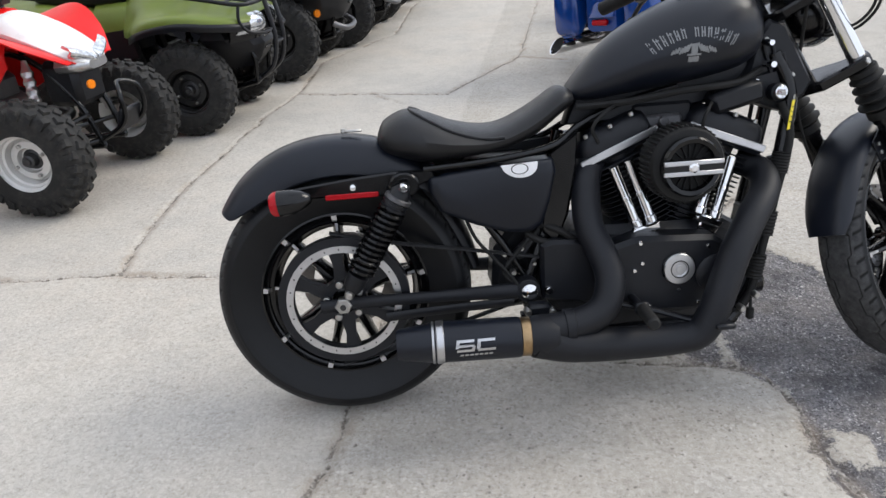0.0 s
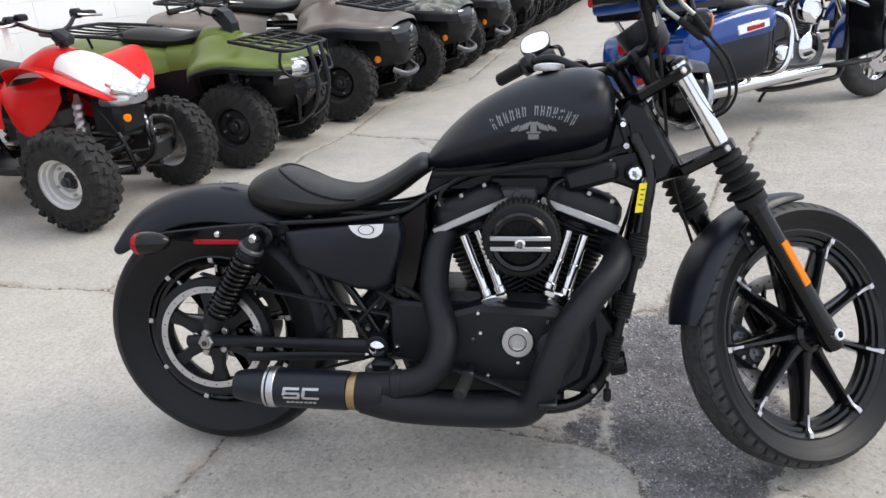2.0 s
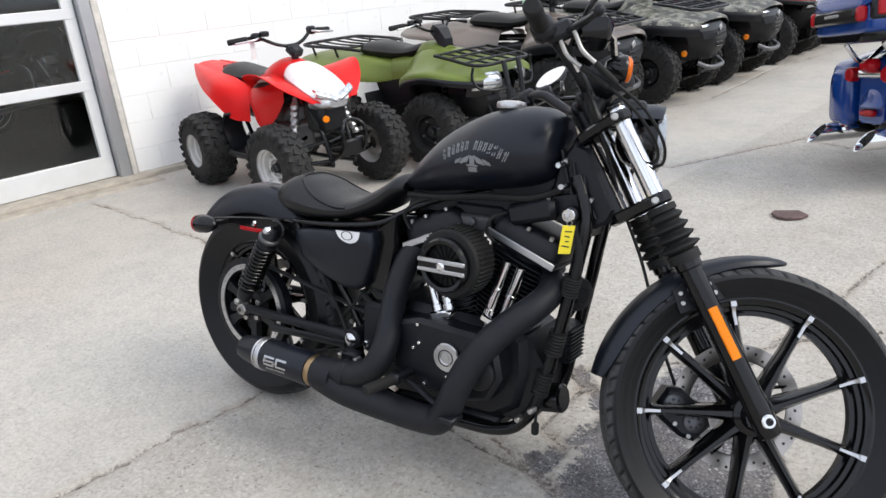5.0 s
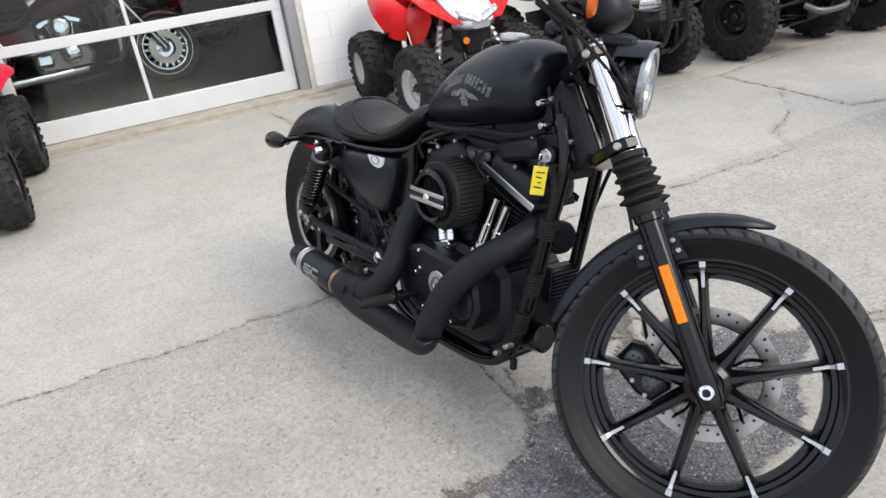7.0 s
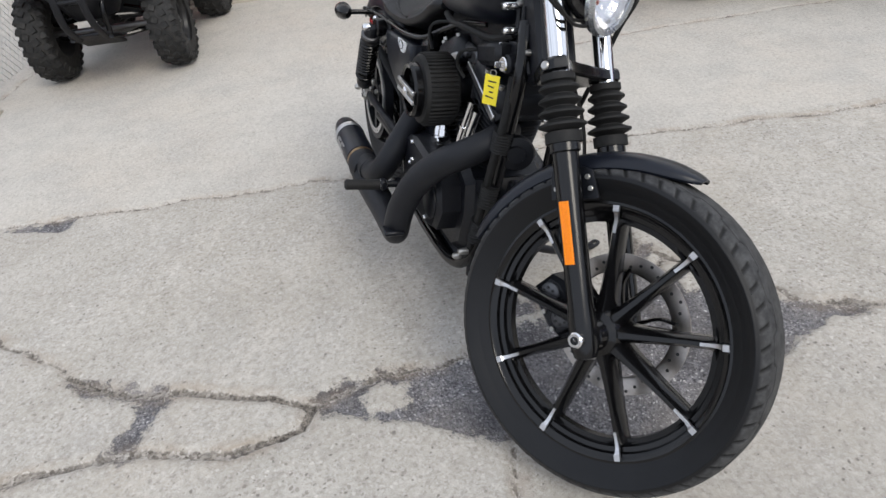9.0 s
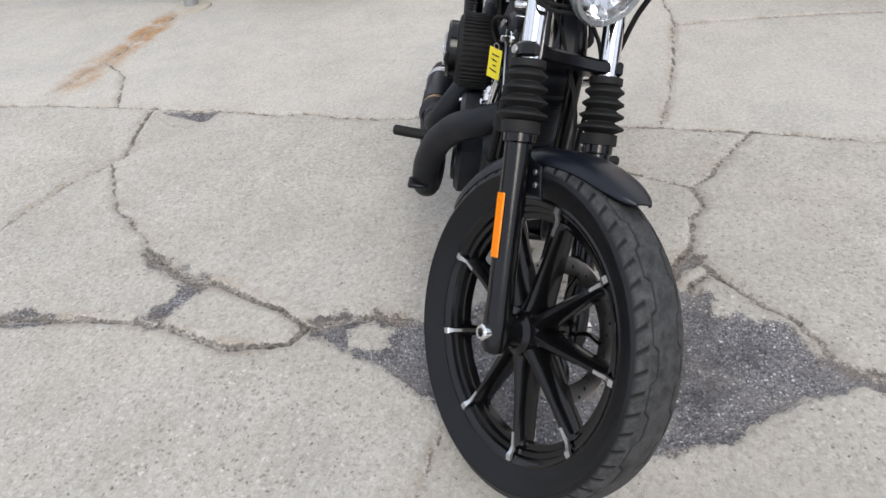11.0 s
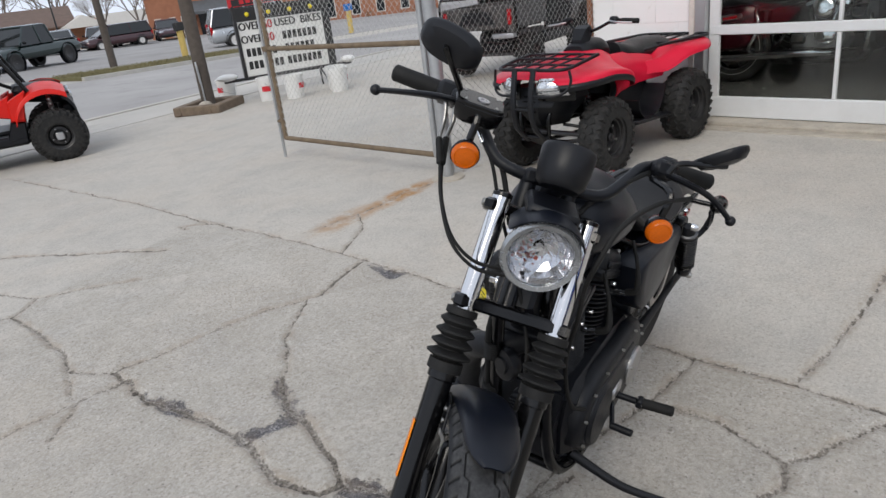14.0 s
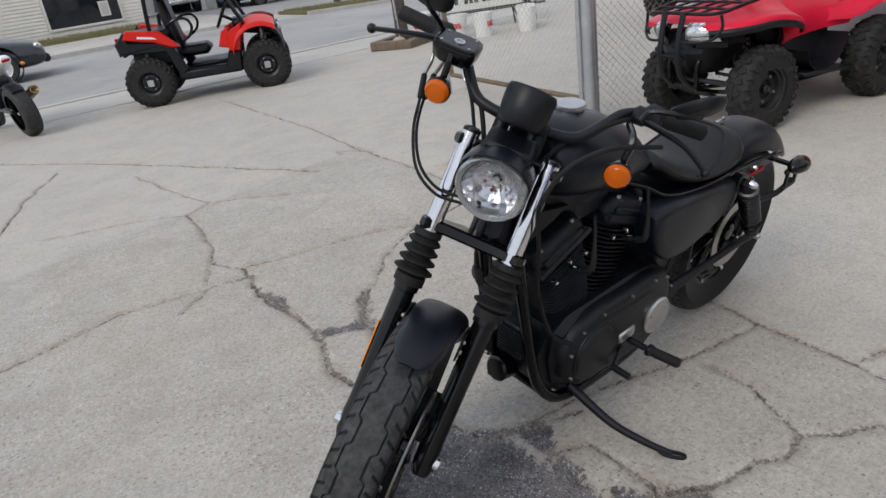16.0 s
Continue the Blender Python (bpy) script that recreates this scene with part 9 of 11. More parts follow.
    if fairing:
        part("fairing", body_loft([(1.10, 0.98, 1.20, 0.30, 0.2), (1.18, 0.90, 1.24, 0.38, 0.25), (1.30, 0.88, 1.20, 0.34, 0.3), (1.40, 0.90, 1.08, 0.20, 0.3), (1.43, 0.93, 1.04, 0.12, 0.2)], 18, 26, 2.6), paint, b, "batwing fairing")
        part("windscreen", sheet([[(1.24 - 0.16 * t, y, 1.20 + 0.26 * t - 0.9 * y * y * (0.4 + t * 0.3)) for y in np.linspace(-0.27, 0.27, 9)] for t in (0, 0.5, 1)], 0.006), glass("screen_glass", (0.85, 0.87, 0.88)), b)
    else:
        part("headlight", lathe([(0.0, -0.12), (0.06, -0.10), (0.09, -0.02), (0.09, 0.0), (0.08, 0.01), (0.0, 0.02)], (1.42, 0, 0.95), (1, 0, 0), 24), M_CHROME, b)
    part("headlamp_lens", lathe([(0.085, 0.0), (0.07, 0.02), (0.0, 0.03)], (1.425 if fairing else 1.43, 0, 0.96 if fairing else 0.95), (1, 0, -0.1), 24), M_CLEARLAMP, b)
    if box:
        tp = part("tour_box", body_loft([(-0.57, 0.765, 0.885, 0.24, 0.03), (-0.53, 0.745, 0.915, 0.275, 0.03), (-0.30, 0.745, 0.955, 0.300, 0.03), (-0.10, 0.745, 0.985, 0.290, 0.03), (-0.06, 0.76, 0.985, 0.270, 0.03)], 18, 36, 7.0), paint, b, "painted top box with red lamps")
        part("box_lid", body_loft([(-0.585, 0.865, 0.925, 0.235, 0.05), (-0.53, 0.890, 0.985, 0.287, 0.10), (-0.30, 0.930, 1.060, 0.310, 0.14), (-0.12, 0.960, 1.095, 0.300, 0.16), (-0.05, 0.97, 1.085, 0.275, 0.12)], 20, 36, 5.5), paint, tp, "painted box lid")
        part("box_base", body_loft([(-0.56, 0.715, 0.785, 0.22, 0), (-0.48, 0.705, 0.795, 0.270, 0), (-0.08, 0.715, 0.795, 0.288, 0), (-0.05, 0.72, 0.785, 0.26, 0)], 8, 28, 6), M_GLOSSBLACK, tp)
        for s in (-1, 1):
            part("box_lamp", rbox((-0.455, s * 0.282, 0.868), (0.17, 0.055, 0.078), 0.010, Matrix.Rotation(radians(s * 7), 4, "Z")), M_REDLENS, tp, "red wrap-around lamp")
            part("corner_lamp", rbox((-0.578, s * 0.225, 0.845), (0.05, 0.06, 0.072), 0.012, Matrix.Rotation(radians(s * 35), 4, "Z")), M_REDLENS, tp, "red rear lamp")
            part("lamp_surround", rbox((-0.44, s * 0.276, 0.868), (0.24, 0.055, 0.108), 0.010, Matrix.Rotation(radians(s * 7), 4, "Z")), M_PLASTIC, tp)
            part("box_reflector", rbox((-0.28, s * 0.296, 0.790), (0.36, 0.014, 0.026), 0.004, Matrix.Rotation(radians(-3), 4, "Y")), M_REDLENS, tp)
            for x, z in ((-0.36, 0.985), (-0.13, 1.025)):
                part("box_hinge", rbox((x, s * 0.304, z), (0.055, 0.016, 0.060), 0.008), M_CHROME, tp)
            part("speaker_pod", body_loft([(-0.06, 0.78, 0.98, 0.08, 0), (0.0, 0.76, 1.00, 0.085, 0), (0.08, 0.78, 0.95, 0.06, 0)], 10, 20, 3.5).at(Matrix.Translation((0, s * 0.20, 0))), M_LEATHER, tp)
            part("box_mount", sweep([(-0.44, s * 0.18, 0.705), (-0.34, s * 0.18, 0.60), (-0.20, s * 0.20, 0.70), (-0.02, s * 0.20, 0.715)], 0.014, 10, 3), M_CHROME, tp, "chrome box bracket")
            rk = part("luggage_rack", sweep([(-0.62, 0.0, 1.02), (-0.60, s * 0.16, 1.02), (-0.52, s * 0.22, 1.035), (-0.30, s * 0.22, 1.105), (-0.14, s * 0.20, 1.145), (-0.10, 0.0, 1.15)], 0.011, 10, 5), M_CHROME, tp, "chrome luggage rack")
        part("lamp_band", rbox((-0.585, 0, 0.842), (0.05, 0.40, 0.070), 0.012), M_GLOSSBLACK, tp)
        part("band_plate", rbox((-0.613, 0, 0.848), (0.006, 0.14, 0.014), 0.003), M_ALU, tp)
        part("backrest", body_loft([(-0.06, 0.90, 1.10, 0.20, 0), (-0.02, 0.86, 1.17, 0.24, 0), (0.03, 0.86, 1.16, 0.23, 0), (0.07, 0.88, 1.10, 0.19, 0)], 10, 22, 3.2), M_LEATHER, tp, "black backrest pad")
        for k in range(5):
            x, z = -0.55 + 0.095 * k, 1.035 + 0.026 * k
            part("rack_bar", rod((x, -0.21, z), (x, 0.21, z), 0.008, 8), M_CHROME, tp)
        part("aerial", rod((-0.30, 0.27, 0.78), (-0.34, 0.29, 1.50), 0.004, 6), M_GLOSSBLACK, tp)
    return b


touring_bike(pose(1.42, 5.10, 0.0, -8, 0, 36.0) @ Matrix.Scale(1.07, 4), M_BLUE, "blue touring motorcycle with top box and chrome", "motorcycles in the lot", dark_lower=M_DARKBLUE)
touring_bike(pose(1.95, 7.10, 0.0, -8, 0, 36.0), M_BLUE, "blue touring motorcycle with chrome handlebar", "motorcycles in the lot", box=False, fairing=False)
touring_bike(pose(2.45, 9.00, 0.0, -8, 0, 36.0), M_MAROON, "maroon touring motorcycle with chrome trim", "motorcycles in the lot", box=False, fairing=False)


# ---- motorcycles inside the showroom ----
for x, y, turnz, paint, who in ((-0.44, 1.40, 3.0, M_MAROONSHADE, "maroon"), (1.9, 3.0, 20.0, M_GLOSSBLACK, "black"), (-0.5, 3.4, 10.0, M_DARKBLUE, "dark blue")):
    touring_bike(WALL @ pose(x, y, 0.075, -7, 0, turnz), paint, who + " chrome-trimmed cruiser motorcycle on the showroom floor", "motorcycles in the showroom", box=False, white=True, fairing=False)

# ---- chain-link gate and fence ----
M_GALV = mat("galvanised_steel", (0.44, 0.45, 0.46), 0.45, 0.75, 0.15, 12, 0.1, 200, dust=0.1)
M_RUSTY = mat("rusted_pipe", (0.17, 0.125, 0.08), 0.75, 0.2, 0.35, 16, 0.3, 150)
M_WIRE = mat("galvanised_wire", (0.46, 0.46, 0.44), 0.5, 0.7, 0.15, 30)


def chain_link(w, h, pitch=0.062, r=0.0016):
    """Two sets of slanting wires, each a thin three-sided bar."""
    bars = []
    n = int((w + h) / pitch) + 1
    for k in range(n):
        for s in (0, 1):
            c = k * pitch
            a0, b0 = (c, 0.0) if c <= w else (w, c - w)
            a1, b1 = (0.0, c) if c <= h else (c - h, h)
            if s:
                a0, a1 = w - a0, w - a1
            if abs(a0 - a1) < 0.01:
                continue
            bars.append(rod((a0, 0.0015 * (1 if s else -1), b0), (a1, 0.0015 * (1 if s else -1), b1), r, 3))
    return join(bars)


def wall_frame(p, q, z=0.0):
    """A frame at p whose x runs to q."""
    d = (Vector((q[0], q[1], 0)) - Vector((p[0], p[1], 0))).normalized()
    return Matrix(((d.x, -d.y, 0, p[0]), (d.y, d.x, 0, p[1]), (0, 0, 1, z), (0, 0, 0, 1)))


POST = (-1.935, -0.53)
GATE_END = (-2.26, -2.58)
post = thing("fence_post", pose(*POST, 0), "round galvanised steel gate post", "fence post", "fence posts")
part("tube", rod((0, 0, -0.05), (0, 0, 2.3), 0.044, 20), M_GALV, post)
part("cap", lathe([(0.048, 0), (0.047, 0.02), (0.03, 0.04), (0, 0.048)], (0, 0, 2.3), (0, 0, 1), 20), M_GALV, post)
part("concrete_foot", lathe([(0.13, -0.02), (0.12, 0.012), (0.06, 0.022), (0.045, 0.022)], (0, 0, 0), (0, 0, 1), 20), M_SILL, post)
for z in (0.24, 1.55):
    part("hinge_band", lathe([(0.0445, 0), (0.049, 0), (0.049, 0.05), (0.0445, 0.05)], (0, 0, z), (0, 0, 1), 20, closed=True), M_GALV, post)
gate = thing("chain_link_gate", wall_frame((POST[0] - 0.01, POST[1] - 0.09), GATE_END), "open chain-link gate with rusty pipe frame", "gate")
GW = 2.05
part("hinge_stile", rod((0.0, 0, 0.16), (0.0, 0, 2.05), 0.024, 14), M_GALV, gate)
part("far_stile", rod((GW, 0, 0.14), (GW, 0, 2.05), 0.022, 14), M_RUSTY, gate, "rusty pipe stile")
part("bottom_rail", rod((0, 0, 0.17), (GW, 0, 0.14), 0.021, 14), M_RUSTY, gate, "rusty bottom pipe")
part("middle_rail", rod((0, 0, 0.98), (GW, 0, 0.96), 0.021, 14), M_RUSTY, gate, "rusty middle pipe")
part("top_rail", rod((0, 0, 2.05), (GW, 0, 2.05), 0.021, 14), M_RUSTY, gate)
part("wire_mesh", chain_link(GW, 1.86).at(Matrix.Translation((0, 0, 0.17))), M_WIRE, gate, "chain-link wire", kind="stuff")
part("drop_rod", rod((GW + 0.055, 0.01, -0.045), (GW + 0.055, 0.01, 1.75), 0.014, 10), M_GALV, gate, "steel drop rod")
part("latch", rbox((GW + 0.03, 0.01, 0.96), (0.09, 0.04, 0.05), 0.008) + rbox((GW + 0.03, 0.01, 0.30), (0.07, 0.03, 0.03), 0.006), M_RUSTY, gate)
corner = WALL @ Vector((-1.13, 0.15, 0))
fence = thing("chain_link_fence", wall_frame(POST, (corner.x, corner.y)), "chain-link fence between gate post and building", "fence")
FL = (Vector((corner.x, corner.y, 0)) - Vector((*POST, 0))).length
part("wire_mesh", chain_link(FL - 0.05, 2.0).at(Matrix.Translation((0.05, 0, 0.05))), M_WIRE, fence, "chain-link wire", kind="stuff")
part("top_rail", rod((0, 0, 2.08), (FL, 0, 2.08), 0.020, 12), M_GALV, fence)
part("post", rod((FL - 0.04, 0, -0.02), (FL - 0.04, 0, 2.15), 0.030, 14), M_GALV, fence)
part("post", rod((0.10, 0.06, -0.02), (0.10, 0.06, 2.15), 0.026, 14), M_GALV, fence)

# ---- street furniture ----
M_POLEWOOD = mat("weathered_pole_wood", (0.085, 0.070, 0.058), 0.85, 0, 0.25, 14, 0.4, 80)
M_LIGHTPOLE = mat("painted_steel_pole", (0.22, 0.21, 0.20), 0.5, 0.4, 0.15, 9)
M_PAIL = mat("white_plastic_pail", (0.74, 0.74, 0.72), 0.4, 0, 0.06, 6, dust=0.08)
M_SIGNWHITE = mat("white_sign_panel", (0.76, 0.76, 0.73), 0.4, 0, 0.06, 4, dust=0.1)
M_SIGNBLACK = mat("black_sign_frame", (0.02, 0.02, 0.021), 0.4, 0, 0.15, 8)
M_SIGNRED = mat("red_sign_panel", (0.55, 0.02, 0.03), 0.4, 0, 0.1, 6)
M_WOODBASE = mat("old_timber", (0.16, 0.12, 0.085), 0.85, 0, 0.3, 12, 0.4, 60)


def lean(x, y, ax=0.0, ay=0.0, rz=0.0):
    return pose(x, y, rise(x, y), ax, ay, rz)


def sit(x, y, rz=0.0, dz=0.0):
    return pose(x, y, rise(x, y) + dz, 0, 0, rz)


pole = thing("utility_pole", sit(-4.58, -7.02, 24), "dark wooden utility pole on a timber base", "pole", "poles")
part("shaft", rod((0, 0, 0), (0, 0, 7.0), 0.105, 18, 0, 0.085), M_POLEWOOD, pole)
base = part("base_frame", rbox((0, -0.32, 0.07), (0.82, 0.14, 0.14), 0.015) + rbox((0, 0.32, 0.07), (0.82, 0.14, 0.14), 0.015) + rbox((-0.34, 0, 0.07), (0.14, 0.52, 0.14), 0.015) + rbox((0.34, 0, 0.07), (0.14, 0.52, 0.14), 0.015), M_WOODBASE, pole, "square timber base")
part("conduit", sweep([(0.12, 0.02, 0.05), (0.13, 0.02, 0.6), (0.20, 0.05, 0.75), (0.24, 0.08, 0.45)], 0.012, 8, 4), M_GALV, pole)
part("rubble", ball((0.2, 0.05, 0.12), (0.12, 0.10, 0.06), 10, 6), M_SILL, pole)


def pail_geo():
    return lathe([(0.0, 0.0), (0.128, 0.0), (0.131, 0.01), (0.150, 0.30), (0.156, 0.30), (0.156, 0.33), (0.160, 0.345), (0.160, 0.365), (0.148, 0.365), (0.146, 0.34), (0.126, 0.02), (0.0, 0.02)], n=28)


pail_mesh = to_mesh("pail", pail_geo(), M_PAIL)
pail = thing("bucket", sit(-5.36, -7.56), "white plastic bucket with wire handle", "bucket", "white buckets by the sign")
part("shell", pail_mesh, M_PAIL, pail)
part("handle", sweep([(0.158, 0, 0.29), (0.14, 0.10, 0.18), (0.0, 0.175, 0.12), (-0.14, 0.10, 0.18), (-0.158, 0, 0.29)], 0.004, 6, 4), M_GALV, pail)
part("label_mark", loft([[(0.152 * math.cos(a), 0.152 * math.sin(a), z) for a in np.linspace(-0.4, 0.5, 7)] + [(0.147 * math.cos(a), 0.147 * math.sin(a), z) for a in np.linspace(0.5, -0.4, 7)] for z in (0.16, 0.24)]), M_SIGNRED, pail, "red label")
for x, y, rz in ((-5.28, -6.42, 40), (-5.40, -5.93, 100), (-5.90, -5.46, 160), (-6.15, -5.75, 60)):
    copy_thing(pail, sit(x, y, rz))

# portable letter sign on a trailer frame
SIGN = wall_frame((-5.42, -7.06), (-6.72, -6.31), rise(-6.0, -6.6)) @ Matrix.Diagonal((0.80, 0.80, 0.80, 1))
sign = thing("letter_sign", SIGN, "portable letter sign with black frame and red arrow top", "sign")
SW = 1.80
part("panel", rbox((SW / 2, 0.0, 0.98), (SW - 0.06, 0.10, 1.08), 0.01), M_SIGNWHITE, sign, "white letter panel")
part("frame_side", rbox((0.0, 0, 1.10), (0.06, 0.16, 1.40), 0.01), M_SIGNBLACK, sign)
part("frame_side", rbox((SW + 0.04, 0, 1.10), (0.16, 0.16, 1.40), 0.01), M_SIGNBLACK, sign)
part("header", rbox((SW / 2, 0, 1.64), (SW + 0.06, 0.15, 0.26), 0.01), M_SIGNBLACK, sign)
for k in range(4):
    part("bulb", ball((0.25 + 0.43 * k, -0.095, 1.63), 0.045, 12, 8), M_YELLOW, sign, "yellow bulb")
arrow = plate([(-0.06, 1.78), (SW - 0.02, 1.84), (SW - 0.02, 1.76), (SW + 0.26, 1.92), (SW - 0.02, 2.08), (SW - 0.02, 2.00), (-0.06, 1.94)], -0.07, 0.07, 0.01)
part("arrow_top", arrow, M_SIGNRED, sign, "red arrow-shaped top")
part("arrow_panel", plate([(0.0, 1.80), (SW - 0.08, 1.855), (SW - 0.08, 1.985), (0.0, 1.925)], -0.076, -0.071, 0.001), M_SIGNBLACK, sign)
for k in range(11):
    part("arrow_mark", rbox((0.20 + 0.125 * k, -0.0795, 1.87 + 0.0042 * k), (0.085, 0.004, 0.06 if k % 3 else 0.075), 0.001), M_SIGNRED, sign)
for words, size, x, z, ink in (("OVER", 0.21, 0.27, 1.40, M_INK), ("60", 0.23, 0.62, 1.40, M_SIGNRED), ("USED  BIKES", 0.21, 1.25, 1.40, M_INK), ("OVER", 0.21, 0.27, 1.15, M_INK), ("30", 0.23, 0.62, 1.15, M_SIGNRED)):
    g = text_mesh(words, size, 0.003).at(Matrix.Translation((x, -0.056, z)) @ Matrix.Rotation(radians(90), 4, "X") @ Matrix.Diagonal((0.86, 1.0, 1.0, 1)))
    thick = join([Geo([(a + d, b, c) for a, b, c in g.v], g.f) for d in (-0.006, 0.0, 0.006)])
    part("letters", thick, ink, sign, "bold sign letters", kind="stuff")
for z, groups in ((1.15, ((0.88, 7),)), (0.90, ((0.10, 6), (0.90, 6))), (0.65, ((0.10, 3), (0.52, 3), (0.90, 7)))):
    for x0, count in groups:
        for k in range(count):
            part("letter_mark", rbox((x0 + 0.105 * k + 0.045, -0.056, z), (0.078, 0.006, 0.155), 0.002), M_INK, sign)
part("trailer_beam", rbox((SW / 2, 0, 0.40), (SW + 0.9, 0.08, 0.06), 0.01), M_SIGNBLACK, sign)
for x in (0.25, SW - 0.25):
    for s in (-1, 1):
        part("trailer_leg", rod((x, s * 0.02, 0.42), (x + 0.10, s * 0.34, 0.0), 0.020, 10), M_SIGNBLACK, sign)
part("wrapped_lamp", ball((-0.38, -0.02, 0.48), (0.22, 0.12, 0.075), 14, 8), M_PAIL, sign, "white wrapped lamp")
part("wrapped_lamp", ball((SW + 0.38, -0.02, 0.48), (0.16, 0.12, 0.075), 14, 8), M_PAIL, sign)

# ---- worn plate lying on the slab ----
M_PLATE = mat("brown_worn_iron", (0.115, 0.072, 0.066), 0.6, 0.3, 0.3, 30, 0.4, 160)
solid("iron_plate", plate([(-0.082, 0.030), (-0.062, 0.062), (0.058, 0.058), (0.084, -0.018), (0.040, -0.056), (-0.030, -0.062), (-0.074, -0.030)], 0.0, 0.014, 0.003, "xy"), M_PLATE, "small brown rusted iron plate on the concrete", "metal plate", m=pose(0.872, 4.025, 0.0, 0, 0, 29))


# ---- open side-by-side buggy with a single seat ----
M_UTVRED = mat("orange_red_plastic", (0.62, 0.018, 0.012), 0.34, 0, 0.1, 4, spec=0.25)


M_ROOFGREY = mat("grey_moulded_plastic", (0.045, 0.050, 0.055), 0.5, 0, 0.15, 6, dust=0.1)


def buggy(m, label, bed=False, paint=None):
    b = thing("off_road_buggy", m, label, "off-road buggy")
    paint = paint or M_UTVRED
    wb, tr, R, W = 1.50, 1.10, 0.315, 0.24
    for x in (-wb / 2, wb / 2):
        for s in (-1, 1):
            quad_wheel(b, x, s * tr / 2, R, W, 0.155, s, M_STEELBLACK, 0, M_ALU)
            part("hub_cap", rbox((x, s * (tr / 2 + 0.075), R), (0.09, 0.02, 0.09), 0.008), M_ALU, b, "silver hub cap")
            part("shock_absorber", shock_geo((x, s * 0.34, 0.80), (x + 0.02, s * 0.42, 0.36), 0.032), M_ALU, b)
    for s in (-1, 1):
        xf = wb / 2
        rows = []
        for k in range(12):
            a = math.pi * (0.30 + 0.62 * k / 11)
            x, z = xf + 0.38 * math.cos(a) - 0.03, 0.40 + 0.47 * math.sin(a) ** 0.8
            rows.append([(x, s * 0.26, z + 0.07), (x, s * 0.44, z + 0.04), (x, s * 0.62, z), (x, s * 0.64, z - 0.05)])
        part("front_fender", sheet(rows, 0.008), paint, b, "orange-red front fender", angle=34)
        rows = []
        for k in range(8):
            a = math.pi * (0.02 + 0.30 * k / 7)
            x, z = xf + 0.30 * math.cos(a) - 0.03, 0.42 + 0.44 * math.sin(a) ** 0.8
            rows.append([(x, s * 0.24, z + 0.08), (x, s * 0.42, z + 0.05), (x, s * 0.60, z + 0.01), (x, s * 0.62, z - 0.05)])
        part("fender_nose", sheet(rows, 0.008), M_PLASTIC, b, "black fender nose", angle=34)
        part("front_cheek", plate([(xf - 0.44, 0.56), (xf - 0.43, 0.78), (xf - 0.22, 0.88), (xf - 0.30, 0.54)], s * 0.42, s * 0.60, 0.02), paint, b)
        part("door_cheek", plate([(xf - 0.57, 0.62), (xf - 0.50, 0.80), (xf - 0.40, 0.84), (xf - 0.42, 0.58)], s * 0.34, s * 0.50, 0.02), paint, b)
        part("kick_panel", plate([(xf - 0.54, 0.34), (xf - 0.45, 0.56), (xf - 0.30, 0.54), (xf - 0.32, 0.36)], s * 0.40, s * 0.585, 0.02), M_PLASTIC, b)
        part("rear_panel", plate([(-wb / 2 - 0.20, 0.88), (-wb / 2 - 0.14, 0.985), (-wb / 2 + 0.26, 0.925), (-wb / 2 + 0.47, 0.71), (-wb / 2 + 0.38, 0.70), (-wb / 2 + 0.16, 0.80)], s * 0.50, s * 0.60, 0.02), paint, b, "orange-red rear panel")
        part("panel_mark", plate([(-wb / 2 - 0.02, 0.875), (-wb / 2 - 0.01, 0.900), (-wb / 2 + 0.17, 0.868), (-wb / 2 + 0.22, 0.835)], s * 0.601, s * 0.604, 0.0005), M_WHITEPL, b)
        part("rear_lower", plate([(-wb / 2 - 0.28, 0.68), (-wb / 2 - 0.31, 0.84), (-wb / 2 - 0.18, 0.97), (-wb / 2 - 0.14, 0.84), (-wb / 2 + 0.36, 0.78), (-wb / 2 + 0.50, 0.40), (-wb / 2 + 0.38, 0.34), (-wb / 2 + 0.28, 0.66), (-wb / 2 - 0.28, 0.70)], s * 0.46, s * 0.58, 0.02), M_PLASTIC, b)
        part("sill", rbox((0.02, s * 0.50, 0.34), (0.84, 0.16, 0.12), 0.03), M_PLASTIC, b)
        part("tail_lamp", rbox((-wb / 2 - 0.295, s * 0.42, 0.86), (0.03, 0.10, 0.09), 0.01), M_REDLENS, b)
        part("headlight", rbox((xf + 0.235, s * 0.34, 0.76), (0.05, 0.16, 0.09), 0.02), M_CLEARLAMP, b)
        part("cage_tube", sweep([(0.56, s * 0.50, 0.86), (0.44, s * 0.50, 1.12), (0.32, s * 0.48, 1.36), (0.24, s * 0.48, 1.43), (-0.18, s * 0.48, 1.56), (-0.50, s * 0.48, 1.46), (-0.57, s * 0.48, 1.40), (-0.60, s * 0.48, 1.15), (-0.62, s * 0.46, 0.84)], 0.026, 10, 5), M_GLOSSBLACK, b, "black roll cage tube")
    part("hood", body_loft([(wb / 2 - 0.34, 0.74, 0.93, 0.30, 0.2), (wb / 2 - 0.16, 0.70, 0.93, 0.34, 0.25), (wb / 2 + 0.06, 0.66, 0.90, 0.33, 0.25), (wb / 2 + 0.21, 0.60, 0.80, 0.26, 0.2), (wb / 2 + 0.26, 0.60, 0.74, 0.20, 0.1)], 16, 22, 3.2), M_PLASTIC, b, "black front cowl")
    part("nose", rbox((wb / 2 + 0.17, 0, 0.56), (0.18, 0.62, 0.22), 0.05), M_PLASTIC, b)
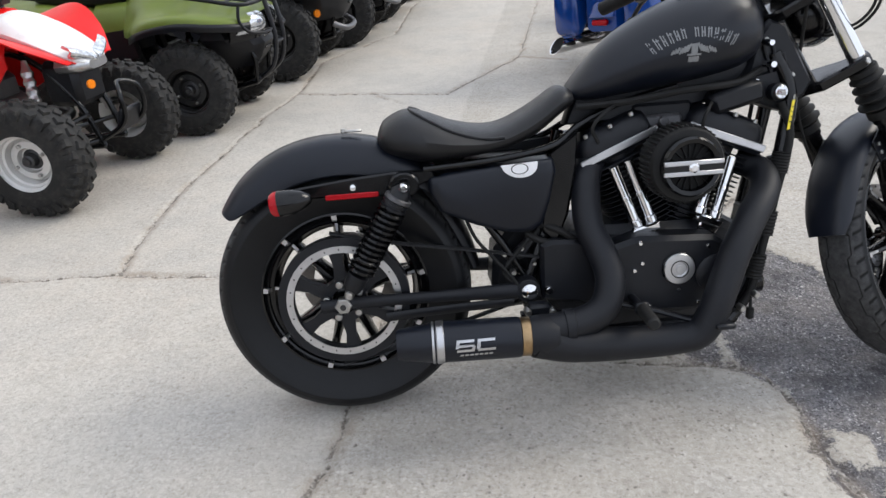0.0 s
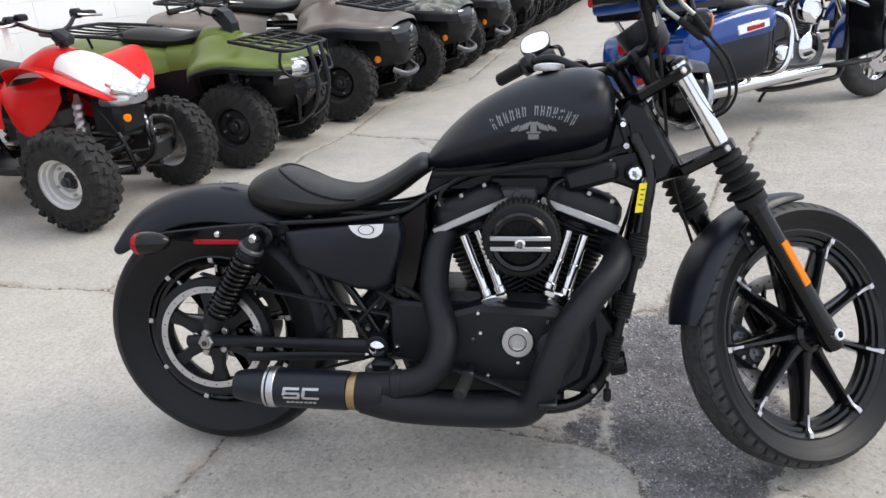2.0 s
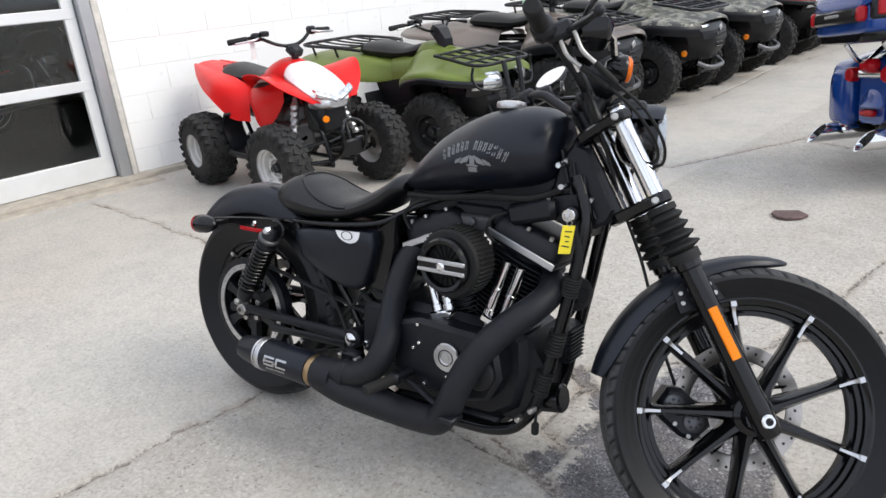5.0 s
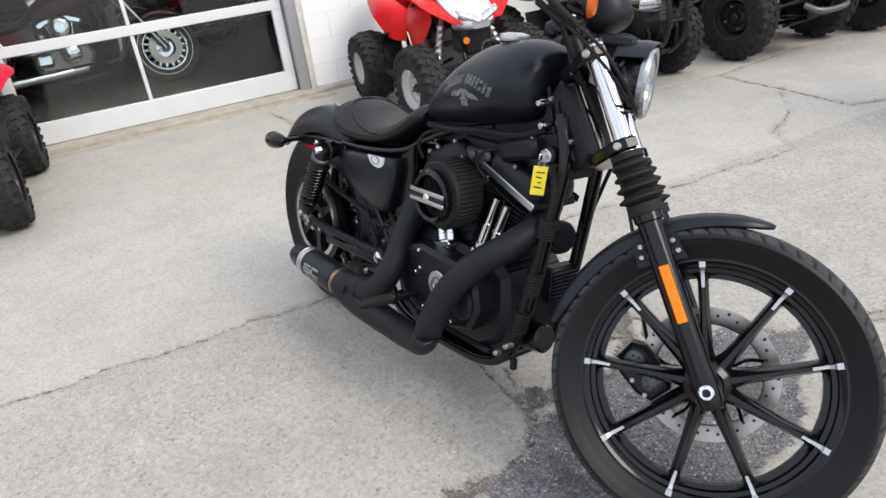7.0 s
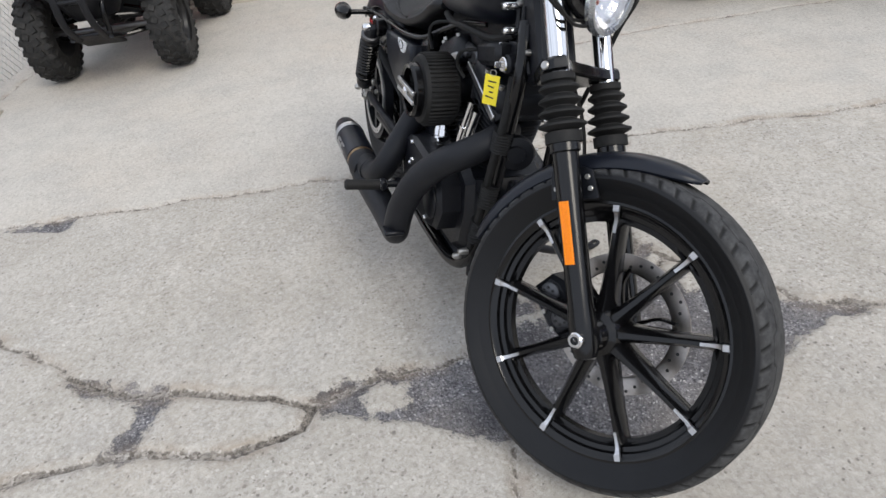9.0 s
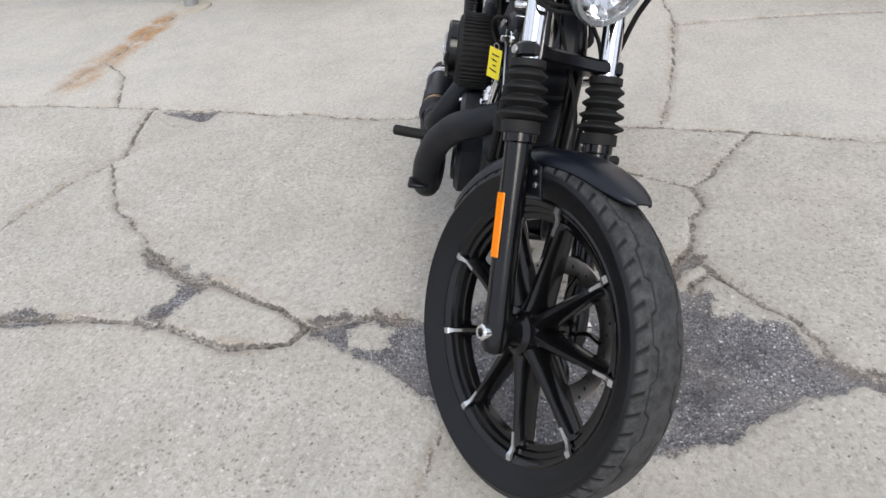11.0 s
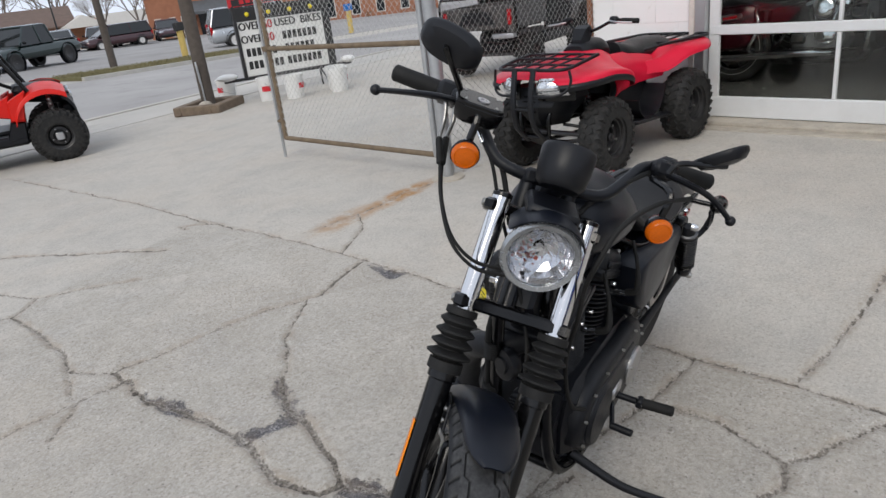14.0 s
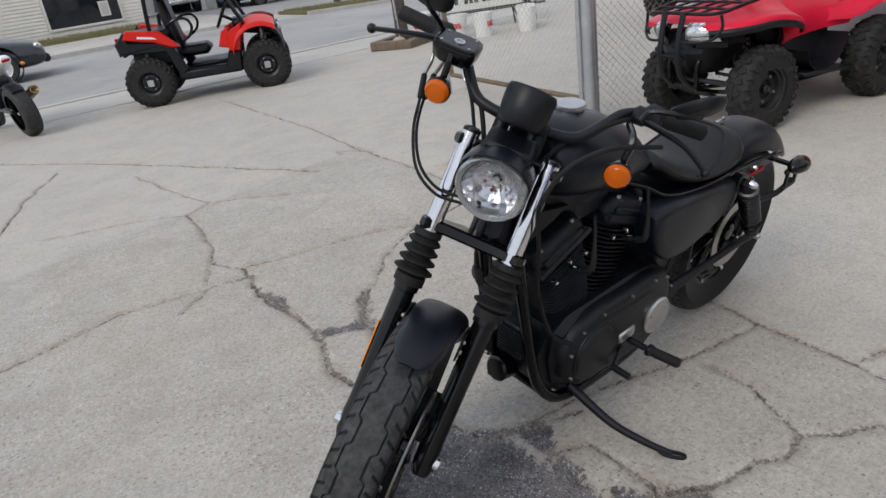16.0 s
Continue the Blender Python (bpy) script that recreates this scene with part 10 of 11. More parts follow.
    part("floor_pan", rbox((0, 0, 0.31), (1.30, 0.90, 0.06), 0.02), M_PLASTIC, b)
    part("tub", rbox((0.10, 0, 0.42), (0.70, 0.70, 0.05), 0.02) + rbox((-0.62, 0, 0.62), (0.60, 0.78, 0.30), 0.05), M_PLASTIC, b)
    part("cargo_bed", rbox((-wb / 2 + 0.06, 0, 0.88), (0.56, 0.92, 0.10), 0.03), M_PLASTIC, b)
    st = part("seat", rbox((-0.18, 0, 0.60), (0.46, 0.48, 0.14), 0.05) + rbox((-0.40, 0, 0.98), (0.14, 0.46, 0.66), 0.05, Matrix.Rotation(radians(-11), 4, "Y")), M_LEATHER, b, "black bucket seat")
    for s in (-1, 1):
        part("hip_bar", sweep([(-0.40, s * 0.38, 0.96), (-0.30, s * 0.40, 1.02), (-0.16, s * 0.40, 1.02), (-0.10, s * 0.40, 0.93), (-0.14, s * 0.39, 0.82), (-0.26, s * 0.37, 0.74)], 0.018, 8, 5), M_GLOSSBLACK, b)
    part("dash", rbox((wb / 2 - 0.27, 0, 0.87), (0.16, 0.74, 0.12), 0.05), M_PLASTIC, b)
    part("steering_wheel", lathe([(0.165 + 0.016 * math.cos(a), 0.016 * math.sin(a)) for a in np.linspace(0, 2 * math.pi, 9)[:-1]], (0.27, 0, 0.97), (-0.86, 0, 0.5), 28, closed=True), M_RUBBER, b, "black steering wheel")
    part("steering_column", rod((0.44, 0, 0.87), (0.27, 0, 0.97), 0.022, 10) + rod((0.27, -0.16, 0.97), (0.27, 0.16, 0.97), 0.012, 8), M_RUBBER, b)
    part("roof", body_loft([(-0.66, 1.42, 1.46, 0.44, 0.1), (-0.61, 1.43, 1.51, 0.53, 0.1), (-0.45, 1.49, 1.57, 0.55, 0.15), (-0.25, 1.58, 1.68, 0.56, 0.2), (-0.12, 1.57, 1.68, 0.56, 0.2), (0.10, 1.50, 1.60, 0.55, 0.2), (0.34, 1.41, 1.50, 0.53, 0.2), (0.42, 1.38, 1.44, 0.46, 0.1)], 24, 22, 3.4), M_ROOFGREY, b, "moulded black roof")
    for x, z in ((-0.575, 1.40), (-0.605, 1.10), (0.31, 1.38)):
        part("cage_cross", rod((x, -0.49, z), (x, 0.49, z), 0.022, 10), M_GLOSSBLACK, b)
    part("rear_bumper", rbox((-wb / 2 - 0.25, 0, 0.78), (0.12, 1.00, 0.24), 0.05), M_PLASTIC, b, "black rear panel")
    part("engine", rbox((-0.78, 0, 0.48), (0.50, 0.40, 0.26), 0.06), M_GREYMETAL, b)
    for x in (-wb / 2, wb / 2):
        for s in (-1, 1):
            part("suspension_arm", sweep([(x + 0.18, s * 0.15, 0.30), (x, s * 0.48, 0.30), (x - 0.18, s * 0.15, 0.30)], 0.018, 8, 3), M_GLOSSBLACK, b)
    return b


buggy(pose(-1.38, -6.96, rise(-1.3, -6.95) - 0.004, 0, 0, 156.0), "red and black single-seat off-road buggy with roof")


def utility_cart(m):
    """A dark utility cart with a cargo bed; local x is ahead."""
    c = thing("utility_cart", m, "dark grey utility cart with cargo bed behind the fence", "utility vehicle")
    for x in (-0.90, 0.90):
        for s in (-1, 1):
            quad_wheel(c, x, s * 0.56, 0.30, 0.24, 0.155, s, M_STEELBLACK)
    part("chassis", rbox((0.0, 0, 0.42), (2.3, 0.72, 0.14), 0.03), M_PLASTIC, c)
    bed = part("cargo_bed", rbox((-0.88, 0, 0.72), (1.00, 1.18, 0.05), 0.01) + rbox((-0.88, -0.58, 0.86), (1.00, 0.04, 0.30), 0.01) + rbox((-0.88, 0.58, 0.86), (1.00, 0.04, 0.30), 0.01) + rbox((-0.40, 0, 0.86), (0.04, 1.16, 0.30), 0.01), M_BEDGREY, c, "dark grey moulded cargo bed")
    gate = part("tailgate", rbox((-1.385, 0, 0.86), (0.04, 0.90, 0.31), 0.012), M_BEDGREY, c, "dark grey tailgate")
    part("gate_panel", plate([(-0.30, 0.77), (-0.22, 0.95), (0.22, 0.95), (0.30, 0.77)], 1.400, 1.412, 0.004).at(Matrix.Rotation(radians(90), 4, "Z")), M_PLASTIC, gate)
    part("latch", rbox((-1.415, 0, 0.985), (0.03, 0.16, 0.03), 0.008), M_GLOSSBLACK, gate)
    for s in (-1, 1):
        part("corner_post", rbox((-1.37, s * 0.53, 0.83), (0.07, 0.13, 0.37), 0.02), M_BEDGREY, c)
        part("tail_lamp", rbox((-1.41, s * 0.525, 0.86), (0.03, 0.065, 0.21), 0.012), M_REDLENS, c, "tall red tail lamp")
        part("bumper_corner", rbox((-1.36, s * 0.40, 0.61), (0.12, 0.34, 0.07), 0.015), M_ALU, c, "bright bumper corner")
        part("bed_rail", sweep([(-1.36, s * 0.61, 0.58), (-1.38, s * 0.62, 0.80), (-1.36, s * 0.61, 1.14), (-0.90, s * 0.60, 1.17), (-0.40, s * 0.60, 1.20)], 0.018, 8, 4), M_GLOSSBLACK, c, "black bed rail tube")
        part("cab_tube", sweep([(-0.34, s * 0.56, 0.60), (-0.34, s * 0.55, 1.20), (-0.30, s * 0.52, 1.78), (0.10, s * 0.50, 1.86), (0.46, s * 0.52, 1.72), (0.78, s * 0.56, 1.10), (0.86, s * 0.57, 0.86)], 0.026, 10, 5), M_GLOSSBLACK, c, "black roll cage tube")
        part("side_net", rbox((0.16, s * 0.575, 0.92), (0.92, 0.02, 0.78), 0.008), M_NET, c, "black side netting")
        part("side_skirt", rbox((0.10, s * 0.52, 0.46), (1.05, 0.12, 0.18), 0.04), M_PLASTIC, c)
        part("front_fender", skin([[(0.90 + 0.42 * math.cos(a), s * y, 0.36 + 0.50 * math.sin(a) + dz) for y, dz in ((0.30, 0.05), (0.48, 0.03), (0.68, 0.0))] for a in (0.2, 0.8, 1.4, 2.0, 2.6)], 4, 3), M_BEDGREY, c)
        part("seat", rbox((0.02, s * 0.27, 0.72), (0.46, 0.46, 0.12), 0.04) + rbox((-0.24, s * 0.27, 1.02), (0.12, 0.44, 0.56), 0.04, Matrix.Rotation(radians(-10), 4, "Y")), M_LEATHER, c, "black bucket seat")
    part("rack_bar", rod((-1.36, -0.61, 1.14), (-1.36, 0.61, 1.14), 0.016, 8), M_GLOSSBLACK, c)
    part("hood", body_loft([(0.72, 0.62, 1.00, 0.50, 0.2), (1.00, 0.60, 0.98, 0.50, 0.2), (1.26, 0.56, 0.84, 0.44, 0.2), (1.36, 0.56, 0.72, 0.36, 0.1)], 16, 20, 3.4), M_BEDGREY, c, "dark grey hood")
    part("cab_cross", rod((-0.31, -0.52, 1.76), (-0.31, 0.52, 1.76), 0.022, 10), M_GLOSSBLACK, c)
    part("steering_wheel", lathe([(0.16 + 0.015 * math.cos(a), 0.015 * math.sin(a)) for a in np.linspace(0, 2 * math.pi, 9)[:-1]], (0.46, 0.27, 1.06), (-0.86, 0, 0.5), 24, closed=True), M_RUBBER, c)
    part("axle", rod((-0.90, -0.50, 0.30), (-0.90, 0.50, 0.30), 0.03, 10), M_GREYMETAL, c)
    part("engine", rbox((-0.75, 0, 0.50), (0.55, 0.46, 0.30), 0.06), M_WRINKLE, c)
    return c


M_BEDGREY = mat("dark_grey_moulded_plastic", (0.040, 0.037, 0.036), 0.5, 0, 0.2, 6, 0.3, 120, dust=0.2)
M_NET = mat("black_net", (0.012, 0.012, 0.012), 0.9, 0, 0.3, 60, 0.6, 90)
utility_cart(pose(-7.62, -3.10, rise(-7.6, -3.0), 0, 0, 183) @ Matrix.Scale(0.96, 4))


# ---- a sport motorcycle at the lot's edge ----
def sport_bike(m):
    b = thing("sport_motorcycle", m, "white and black sport motorcycle on its stand", "motorcycle", "motorcycles in the lot")
    road_wheel(b, 0, 0.31, 0.19, 0.215, 6, M_GLOSSBLACK, False, "rear_wheel")
    road_wheel(b, 1.38, 0.30, 0.12, 0.215, 6, M_GLOSSBLACK, False, "front_wheel")
    part("tail", body_loft([(-0.34, 0.90, 0.96, 0.05, 0.1), (-0.22, 0.86, 0.98, 0.09, 0.2), (0.05, 0.78, 0.94, 0.12, 0.2), (0.28, 0.72, 0.86, 0.13, 0.2)], 14, 20, 2.6), M_WHITEPL, b, "white tail fairing")
    part("seat", body_loft([(-0.16, 0.96, 1.0, 0.07, 0.1), (0.05, 0.90, 0.97, 0.11, 0.2), (0.30, 0.82, 0.90, 0.12, 0.2), (0.46, 0.82, 0.90, 0.09, 0.2)], 12, 18, 2.6), M_LEATHER, b)
    part("fuel_tank", body_loft([(0.40, 0.80, 0.92, 0.09, 0.3), (0.56, 0.78, 1.02, 0.16, 0.3), (0.78, 0.80, 1.04, 0.17, 0.3), (0.94, 0.84, 0.96, 0.10, 0.2)], 16, 22, 2.5), M_WHITEPL, b)
    for s in (-1, 1):
        part("side_fairing", plate([(0.52, 0.34), (0.62, 0.72), (0.92, 0.90), (1.22, 0.92), (1.14, 0.58), (0.96, 0.30)], s * 0.17, s * 0.215, 0.02), M_WHITEPL, b, "white side fairing")
        part("fork_leg", rod((1.38, s * 0.10, 0.30), (1.14, s * 0.10, 0.95), 0.026, 12), M_GLOSSBLACK, b)
        part("handlebar", rod((1.12, s * 0.10, 0.93), (1.02, s * 0.34, 0.90), 0.016, 10), M_GLOSSBLACK, b)
        part("mirror", ball((1.24, s * 0.36, 1.12), (0.025, 0.07, 0.04)), M_PLASTIC, b)
        part("turn_signal", ball((-0.30, s * 0.16, 0.84), (0.04, 0.025, 0.02)), M_ORANGE, b)
    part("nose", body_loft([(1.06, 0.88, 1.10, 0.19, 0.3), (1.22, 0.84, 1.06, 0.20, 0.3), (1.40, 0.82, 0.96, 0.12, 0.3), (1.46, 0.84, 0.92, 0.06, 0.2)], 14, 22, 2.6), M_WHITEPL, b)
    part("engine", rbox((0.62, 0, 0.50), (0.50, 0.34, 0.40), 0.06), M_WRINKLE, b)
    part("swing_arm", rbox((0.24, 0.11, 0.34), (0.56, 0.05, 0.08), 0.02) + rbox((0.24, -0.11, 0.34), (0.56, 0.05, 0.08), 0.02), M_GLOSSBLACK, b)
    part("muffler", lathe([(0.03, 0), (0.055, 0.05), (0.058, 0.36), (0.05, 0.40), (0.04, 0.40), (0, 0.36)], (0.24, -0.19, 0.40), (-1, 0, 0.30), 18), M_BRONZE, b, "short dark muffler")
    part("tail_lamp", rbox((-0.345, 0, 0.925), (0.03, 0.09, 0.03), 0.008), M_REDLENS, b)
    part("rear_hugger", fender((0, 0, 0.31), along([(40, 0.335, 0.02, 0.08), (90, 0.335, 0.03, 0.09), (130, 0.335, 0.02, 0.08)], 10), 0, 0), M_PLASTIC, b)
    part("paddock_stand", tubes([[(0.42, 0.12, 0.30), (0.40, 0.26, 0.12), (0.39, 0.32, 0.012)]], 0.012), M_GLOSSBLACK, b)
    return b


sport_bike(pose(1.02, -6.80, rise(1.0, -6.8), -7, 0, -80))


# ---- the street and what lies across it ----
def road_material(name, base, grit):
    n = Nodes(name)
    c = n.mix(n.ramp(n.noise(0.35, 5), 0.3, 0.7), rgba(base, 0.85), rgba(base, 1.15))
    c = n.mix(n.math("MULTIPLY", n.ramp(n.noise(120, 3, 0.8), 0.5, 0.7), grit), c, (0.45, 0.44, 0.42, 1))
    c = n.mix(n.math("MULTIPLY", n.ramp(n.noise(1.7, 6, 0.7), 0.55, 0.62), 0.3), c, rgba(base, 0.6))
    n.put(n.b.inputs["Base Color"], c)
    n.b.inputs["Roughness"].default_value = 0.9
    n.bump(n.noise(90, 4), 0.4, 0.004)
    return n.m


M_ROAD = road_material("worn_grey_asphalt", (0.33, 0.318, 0.308), 0.25)
M_LOT = road_material("parking_lot_asphalt", (0.29, 0.28, 0.272), 0.2)
M_WALK = road_material("pavement_concrete", (0.44, 0.42, 0.385), 0.3)
M_KERB = mat("kerb_concrete", (0.46, 0.44, 0.40), 0.85, 0, 0.15, 6, 0.3, 80)
M_GRASSBASE = mat("winter_turf", (0.14, 0.125, 0.055), 0.9, 0, 0.3, 6, 0.5, 60)


def strip(name, x0, x1, y0, y1, dz, material, label, nx=40, ny=4, th=0.05, slant=0.0):
    rows = []
    for i in range(nx + 1):
        x = x0 + (x1 - x0) * i / nx
        rows.append([(x, y0 + (y1 - y0) * j / ny + slant * (x - x0), rise(x, y0 + (y1 - y0) * j / ny + slant * (x - x0)) + dz) for j in range(ny + 1)])
    return solid(name, sheet(rows, th), material, label, name.split("_")[0], kind="structure")


strip("road", -70, 45, -17.9, -9.45, 0.010, M_ROAD, "worn grey asphalt street", 60, 6)
strip("kerb", -70, 45, -9.45, -9.30, 0.030, M_KERB, "low concrete kerb", 60, 1, 0.12)
strip("pavement_near", -70, 45, -9.30, -7.75, 0.008, M_WALK, "concrete pavement beside the street", 60, 2)
strip("kerb_far_west", -15.5, -8.3, -18.05, -17.90, 0.120, M_KERB, "concrete kerb", 14, 1, 0.25)
strip("kerb_far_east", -5.6, 30, -18.05, -17.90, 0.120, M_KERB, "concrete kerb", 20, 1, 0.25)
strip("pavement_far", -5.6, 30, -20.6, -18.05, 0.110, M_WALK, "concrete pavement", 20, 2, 0.2)
strip("driveway", -8.3, -5.6, -26, -17.9, 0.014, M_WALK, "concrete driveway", 6, 8)
strip("kerb_lot", -15.5, -8.3, -20.45, -20.30, 0.120, M_KERB, "concrete kerb", 14, 1, 0.25)
strip("verge_west", -15.4, -8.35, -20.3, -18.05, 0.110, M_GRASSBASE, "strip of winter grass", 14, 3, 0.2)
strip("verge_east", -5.2, 12.0, -25.0, -23.9, 0.12, M_GRASSBASE, "narrow grass bed at the wall", 14, 2, 0.2)
strip("parking_lot", -75, -8.4, -48, -20.4, 0.012, M_LOT, "asphalt parking lot", 60, 24)


def grass(name, x0, x1, y0, y1, count, dz):
    rnd = random.Random(5)
    v, f = [], []
    for _ in range(count):
        x, y = rnd.uniform(x0, x1), rnd.uniform(y0, y1)
        z, h, a = rise(x, y) + dz, rnd.uniform(0.04, 0.10), rnd.uniform(0, 6.28)
        dx, dy = 0.012 * math.cos(a), 0.012 * math.sin(a)
        k = len(v)
        v += [(x - dx, y - dy, z), (x + dx, y + dy, z), (x + rnd.uniform(-0.04, 0.04), y + rnd.uniform(-0.04, 0.04), z + h)]
        f.append((k, k + 1, k + 2))
    me = bpy.data.meshes.new(name)
    me.from_pydata(v, [], f)
    me.materials.append(M_BLADE)
    return tagged(new(name, me), "dull green and straw winter grass blades", "grass", kind="stuff")


def blade_material():
    n = Nodes("grass_blade")
    g = n.t.nodes.new("ShaderNodeNewGeometry")
    n.put(n.b.inputs["Base Color"], n.mix(g.outputs["Random Per Island"], (0.13, 0.125, 0.05, 1), (0.26, 0.22, 0.12, 1)))
    n.b.inputs["Roughness"].default_value = 0.8
    return n.m


M_BLADE = blade_material()
grass("grass_verge", -15.3, -8.4, -20.2, -18.1, 5000, 0.11)
grass("grass_bed", -5.1, 6.0, -24.9, -24.0, 3000, 0.12)

# siding-clad building with a big shop window
M_SIDING = mat("cream_siding", (0.67, 0.64, 0.575), 0.6, 0, 0.1, 3, 0.1, 60)
M_TRIM = mat("pale_trim", (0.66, 0.63, 0.58), 0.55, 0, 0.08, 5)
# near-black colour that stands in for the shade inside openings
M_INSHADE = mat("dark_interior", (0.02, 0.02, 0.022), 0.7)
M_ROOFING = mat("brown_shingles", (0.13, 0.085, 0.065), 0.85, 0, 0.25, 3, 0.4, 30)
M_GREYWALL = mat("grey_stucco", (0.50, 0.485, 0.46), 0.8, 0, 0.12, 4, 0.3, 60)
M_WINGLASS = mat("dark_window_glass", (0.012, 0.014, 0.017), 0.05, 0, 0.2, 2)
shop = thing("siding_building", pose(0, -25.2, -0.25), "cream siding building with a large shop window", "building")
W0, W1, Z0, Z1 = -4.55, -2.15, 0.42, 1.92
part("wall", rbox(((W0 - 5.35) / 2, -0.1, 1.7), (W0 + 5.35, 0.2, 4.2), 0.01) + rbox(((W1 + 0.4) / 2, -0.1, 1.7), (0.4 - W1 + 0.0, 0.2, 4.2), 0.01) + rbox(((W0 + W1) / 2, -0.1, (Z0 - 0.4) / 2), (W1 - W0, 0.2, Z0 + 0.4), 0.01) + rbox(((W0 + W1) / 2, -0.1, (Z1 + 3.8) / 2), (W1 - W0, 0.2, 3.8 - Z1), 0.01), M_SIDING, shop, "cream wall")
part("end_wall", rbox((-5.25, -4.0, 1.7), (0.2, 7.6, 4.2), 0.01), M_SIDING, shop)
part("east_wall", rbox((7.0, -0.1, 1.7), (10.4, 0.2, 4.2), 0.01), M_GREYWALL, shop)
# a sheet behind the wall, black in place of the doorway's shade
part("door_bay", rbox((1.1, -0.35, 1.0), (1.4, 0.1, 2.8), 0.01), M_INSHADE, shop, "recessed doorway closed by a sheet coloured as its shade")
part("porch_column", rbox((0.30, 0.06, 1.5), (0.34, 0.3, 3.8), 0.02), M_TRIM, shop, "cream column")
for k in range(26):
    z = -0.10 + 0.115 * k
    for a, b in ((-5.35, W0 - 0.08), (W1 + 0.08, 0.12)) if Z0 - 0.1 < z < Z1 + 0.1 else ((-5.35, 0.12),):
        part("siding_board", rbox(((a + b) / 2, 0.012, z), (b - a, 0.024, 0.108), 0.008, Matrix.Rotation(radians(5), 4, "X")), M_SIDING, shop)
win = part("window", rbox(((W0 + W1) / 2, 0.03, Z0 - 0.03), (W1 - W0 + 0.16, 0.08, 0.08), 0.01) + rbox(((W0 + W1) / 2, 0.03, Z1 + 0.03), (W1 - W0 + 0.16, 0.08, 0.08), 0.01) + rbox((W0 - 0.03, 0.03, (Z0 + Z1) / 2), (0.08, 0.08, Z1 - Z0), 0.01) + rbox((W1 + 0.03, 0.03, (Z0 + Z1) / 2), (0.08, 0.08, Z1 - Z0), 0.01), M_TRIM, shop, "window frame")
part("pane", rbox(((W0 + W1) / 2, -0.06, (Z0 + Z1) / 2), (W1 - W0, 0.01, Z1 - Z0), 0.001), M_WINGLASS, win, "dark shop window pane")
part("window_sign", rbox((-4.05, -0.045, 0.85), (0.34, 0.015, 0.50), 0.004) , M_TRIM, win, "pale framed notice")
part("window_sign_inner", rbox((-4.05, -0.034, 0.85), (0.24, 0.008, 0.40), 0.003), M_GREYWALL, win)
part("roof", rbox((3.0, -4.0, 3.9), (17.2, 8.4, 0.25), 0.05), M_ROOFING, shop)

garage = thing("garage_building", pose(0, -32.0, -0.38), "grey garage with an open dark bay", "building")
part("wall", rbox((-10.25, -0.1, 1.3), (0.75, 0.2, 3.4), 0.01) + rbox((-6.6, -0.1, 1.3), (2.0, 0.2, 3.4), 0.01) + rbox((-8.75, -0.1, 2.75), (2.35, 0.2, 0.62), 0.01) + rbox((-10.55, -3.0, 1.3), (0.2, 6.0, 3.4), 0.01), M_GREYWALL, garage)
# back and ceiling of the bay, its shade painted as near-black
part("bay", rbox((-8.75, -2.4, 1.1), (2.4, 0.1, 3.0), 0.01) + rbox((-8.75, -1.2, 2.5), (2.4, 2.4, 0.05), 0.01), M_INSHADE, garage, "open bay with its shade put in the colour")
part("roof", rbox((-8.0, -3.0, 3.08), (5.2, 6.4, 0.14), 0.02), M_GREYWALL, garage)
part("leaning_board", rbox((-9.75, 0.12, 0.75), (0.25, 0.04, 1.6), 0.005, Matrix.Rotation(radians(8), 4, "X")), M_TRIM, garage)


# ---- cars and trucks ----
M_TINT = mat("tinted_car_glass", (0.015, 0.018, 0.02), 0.05, 0, 0.1, 2)


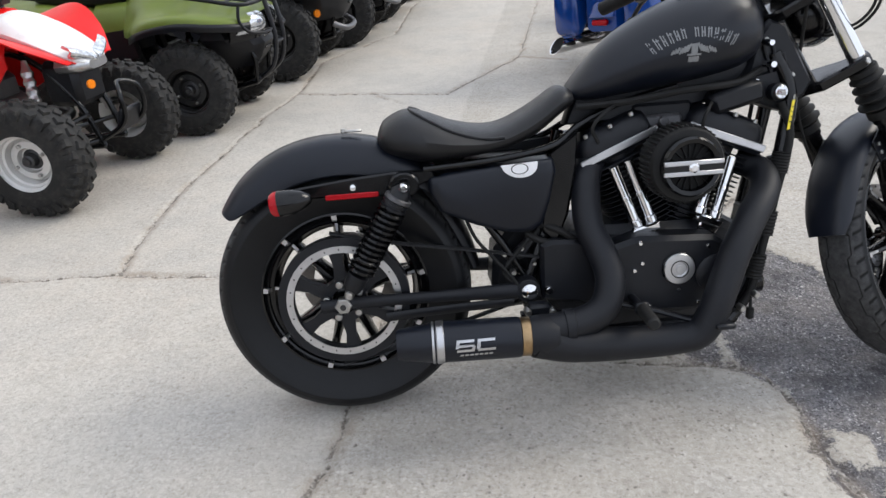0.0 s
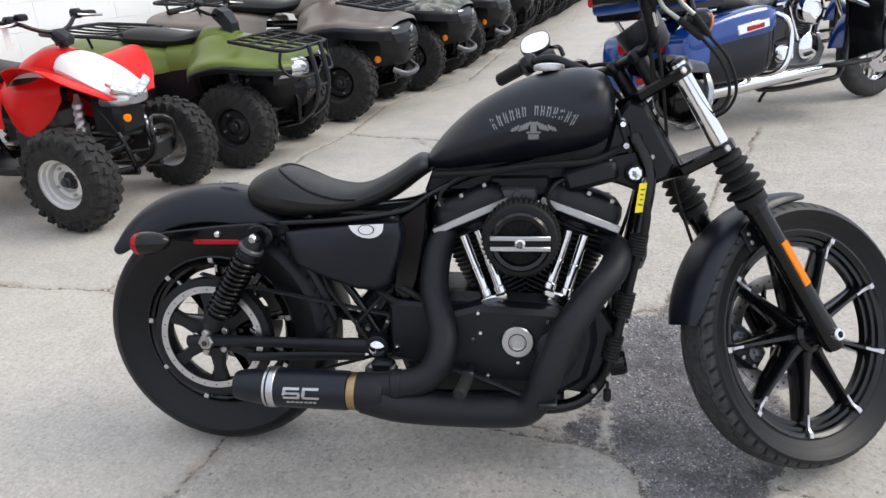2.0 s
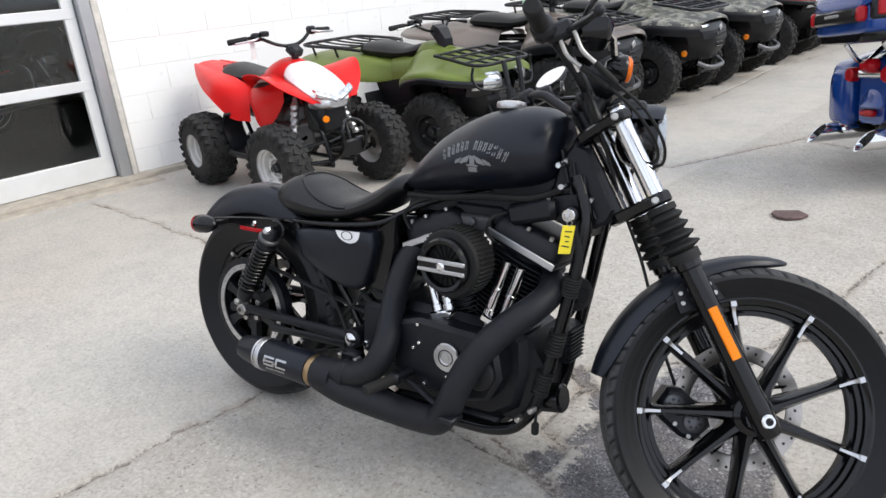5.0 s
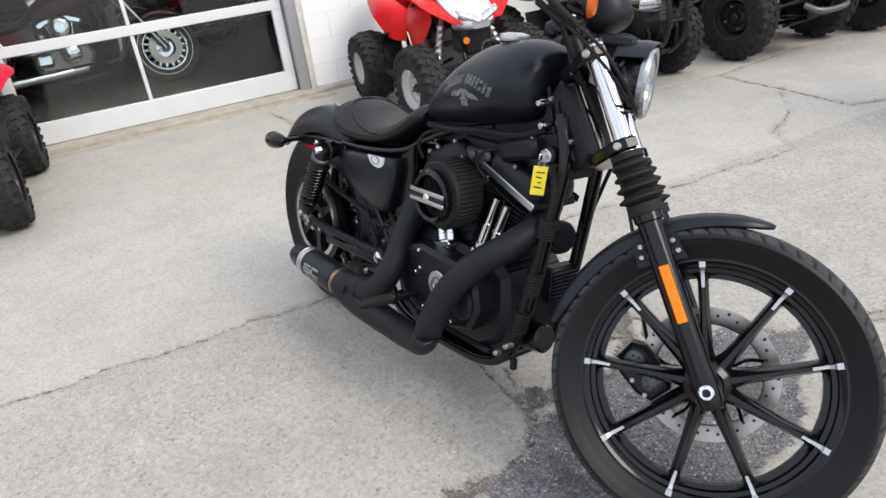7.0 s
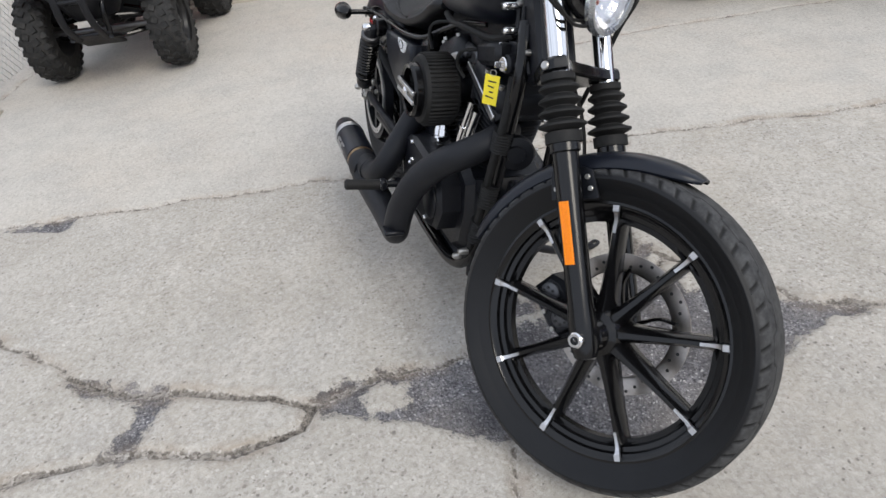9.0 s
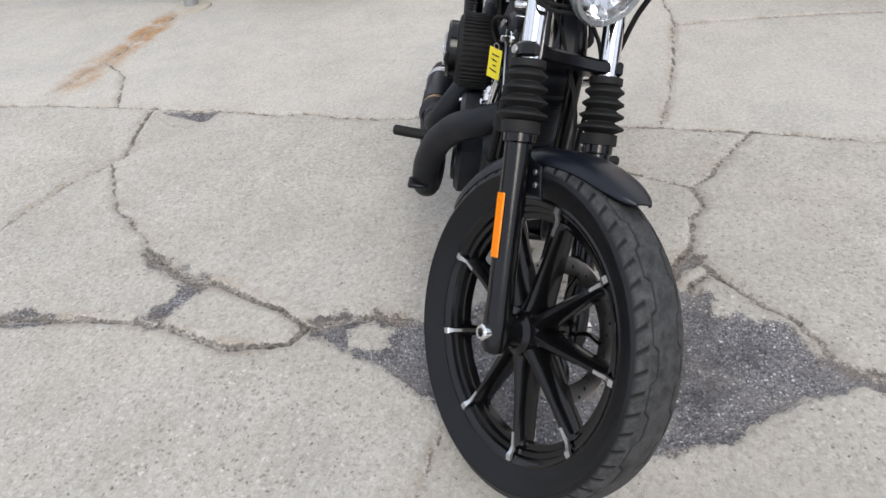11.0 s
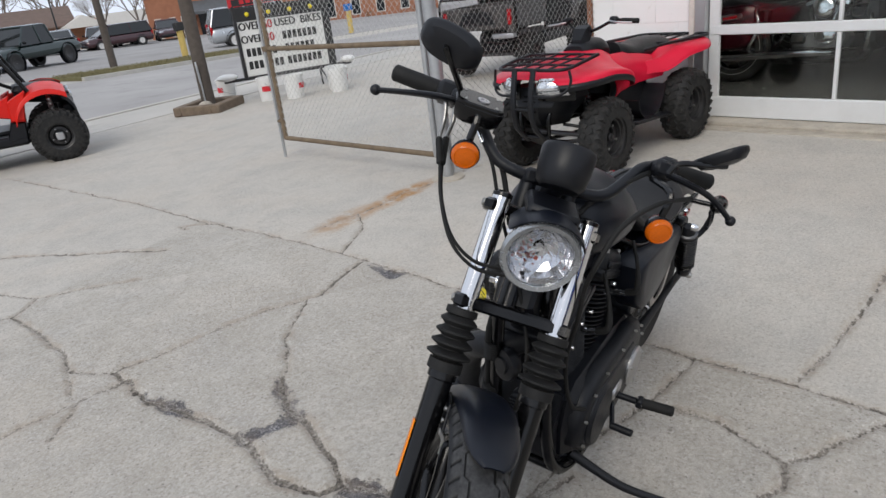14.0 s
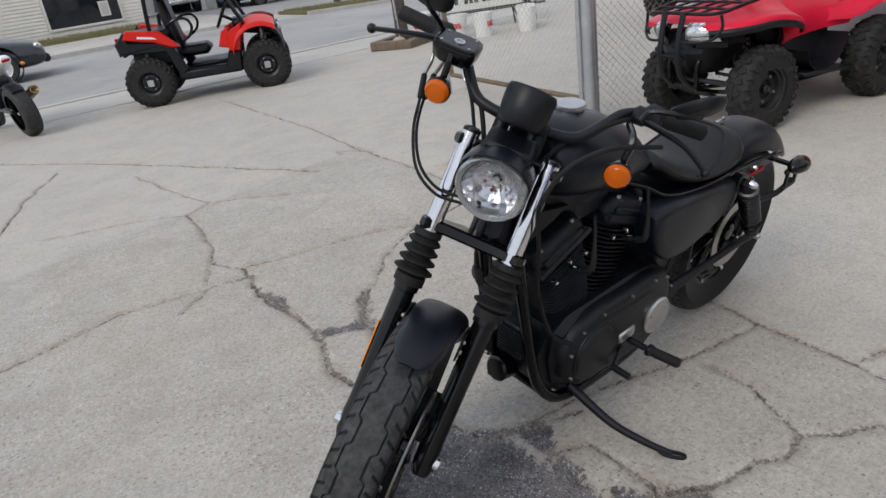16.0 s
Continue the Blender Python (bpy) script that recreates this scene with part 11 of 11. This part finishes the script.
def car(m, paint, label, kind="sedan", group="parked vehicles"):
    c = thing({"pickup": "pickup_truck", "van": "minivan"}.get(kind, "car"), m, label, {"pickup": "pickup truck", "van": "minivan"}.get(kind, "car"), group)
    L, H, W = {"sedan": (4.7, 1.45, 0.90), "van": (5.0, 1.72, 0.97), "pickup": (4.95, 1.70, 0.88)}[kind]
    R = 0.37 if kind == "pickup" else 0.33
    belt = {"sedan": 0.90, "van": 1.02, "pickup": 1.00}[kind]
    low = 0.40 if kind == "pickup" else 0.24
    part("body", body_loft([(-L / 2, low + 0.15, belt - 0.12, W * 0.80, 0.1), (-L / 2 + 0.12, low, belt - 0.02, W * 0.94, 0.12), (-L * 0.30, low, belt, W, 0.1), (0, low, belt, W, 0.1), (L * 0.25, low, belt - 0.02, W, 0.12), (L * 0.42, low, belt - 0.12, W * 0.96, 0.15), (L / 2 - 0.06, low + 0.05, belt - 0.22, W * 0.84, 0.1), (L / 2, low + 0.15, belt - 0.34, W * 0.70, 0.1)], 30, 26, 4.5), paint, c, "painted body")
    cab = {"sedan": [(-L * 0.40, 0.05), (-L * 0.24, 1.0), (L * 0.04, 1.0), (L * 0.24, 0.05)], "van": [(-L * 0.49, 0.05), (-L * 0.44, 1.0), (L * 0.10, 1.0), (L * 0.32, 0.05)], "pickup": [(-L * 0.17, 0.05), (-L * 0.145, 1.0), (L * 0.10, 1.0), (L * 0.215, 0.05)]}[kind]
    rings = []
    for x, k in cab:
        z = belt - 0.03 + (H - belt) * k
        w = W * (0.94 - 0.18 * k)
        rings.append((x, z, w))
    g = loft([[(x, -W * 0.93, belt - 0.05), (x, W * 0.93, belt - 0.05), (x, w, z), (x, -w, z)] for x, z, w in rings])
    part("cabin_glass", g, M_TINT, c, "dark tinted glass", angle=20)
    part("roof", body_loft([(rings[1][0] - 0.06, rings[1][1] - 0.03, rings[1][1] + 0.01, rings[1][2] * 0.9, 0), (rings[1][0] + 0.1, rings[1][1] - 0.03, rings[1][1] + 0.05, rings[1][2] + 0.01, 0.1), (rings[2][0] - 0.1, rings[2][1] - 0.03, rings[2][1] + 0.05, rings[2][2] + 0.01, 0.1), (rings[2][0] + 0.06, rings[2][1] - 0.03, rings[2][1] + 0.01, rings[2][2] * 0.9, 0)], 10, 18, 4.0), paint, c)
    for s in (-1, 1):
        for i in (0, 1, 2, 3):
            x0, x1 = rings[i][0] if i < 3 else 0, 0
        for (xa, za, wa), (xb, zb, wb2) in (((rings[0][0], belt - 0.03, W * 0.94), rings[1]), ((rings[3][0], belt - 0.03, W * 0.94), rings[2]), (((rings[1][0] + rings[2][0]) / 2, belt - 0.03, W * 0.94), ((rings[1][0] + rings[2][0]) / 2, rings[1][1], rings[1][2]))):
            part("pillar", sweep([(xa, s * wa, za), (xb, s * wb2, zb)], 0.035, 8, 1), paint, c)
        for x in (-L * 0.30, L * 0.31):
            m2 = Matrix.Translation((x, s * (W - 0.10), R))
            w = part("wheel", lathe([(0.02, s * 0.10), (R * 0.60, s * 0.095), (R * 0.66, s * 0.11), (R * 0.66, -s * 0.10)], axis=(0, 1, 0), n=28, cap=False).at(m2), M_SILVERRIM if kind != "pickup" else M_STEELBLACK, c)
            part("tyre", lathe([(R * 0.64, 0.115), (R * 0.90, 0.125), (R, 0.09), (R, -0.09), (R * 0.90, -0.125), (R * 0.64, -0.115)], axis=(0, 1, 0), n=32, cap=False).at(m2), M_ROADTYRE, w)
            part("arch", lathe([(R + 0.06, s * 0.128), (R + 0.075, s * 0.135), (R + 0.075, -s * 0.05), (R + 0.06, -s * 0.05)], axis=(0, 1, 0), n=32, closed=True).at(Matrix.Translation((x, s * (W - 0.10), R + 0.02))), M_PLASTIC, c)
        part("headlight", rbox((L / 2 - 0.12, s * W * 0.66, belt - 0.26), (0.14, 0.30, 0.13), 0.04), M_CLEARLAMP, c)
        part("tail_lamp", rbox((-L / 2 + 0.06, s * W * 0.78, belt - 0.18), (0.12, 0.22, 0.16 if kind != "van" else 0.5), 0.03), M_REDLENS, c)
        part("mirror", rbox((cab[3][0] - 0.15, s * (W + 0.06), belt + 0.06), (0.10, 0.16, 0.11), 0.03), M_PLASTIC, c)
    if kind == "pickup":
        # one near-black sheet across the bed paints the shade of its hollow
        part("bed_rim", rbox((-L * 0.30, 0, belt - 0.02), (L * 0.38, W * 1.7, 0.03), 0.01), M_INSHADE, c)
        part("grille", rbox((L / 2 - 0.01, 0, belt - 0.30), (0.06, W * 1.0, 0.24), 0.02), M_CHROME, c)
    part("bumper", rbox((L / 2 - 0.02, 0, low + 0.14), (0.16, W * 1.5, 0.18), 0.05), M_PLASTIC if kind != "pickup" else M_CHROME, c)
    return c


M_CARGREEN = mat("dark_green_car_paint", (0.012, 0.028, 0.026), 0.22, 0.2, 0.1, 2, coat=0.6)
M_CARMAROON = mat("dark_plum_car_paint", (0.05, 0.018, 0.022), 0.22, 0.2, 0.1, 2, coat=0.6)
M_CARSILVER = mat("silver_car_paint", (0.42, 0.44, 0.46), 0.25, 0.5, 0.1, 2, coat=0.5)
M_CARBLUE = mat("bright_blue_car_paint", (0.02, 0.16, 0.50), 0.25, 0.2, 0.1, 2, coat=0.5)
M_CARBLACK = mat("black_car_paint", (0.012, 0.016, 0.017), 0.2, 0.1, 0.1, 2, coat=0.6)
car(sit(-12.6, -30.7, 24) @ Matrix.Scale(1.05, 4), M_CARGREEN, "dark green pickup truck parked across the street", "pickup")
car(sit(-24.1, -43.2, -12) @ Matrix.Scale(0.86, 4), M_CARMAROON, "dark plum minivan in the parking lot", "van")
for x, y, rz, paint, who in ((-21.5, -45.5, 60, M_CARSILVER, "silver"), (-24.5, -46.0, 60, M_CARSILVER, "pale silver"), (-27.0, -46.5, 60, M_CARSILVER, "silver grey"), (-29.8, -46.0, 60, M_CARMAROON, "dark red"), (-20.6, -18.9 - 5.5, 150, M_CARSILVER, "silver")):
    car(sit(x, y, rz), paint, who + " car in the parking lot across the street", "sedan" if y < -30 else "van")
car(sit(-11.9, -33.0, 70), M_CARBLUE, "bright blue car beside the garage", "sedan")
car(pose(-8.75, -33.6, rise(-8.7, -33.6), 0, 0, 88), M_CARSILVER, "silver pickup inside the garage bay", "pickup")
car(pose(2.0, -14.7, rise(2.0, -14.7) + 0.012, 0, 0, 177), M_CARBLACK, "dark sedan on the street", "sedan", "cars on the street")

# ---- brick building across the lot ----
M_SHRUB = mat("brown_winter_shrub", (0.10, 0.07, 0.035), 0.9, 0, 0.35, 20, 0.8, 60)
M_MARKER = mat("faded_yellow_paint", (0.55, 0.40, 0.12), 0.6, 0, 0.15, 8)
M_REDBRICK = mat("red_brown_brick", (0.32, 0.135, 0.075), 0.85, 0, 0.2, 2.5, 0.3, 40)
M_MANSARD = mat("grey_metal_roof", (0.10, 0.105, 0.11), 0.5, 0.3, 0.15, 3)
BRICK = wall_frame((-30.9, -50.0), (-43.3, -39.7), -1.25)
bb = thing("brick_building", BRICK, "long single-storey red brick building", "building")
part("wing_wall", rbox((2.3, 6.0, 1.5), (4.6, 12.0, 3.5), 0.02), M_REDBRICK, bb, "red brick wing")
part("main_wall", rbox((14.0, 6.6, 1.95), (19.0, 12.0, 4.4), 0.02), M_REDBRICK, bb, "red brick main block")
part("parapet", rbox((14.0, 6.6, 4.22), (19.2, 12.2, 0.16), 0.02), M_MANSARD, bb)
part("wing_parapet", rbox((2.3, 6.0, 3.30), (4.7, 12.1, 0.12), 0.02), M_MANSARD, bb)
part("canopy", loft([[(x, y, z) for y, z in ((0.6, 3.1), (-1.3, 1.95), (-1.3, 1.75), (0.6, 1.75))] for x in (3.0, 6.2)]), M_MANSARD, bb, "grey sloping entrance canopy")
part("door", rbox((4.6, -0.02, 0.85), (1.6, 0.10, 2.1), 0.01), M_WINGLASS, bb, "dark glass entrance")
for x in (0.7, 1.8, 2.7):
    w = part("window", rbox((x, -0.01, 1.0), (0.50, 0.08, 1.5), 0.02), M_TRIM, bb)
    part("pane", rbox((x, -0.045, 1.0), (0.40, 0.03, 1.38), 0.01), M_WINGLASS, w)
for k in range(7):
    x = 8.0 + 2.1 * k
    w = part("window", rbox((x, 0.58, 0.95), (0.80, 0.08, 1.7), 0.02) + lathe([(0.40, -0.04), (0.40, 0.04)], (x, 0.58, 1.80), (0, 1, 0), 20), M_TRIM, bb, "arched window")
    part("pane", rbox((x, 0.545, 0.95), (0.66, 0.03, 1.55), 0.01) + lathe([(0.33, -0.015), (0.33, 0.015)], (x, 0.545, 1.75), (0, 1, 0), 20), M_WINGLASS, w)
    if k % 2 == 0:
        rs = random.Random(k)
        part("shrub", join([plate([(-0.05, 0), (0, 0.09), (0.05, 0)], -0.004, 0.004, 0.001).at(pose(x + 0.9 + rs.gauss(0, 0.2), rs.gauss(0, 0.15), rs.uniform(-0.30, 0.22), rs.uniform(-60, 60), rs.uniform(-40, 40), rs.uniform(0, 360))) for _ in range(70)]), M_SHRUB, bb, "brown winter shrub", kind="stuff")
for k in range(4):
    part("brick_band", rbox((14.0, 0.585, 2.6 + 0.40 * k), (18.8, 0.03, 0.05), 0.008), M_BRICK, bb)

# low ranch building with brown roof
ranch = thing("ranch_house", wall_frame((-18.6, -54.5), (-27.4, -50.6), -0.85), "low brown-roofed house behind the parking lot", "house")
part("wall", rbox((4.8, 4.0, 0.9), (9.6, 7.5, 2.2), 0.02), M_BRICK, ranch)
part("roof", loft([[(x, y, z) for y, z in ((-0.6, 1.75), (4.0, 3.15), (8.5, 1.75), (8.5, 1.65), (-0.6, 1.65))] for x in (-0.5, 8.0)]), M_ROOFING, ranch, "brown shingle roof")
part("gable_porch", loft([[(x, y, z) for x, z in ((6.6, 1.5), (8.4, 2.35), (10.2, 1.5))] for y in (-1.2, 3.0)]), M_TRIM, ranch, "white gable porch")
for x in (7.0, 9.8):
    part("porch_post", rbox((x, -0.9, 0.6), (0.15, 0.15, 1.8), 0.02), M_TRIM, ranch)
for x in (1.2, 3.0, 4.8):
    part("window", rbox((x, 0.22, 1.0), (0.9, 0.06, 0.9), 0.02), M_WINGLASS, ranch)


# ---- bare trees ----
M_BARK = mat("grey_bark", (0.16, 0.135, 0.115), 0.9, 0, 0.25, 6, 0.5, 40)


def bare_tree(m, height, seed, label):
    rnd = random.Random(seed)
    t = thing("tree", m, label, "tree", "bare trees")
    limbs, twigs = [], []

    def grow(p, d, length, r, depth):
        q = p + d * length
        (limbs if depth < 3 else twigs).append(rod(p, q, r, 7 if depth < 2 else (5 if depth < 3 else 3), 0, r * 0.62))
        if depth >= 6:
            return
        for _ in range(3 if depth < 1 else rnd.choice((2, 3, 3))):
            a = Vector((rnd.uniform(-1, 1), rnd.uniform(-1, 1), rnd.uniform(-0.15, 0.9)))
            nd = (d * 0.75 + a * 0.75).normalized()
            grow(p + d * length * rnd.uniform(0.65, 1.0), nd, length * rnd.uniform(0.60, 0.80), r * 0.58, depth + 1)

    trunk = rod((0, 0, -0.1), (0, 0, height * 0.24), height * 0.026, 10, 0, height * 0.020)
    part("trunk", trunk, M_BARK, t)
    for k in range(5):
        a = 6.28 * k / 5 + rnd.uniform(-0.4, 0.4)
        grow(Vector((0, 0, height * (0.18 + 0.015 * k))), Vector((0.55 * math.cos(a), 0.55 * math.sin(a), 0.85)).normalized(), height * 0.24, height * 0.011, 0)
    part("branchwork", join(limbs), M_BARK, t, "bare limbs", kind="stuff")
    part("crown", join(twigs), M_BARK, t, "fine bare twigs", kind="stuff")
    return t


for x, y, h, sd in ((-26.8, -66.5, 9.0, 3), (-31.0, -64.8, 9.4, 8), (-37.2, -61.5, 6.6, 12), (-24.0, -70.0, 5.2, 21), (-22.0, -71.0, 4.6, 33), (-36.0, -66.0, 6.0, 41)):
    bare_tree(pose(x, y, -1.35, 0, 0, 40 * sd), h, sd, "bare winter tree behind the buildings")

# poles and posts across the street
for x, y, h, r in ((-11.05, -21.1, 8.0, 0.13), (-10.72, -31.80, 8.0, 0.075)):
    lp = thing("street_pole", sit(x, y), "tall grey-brown street pole", "pole", "poles")
    part("shaft", rod((0, 0, 0), (0, 0, h), r, 14, 0, r * 0.75), M_POLEWOOD, lp)
    part("foot", lathe([(0.2, 0), (0.2, 0.05), (0.14, 0.10)], n=16), M_KERB, lp)
lamp = thing("street_lamp", sit(-24.0, -50.5), "black double-headed lamp post in the parking lot", "street lamp")
part("shaft", rod((0, 0, 0), (0, 0, 4.3), 0.07, 12, 0, 0.05) + lathe([(0.16, 0), (0.15, 0.25), (0.08, 0.40)], n=14), M_STEELBLACK, lamp)
part("arm", sweep([(-0.45, 0, 4.10), (-0.25, 0, 3.95), (0, 0, 3.90), (0.25, 0, 3.95), (0.45, 0, 4.10)], 0.03, 8, 4), M_STEELBLACK, lamp)
for dx in (-0.45, 0.45):
    part("lantern", lathe([(0.05, 4.05), (0.13, 4.15), (0.17, 4.50), (0.19, 4.54), (0.06, 4.72), (0.0, 4.76)], (dx, 0, 0), n=14), M_STEELBLACK, lamp, "dark lantern head")
flag = thing("flag_pole", sit(-18.5, -52.5), "thin white pole before the houses", "pole", "poles")
part("shaft", rod((0, 0, 0), (0, 0, 5.5), 0.06, 10, 0, 0.04), M_TRIM, flag)
for x, y, c in ((-14.1, -21.4, M_YELLOW), (-22.75, -20.95, M_CARBLUE)):
    mk = thing("marker_post", sit(x, y), "short yellow marker post with a cap plate", "post", "marker posts")
    part("post", rod((0, 0, 0), (0, 0, 1.0), 0.12, 14, 0.02), M_MARKER, mk)
    part("cap_plate", rbox((0, 0, 1.15), (0.36, 0.24, 0.30), 0.02), M_INK if c is M_YELLOW else c, mk)
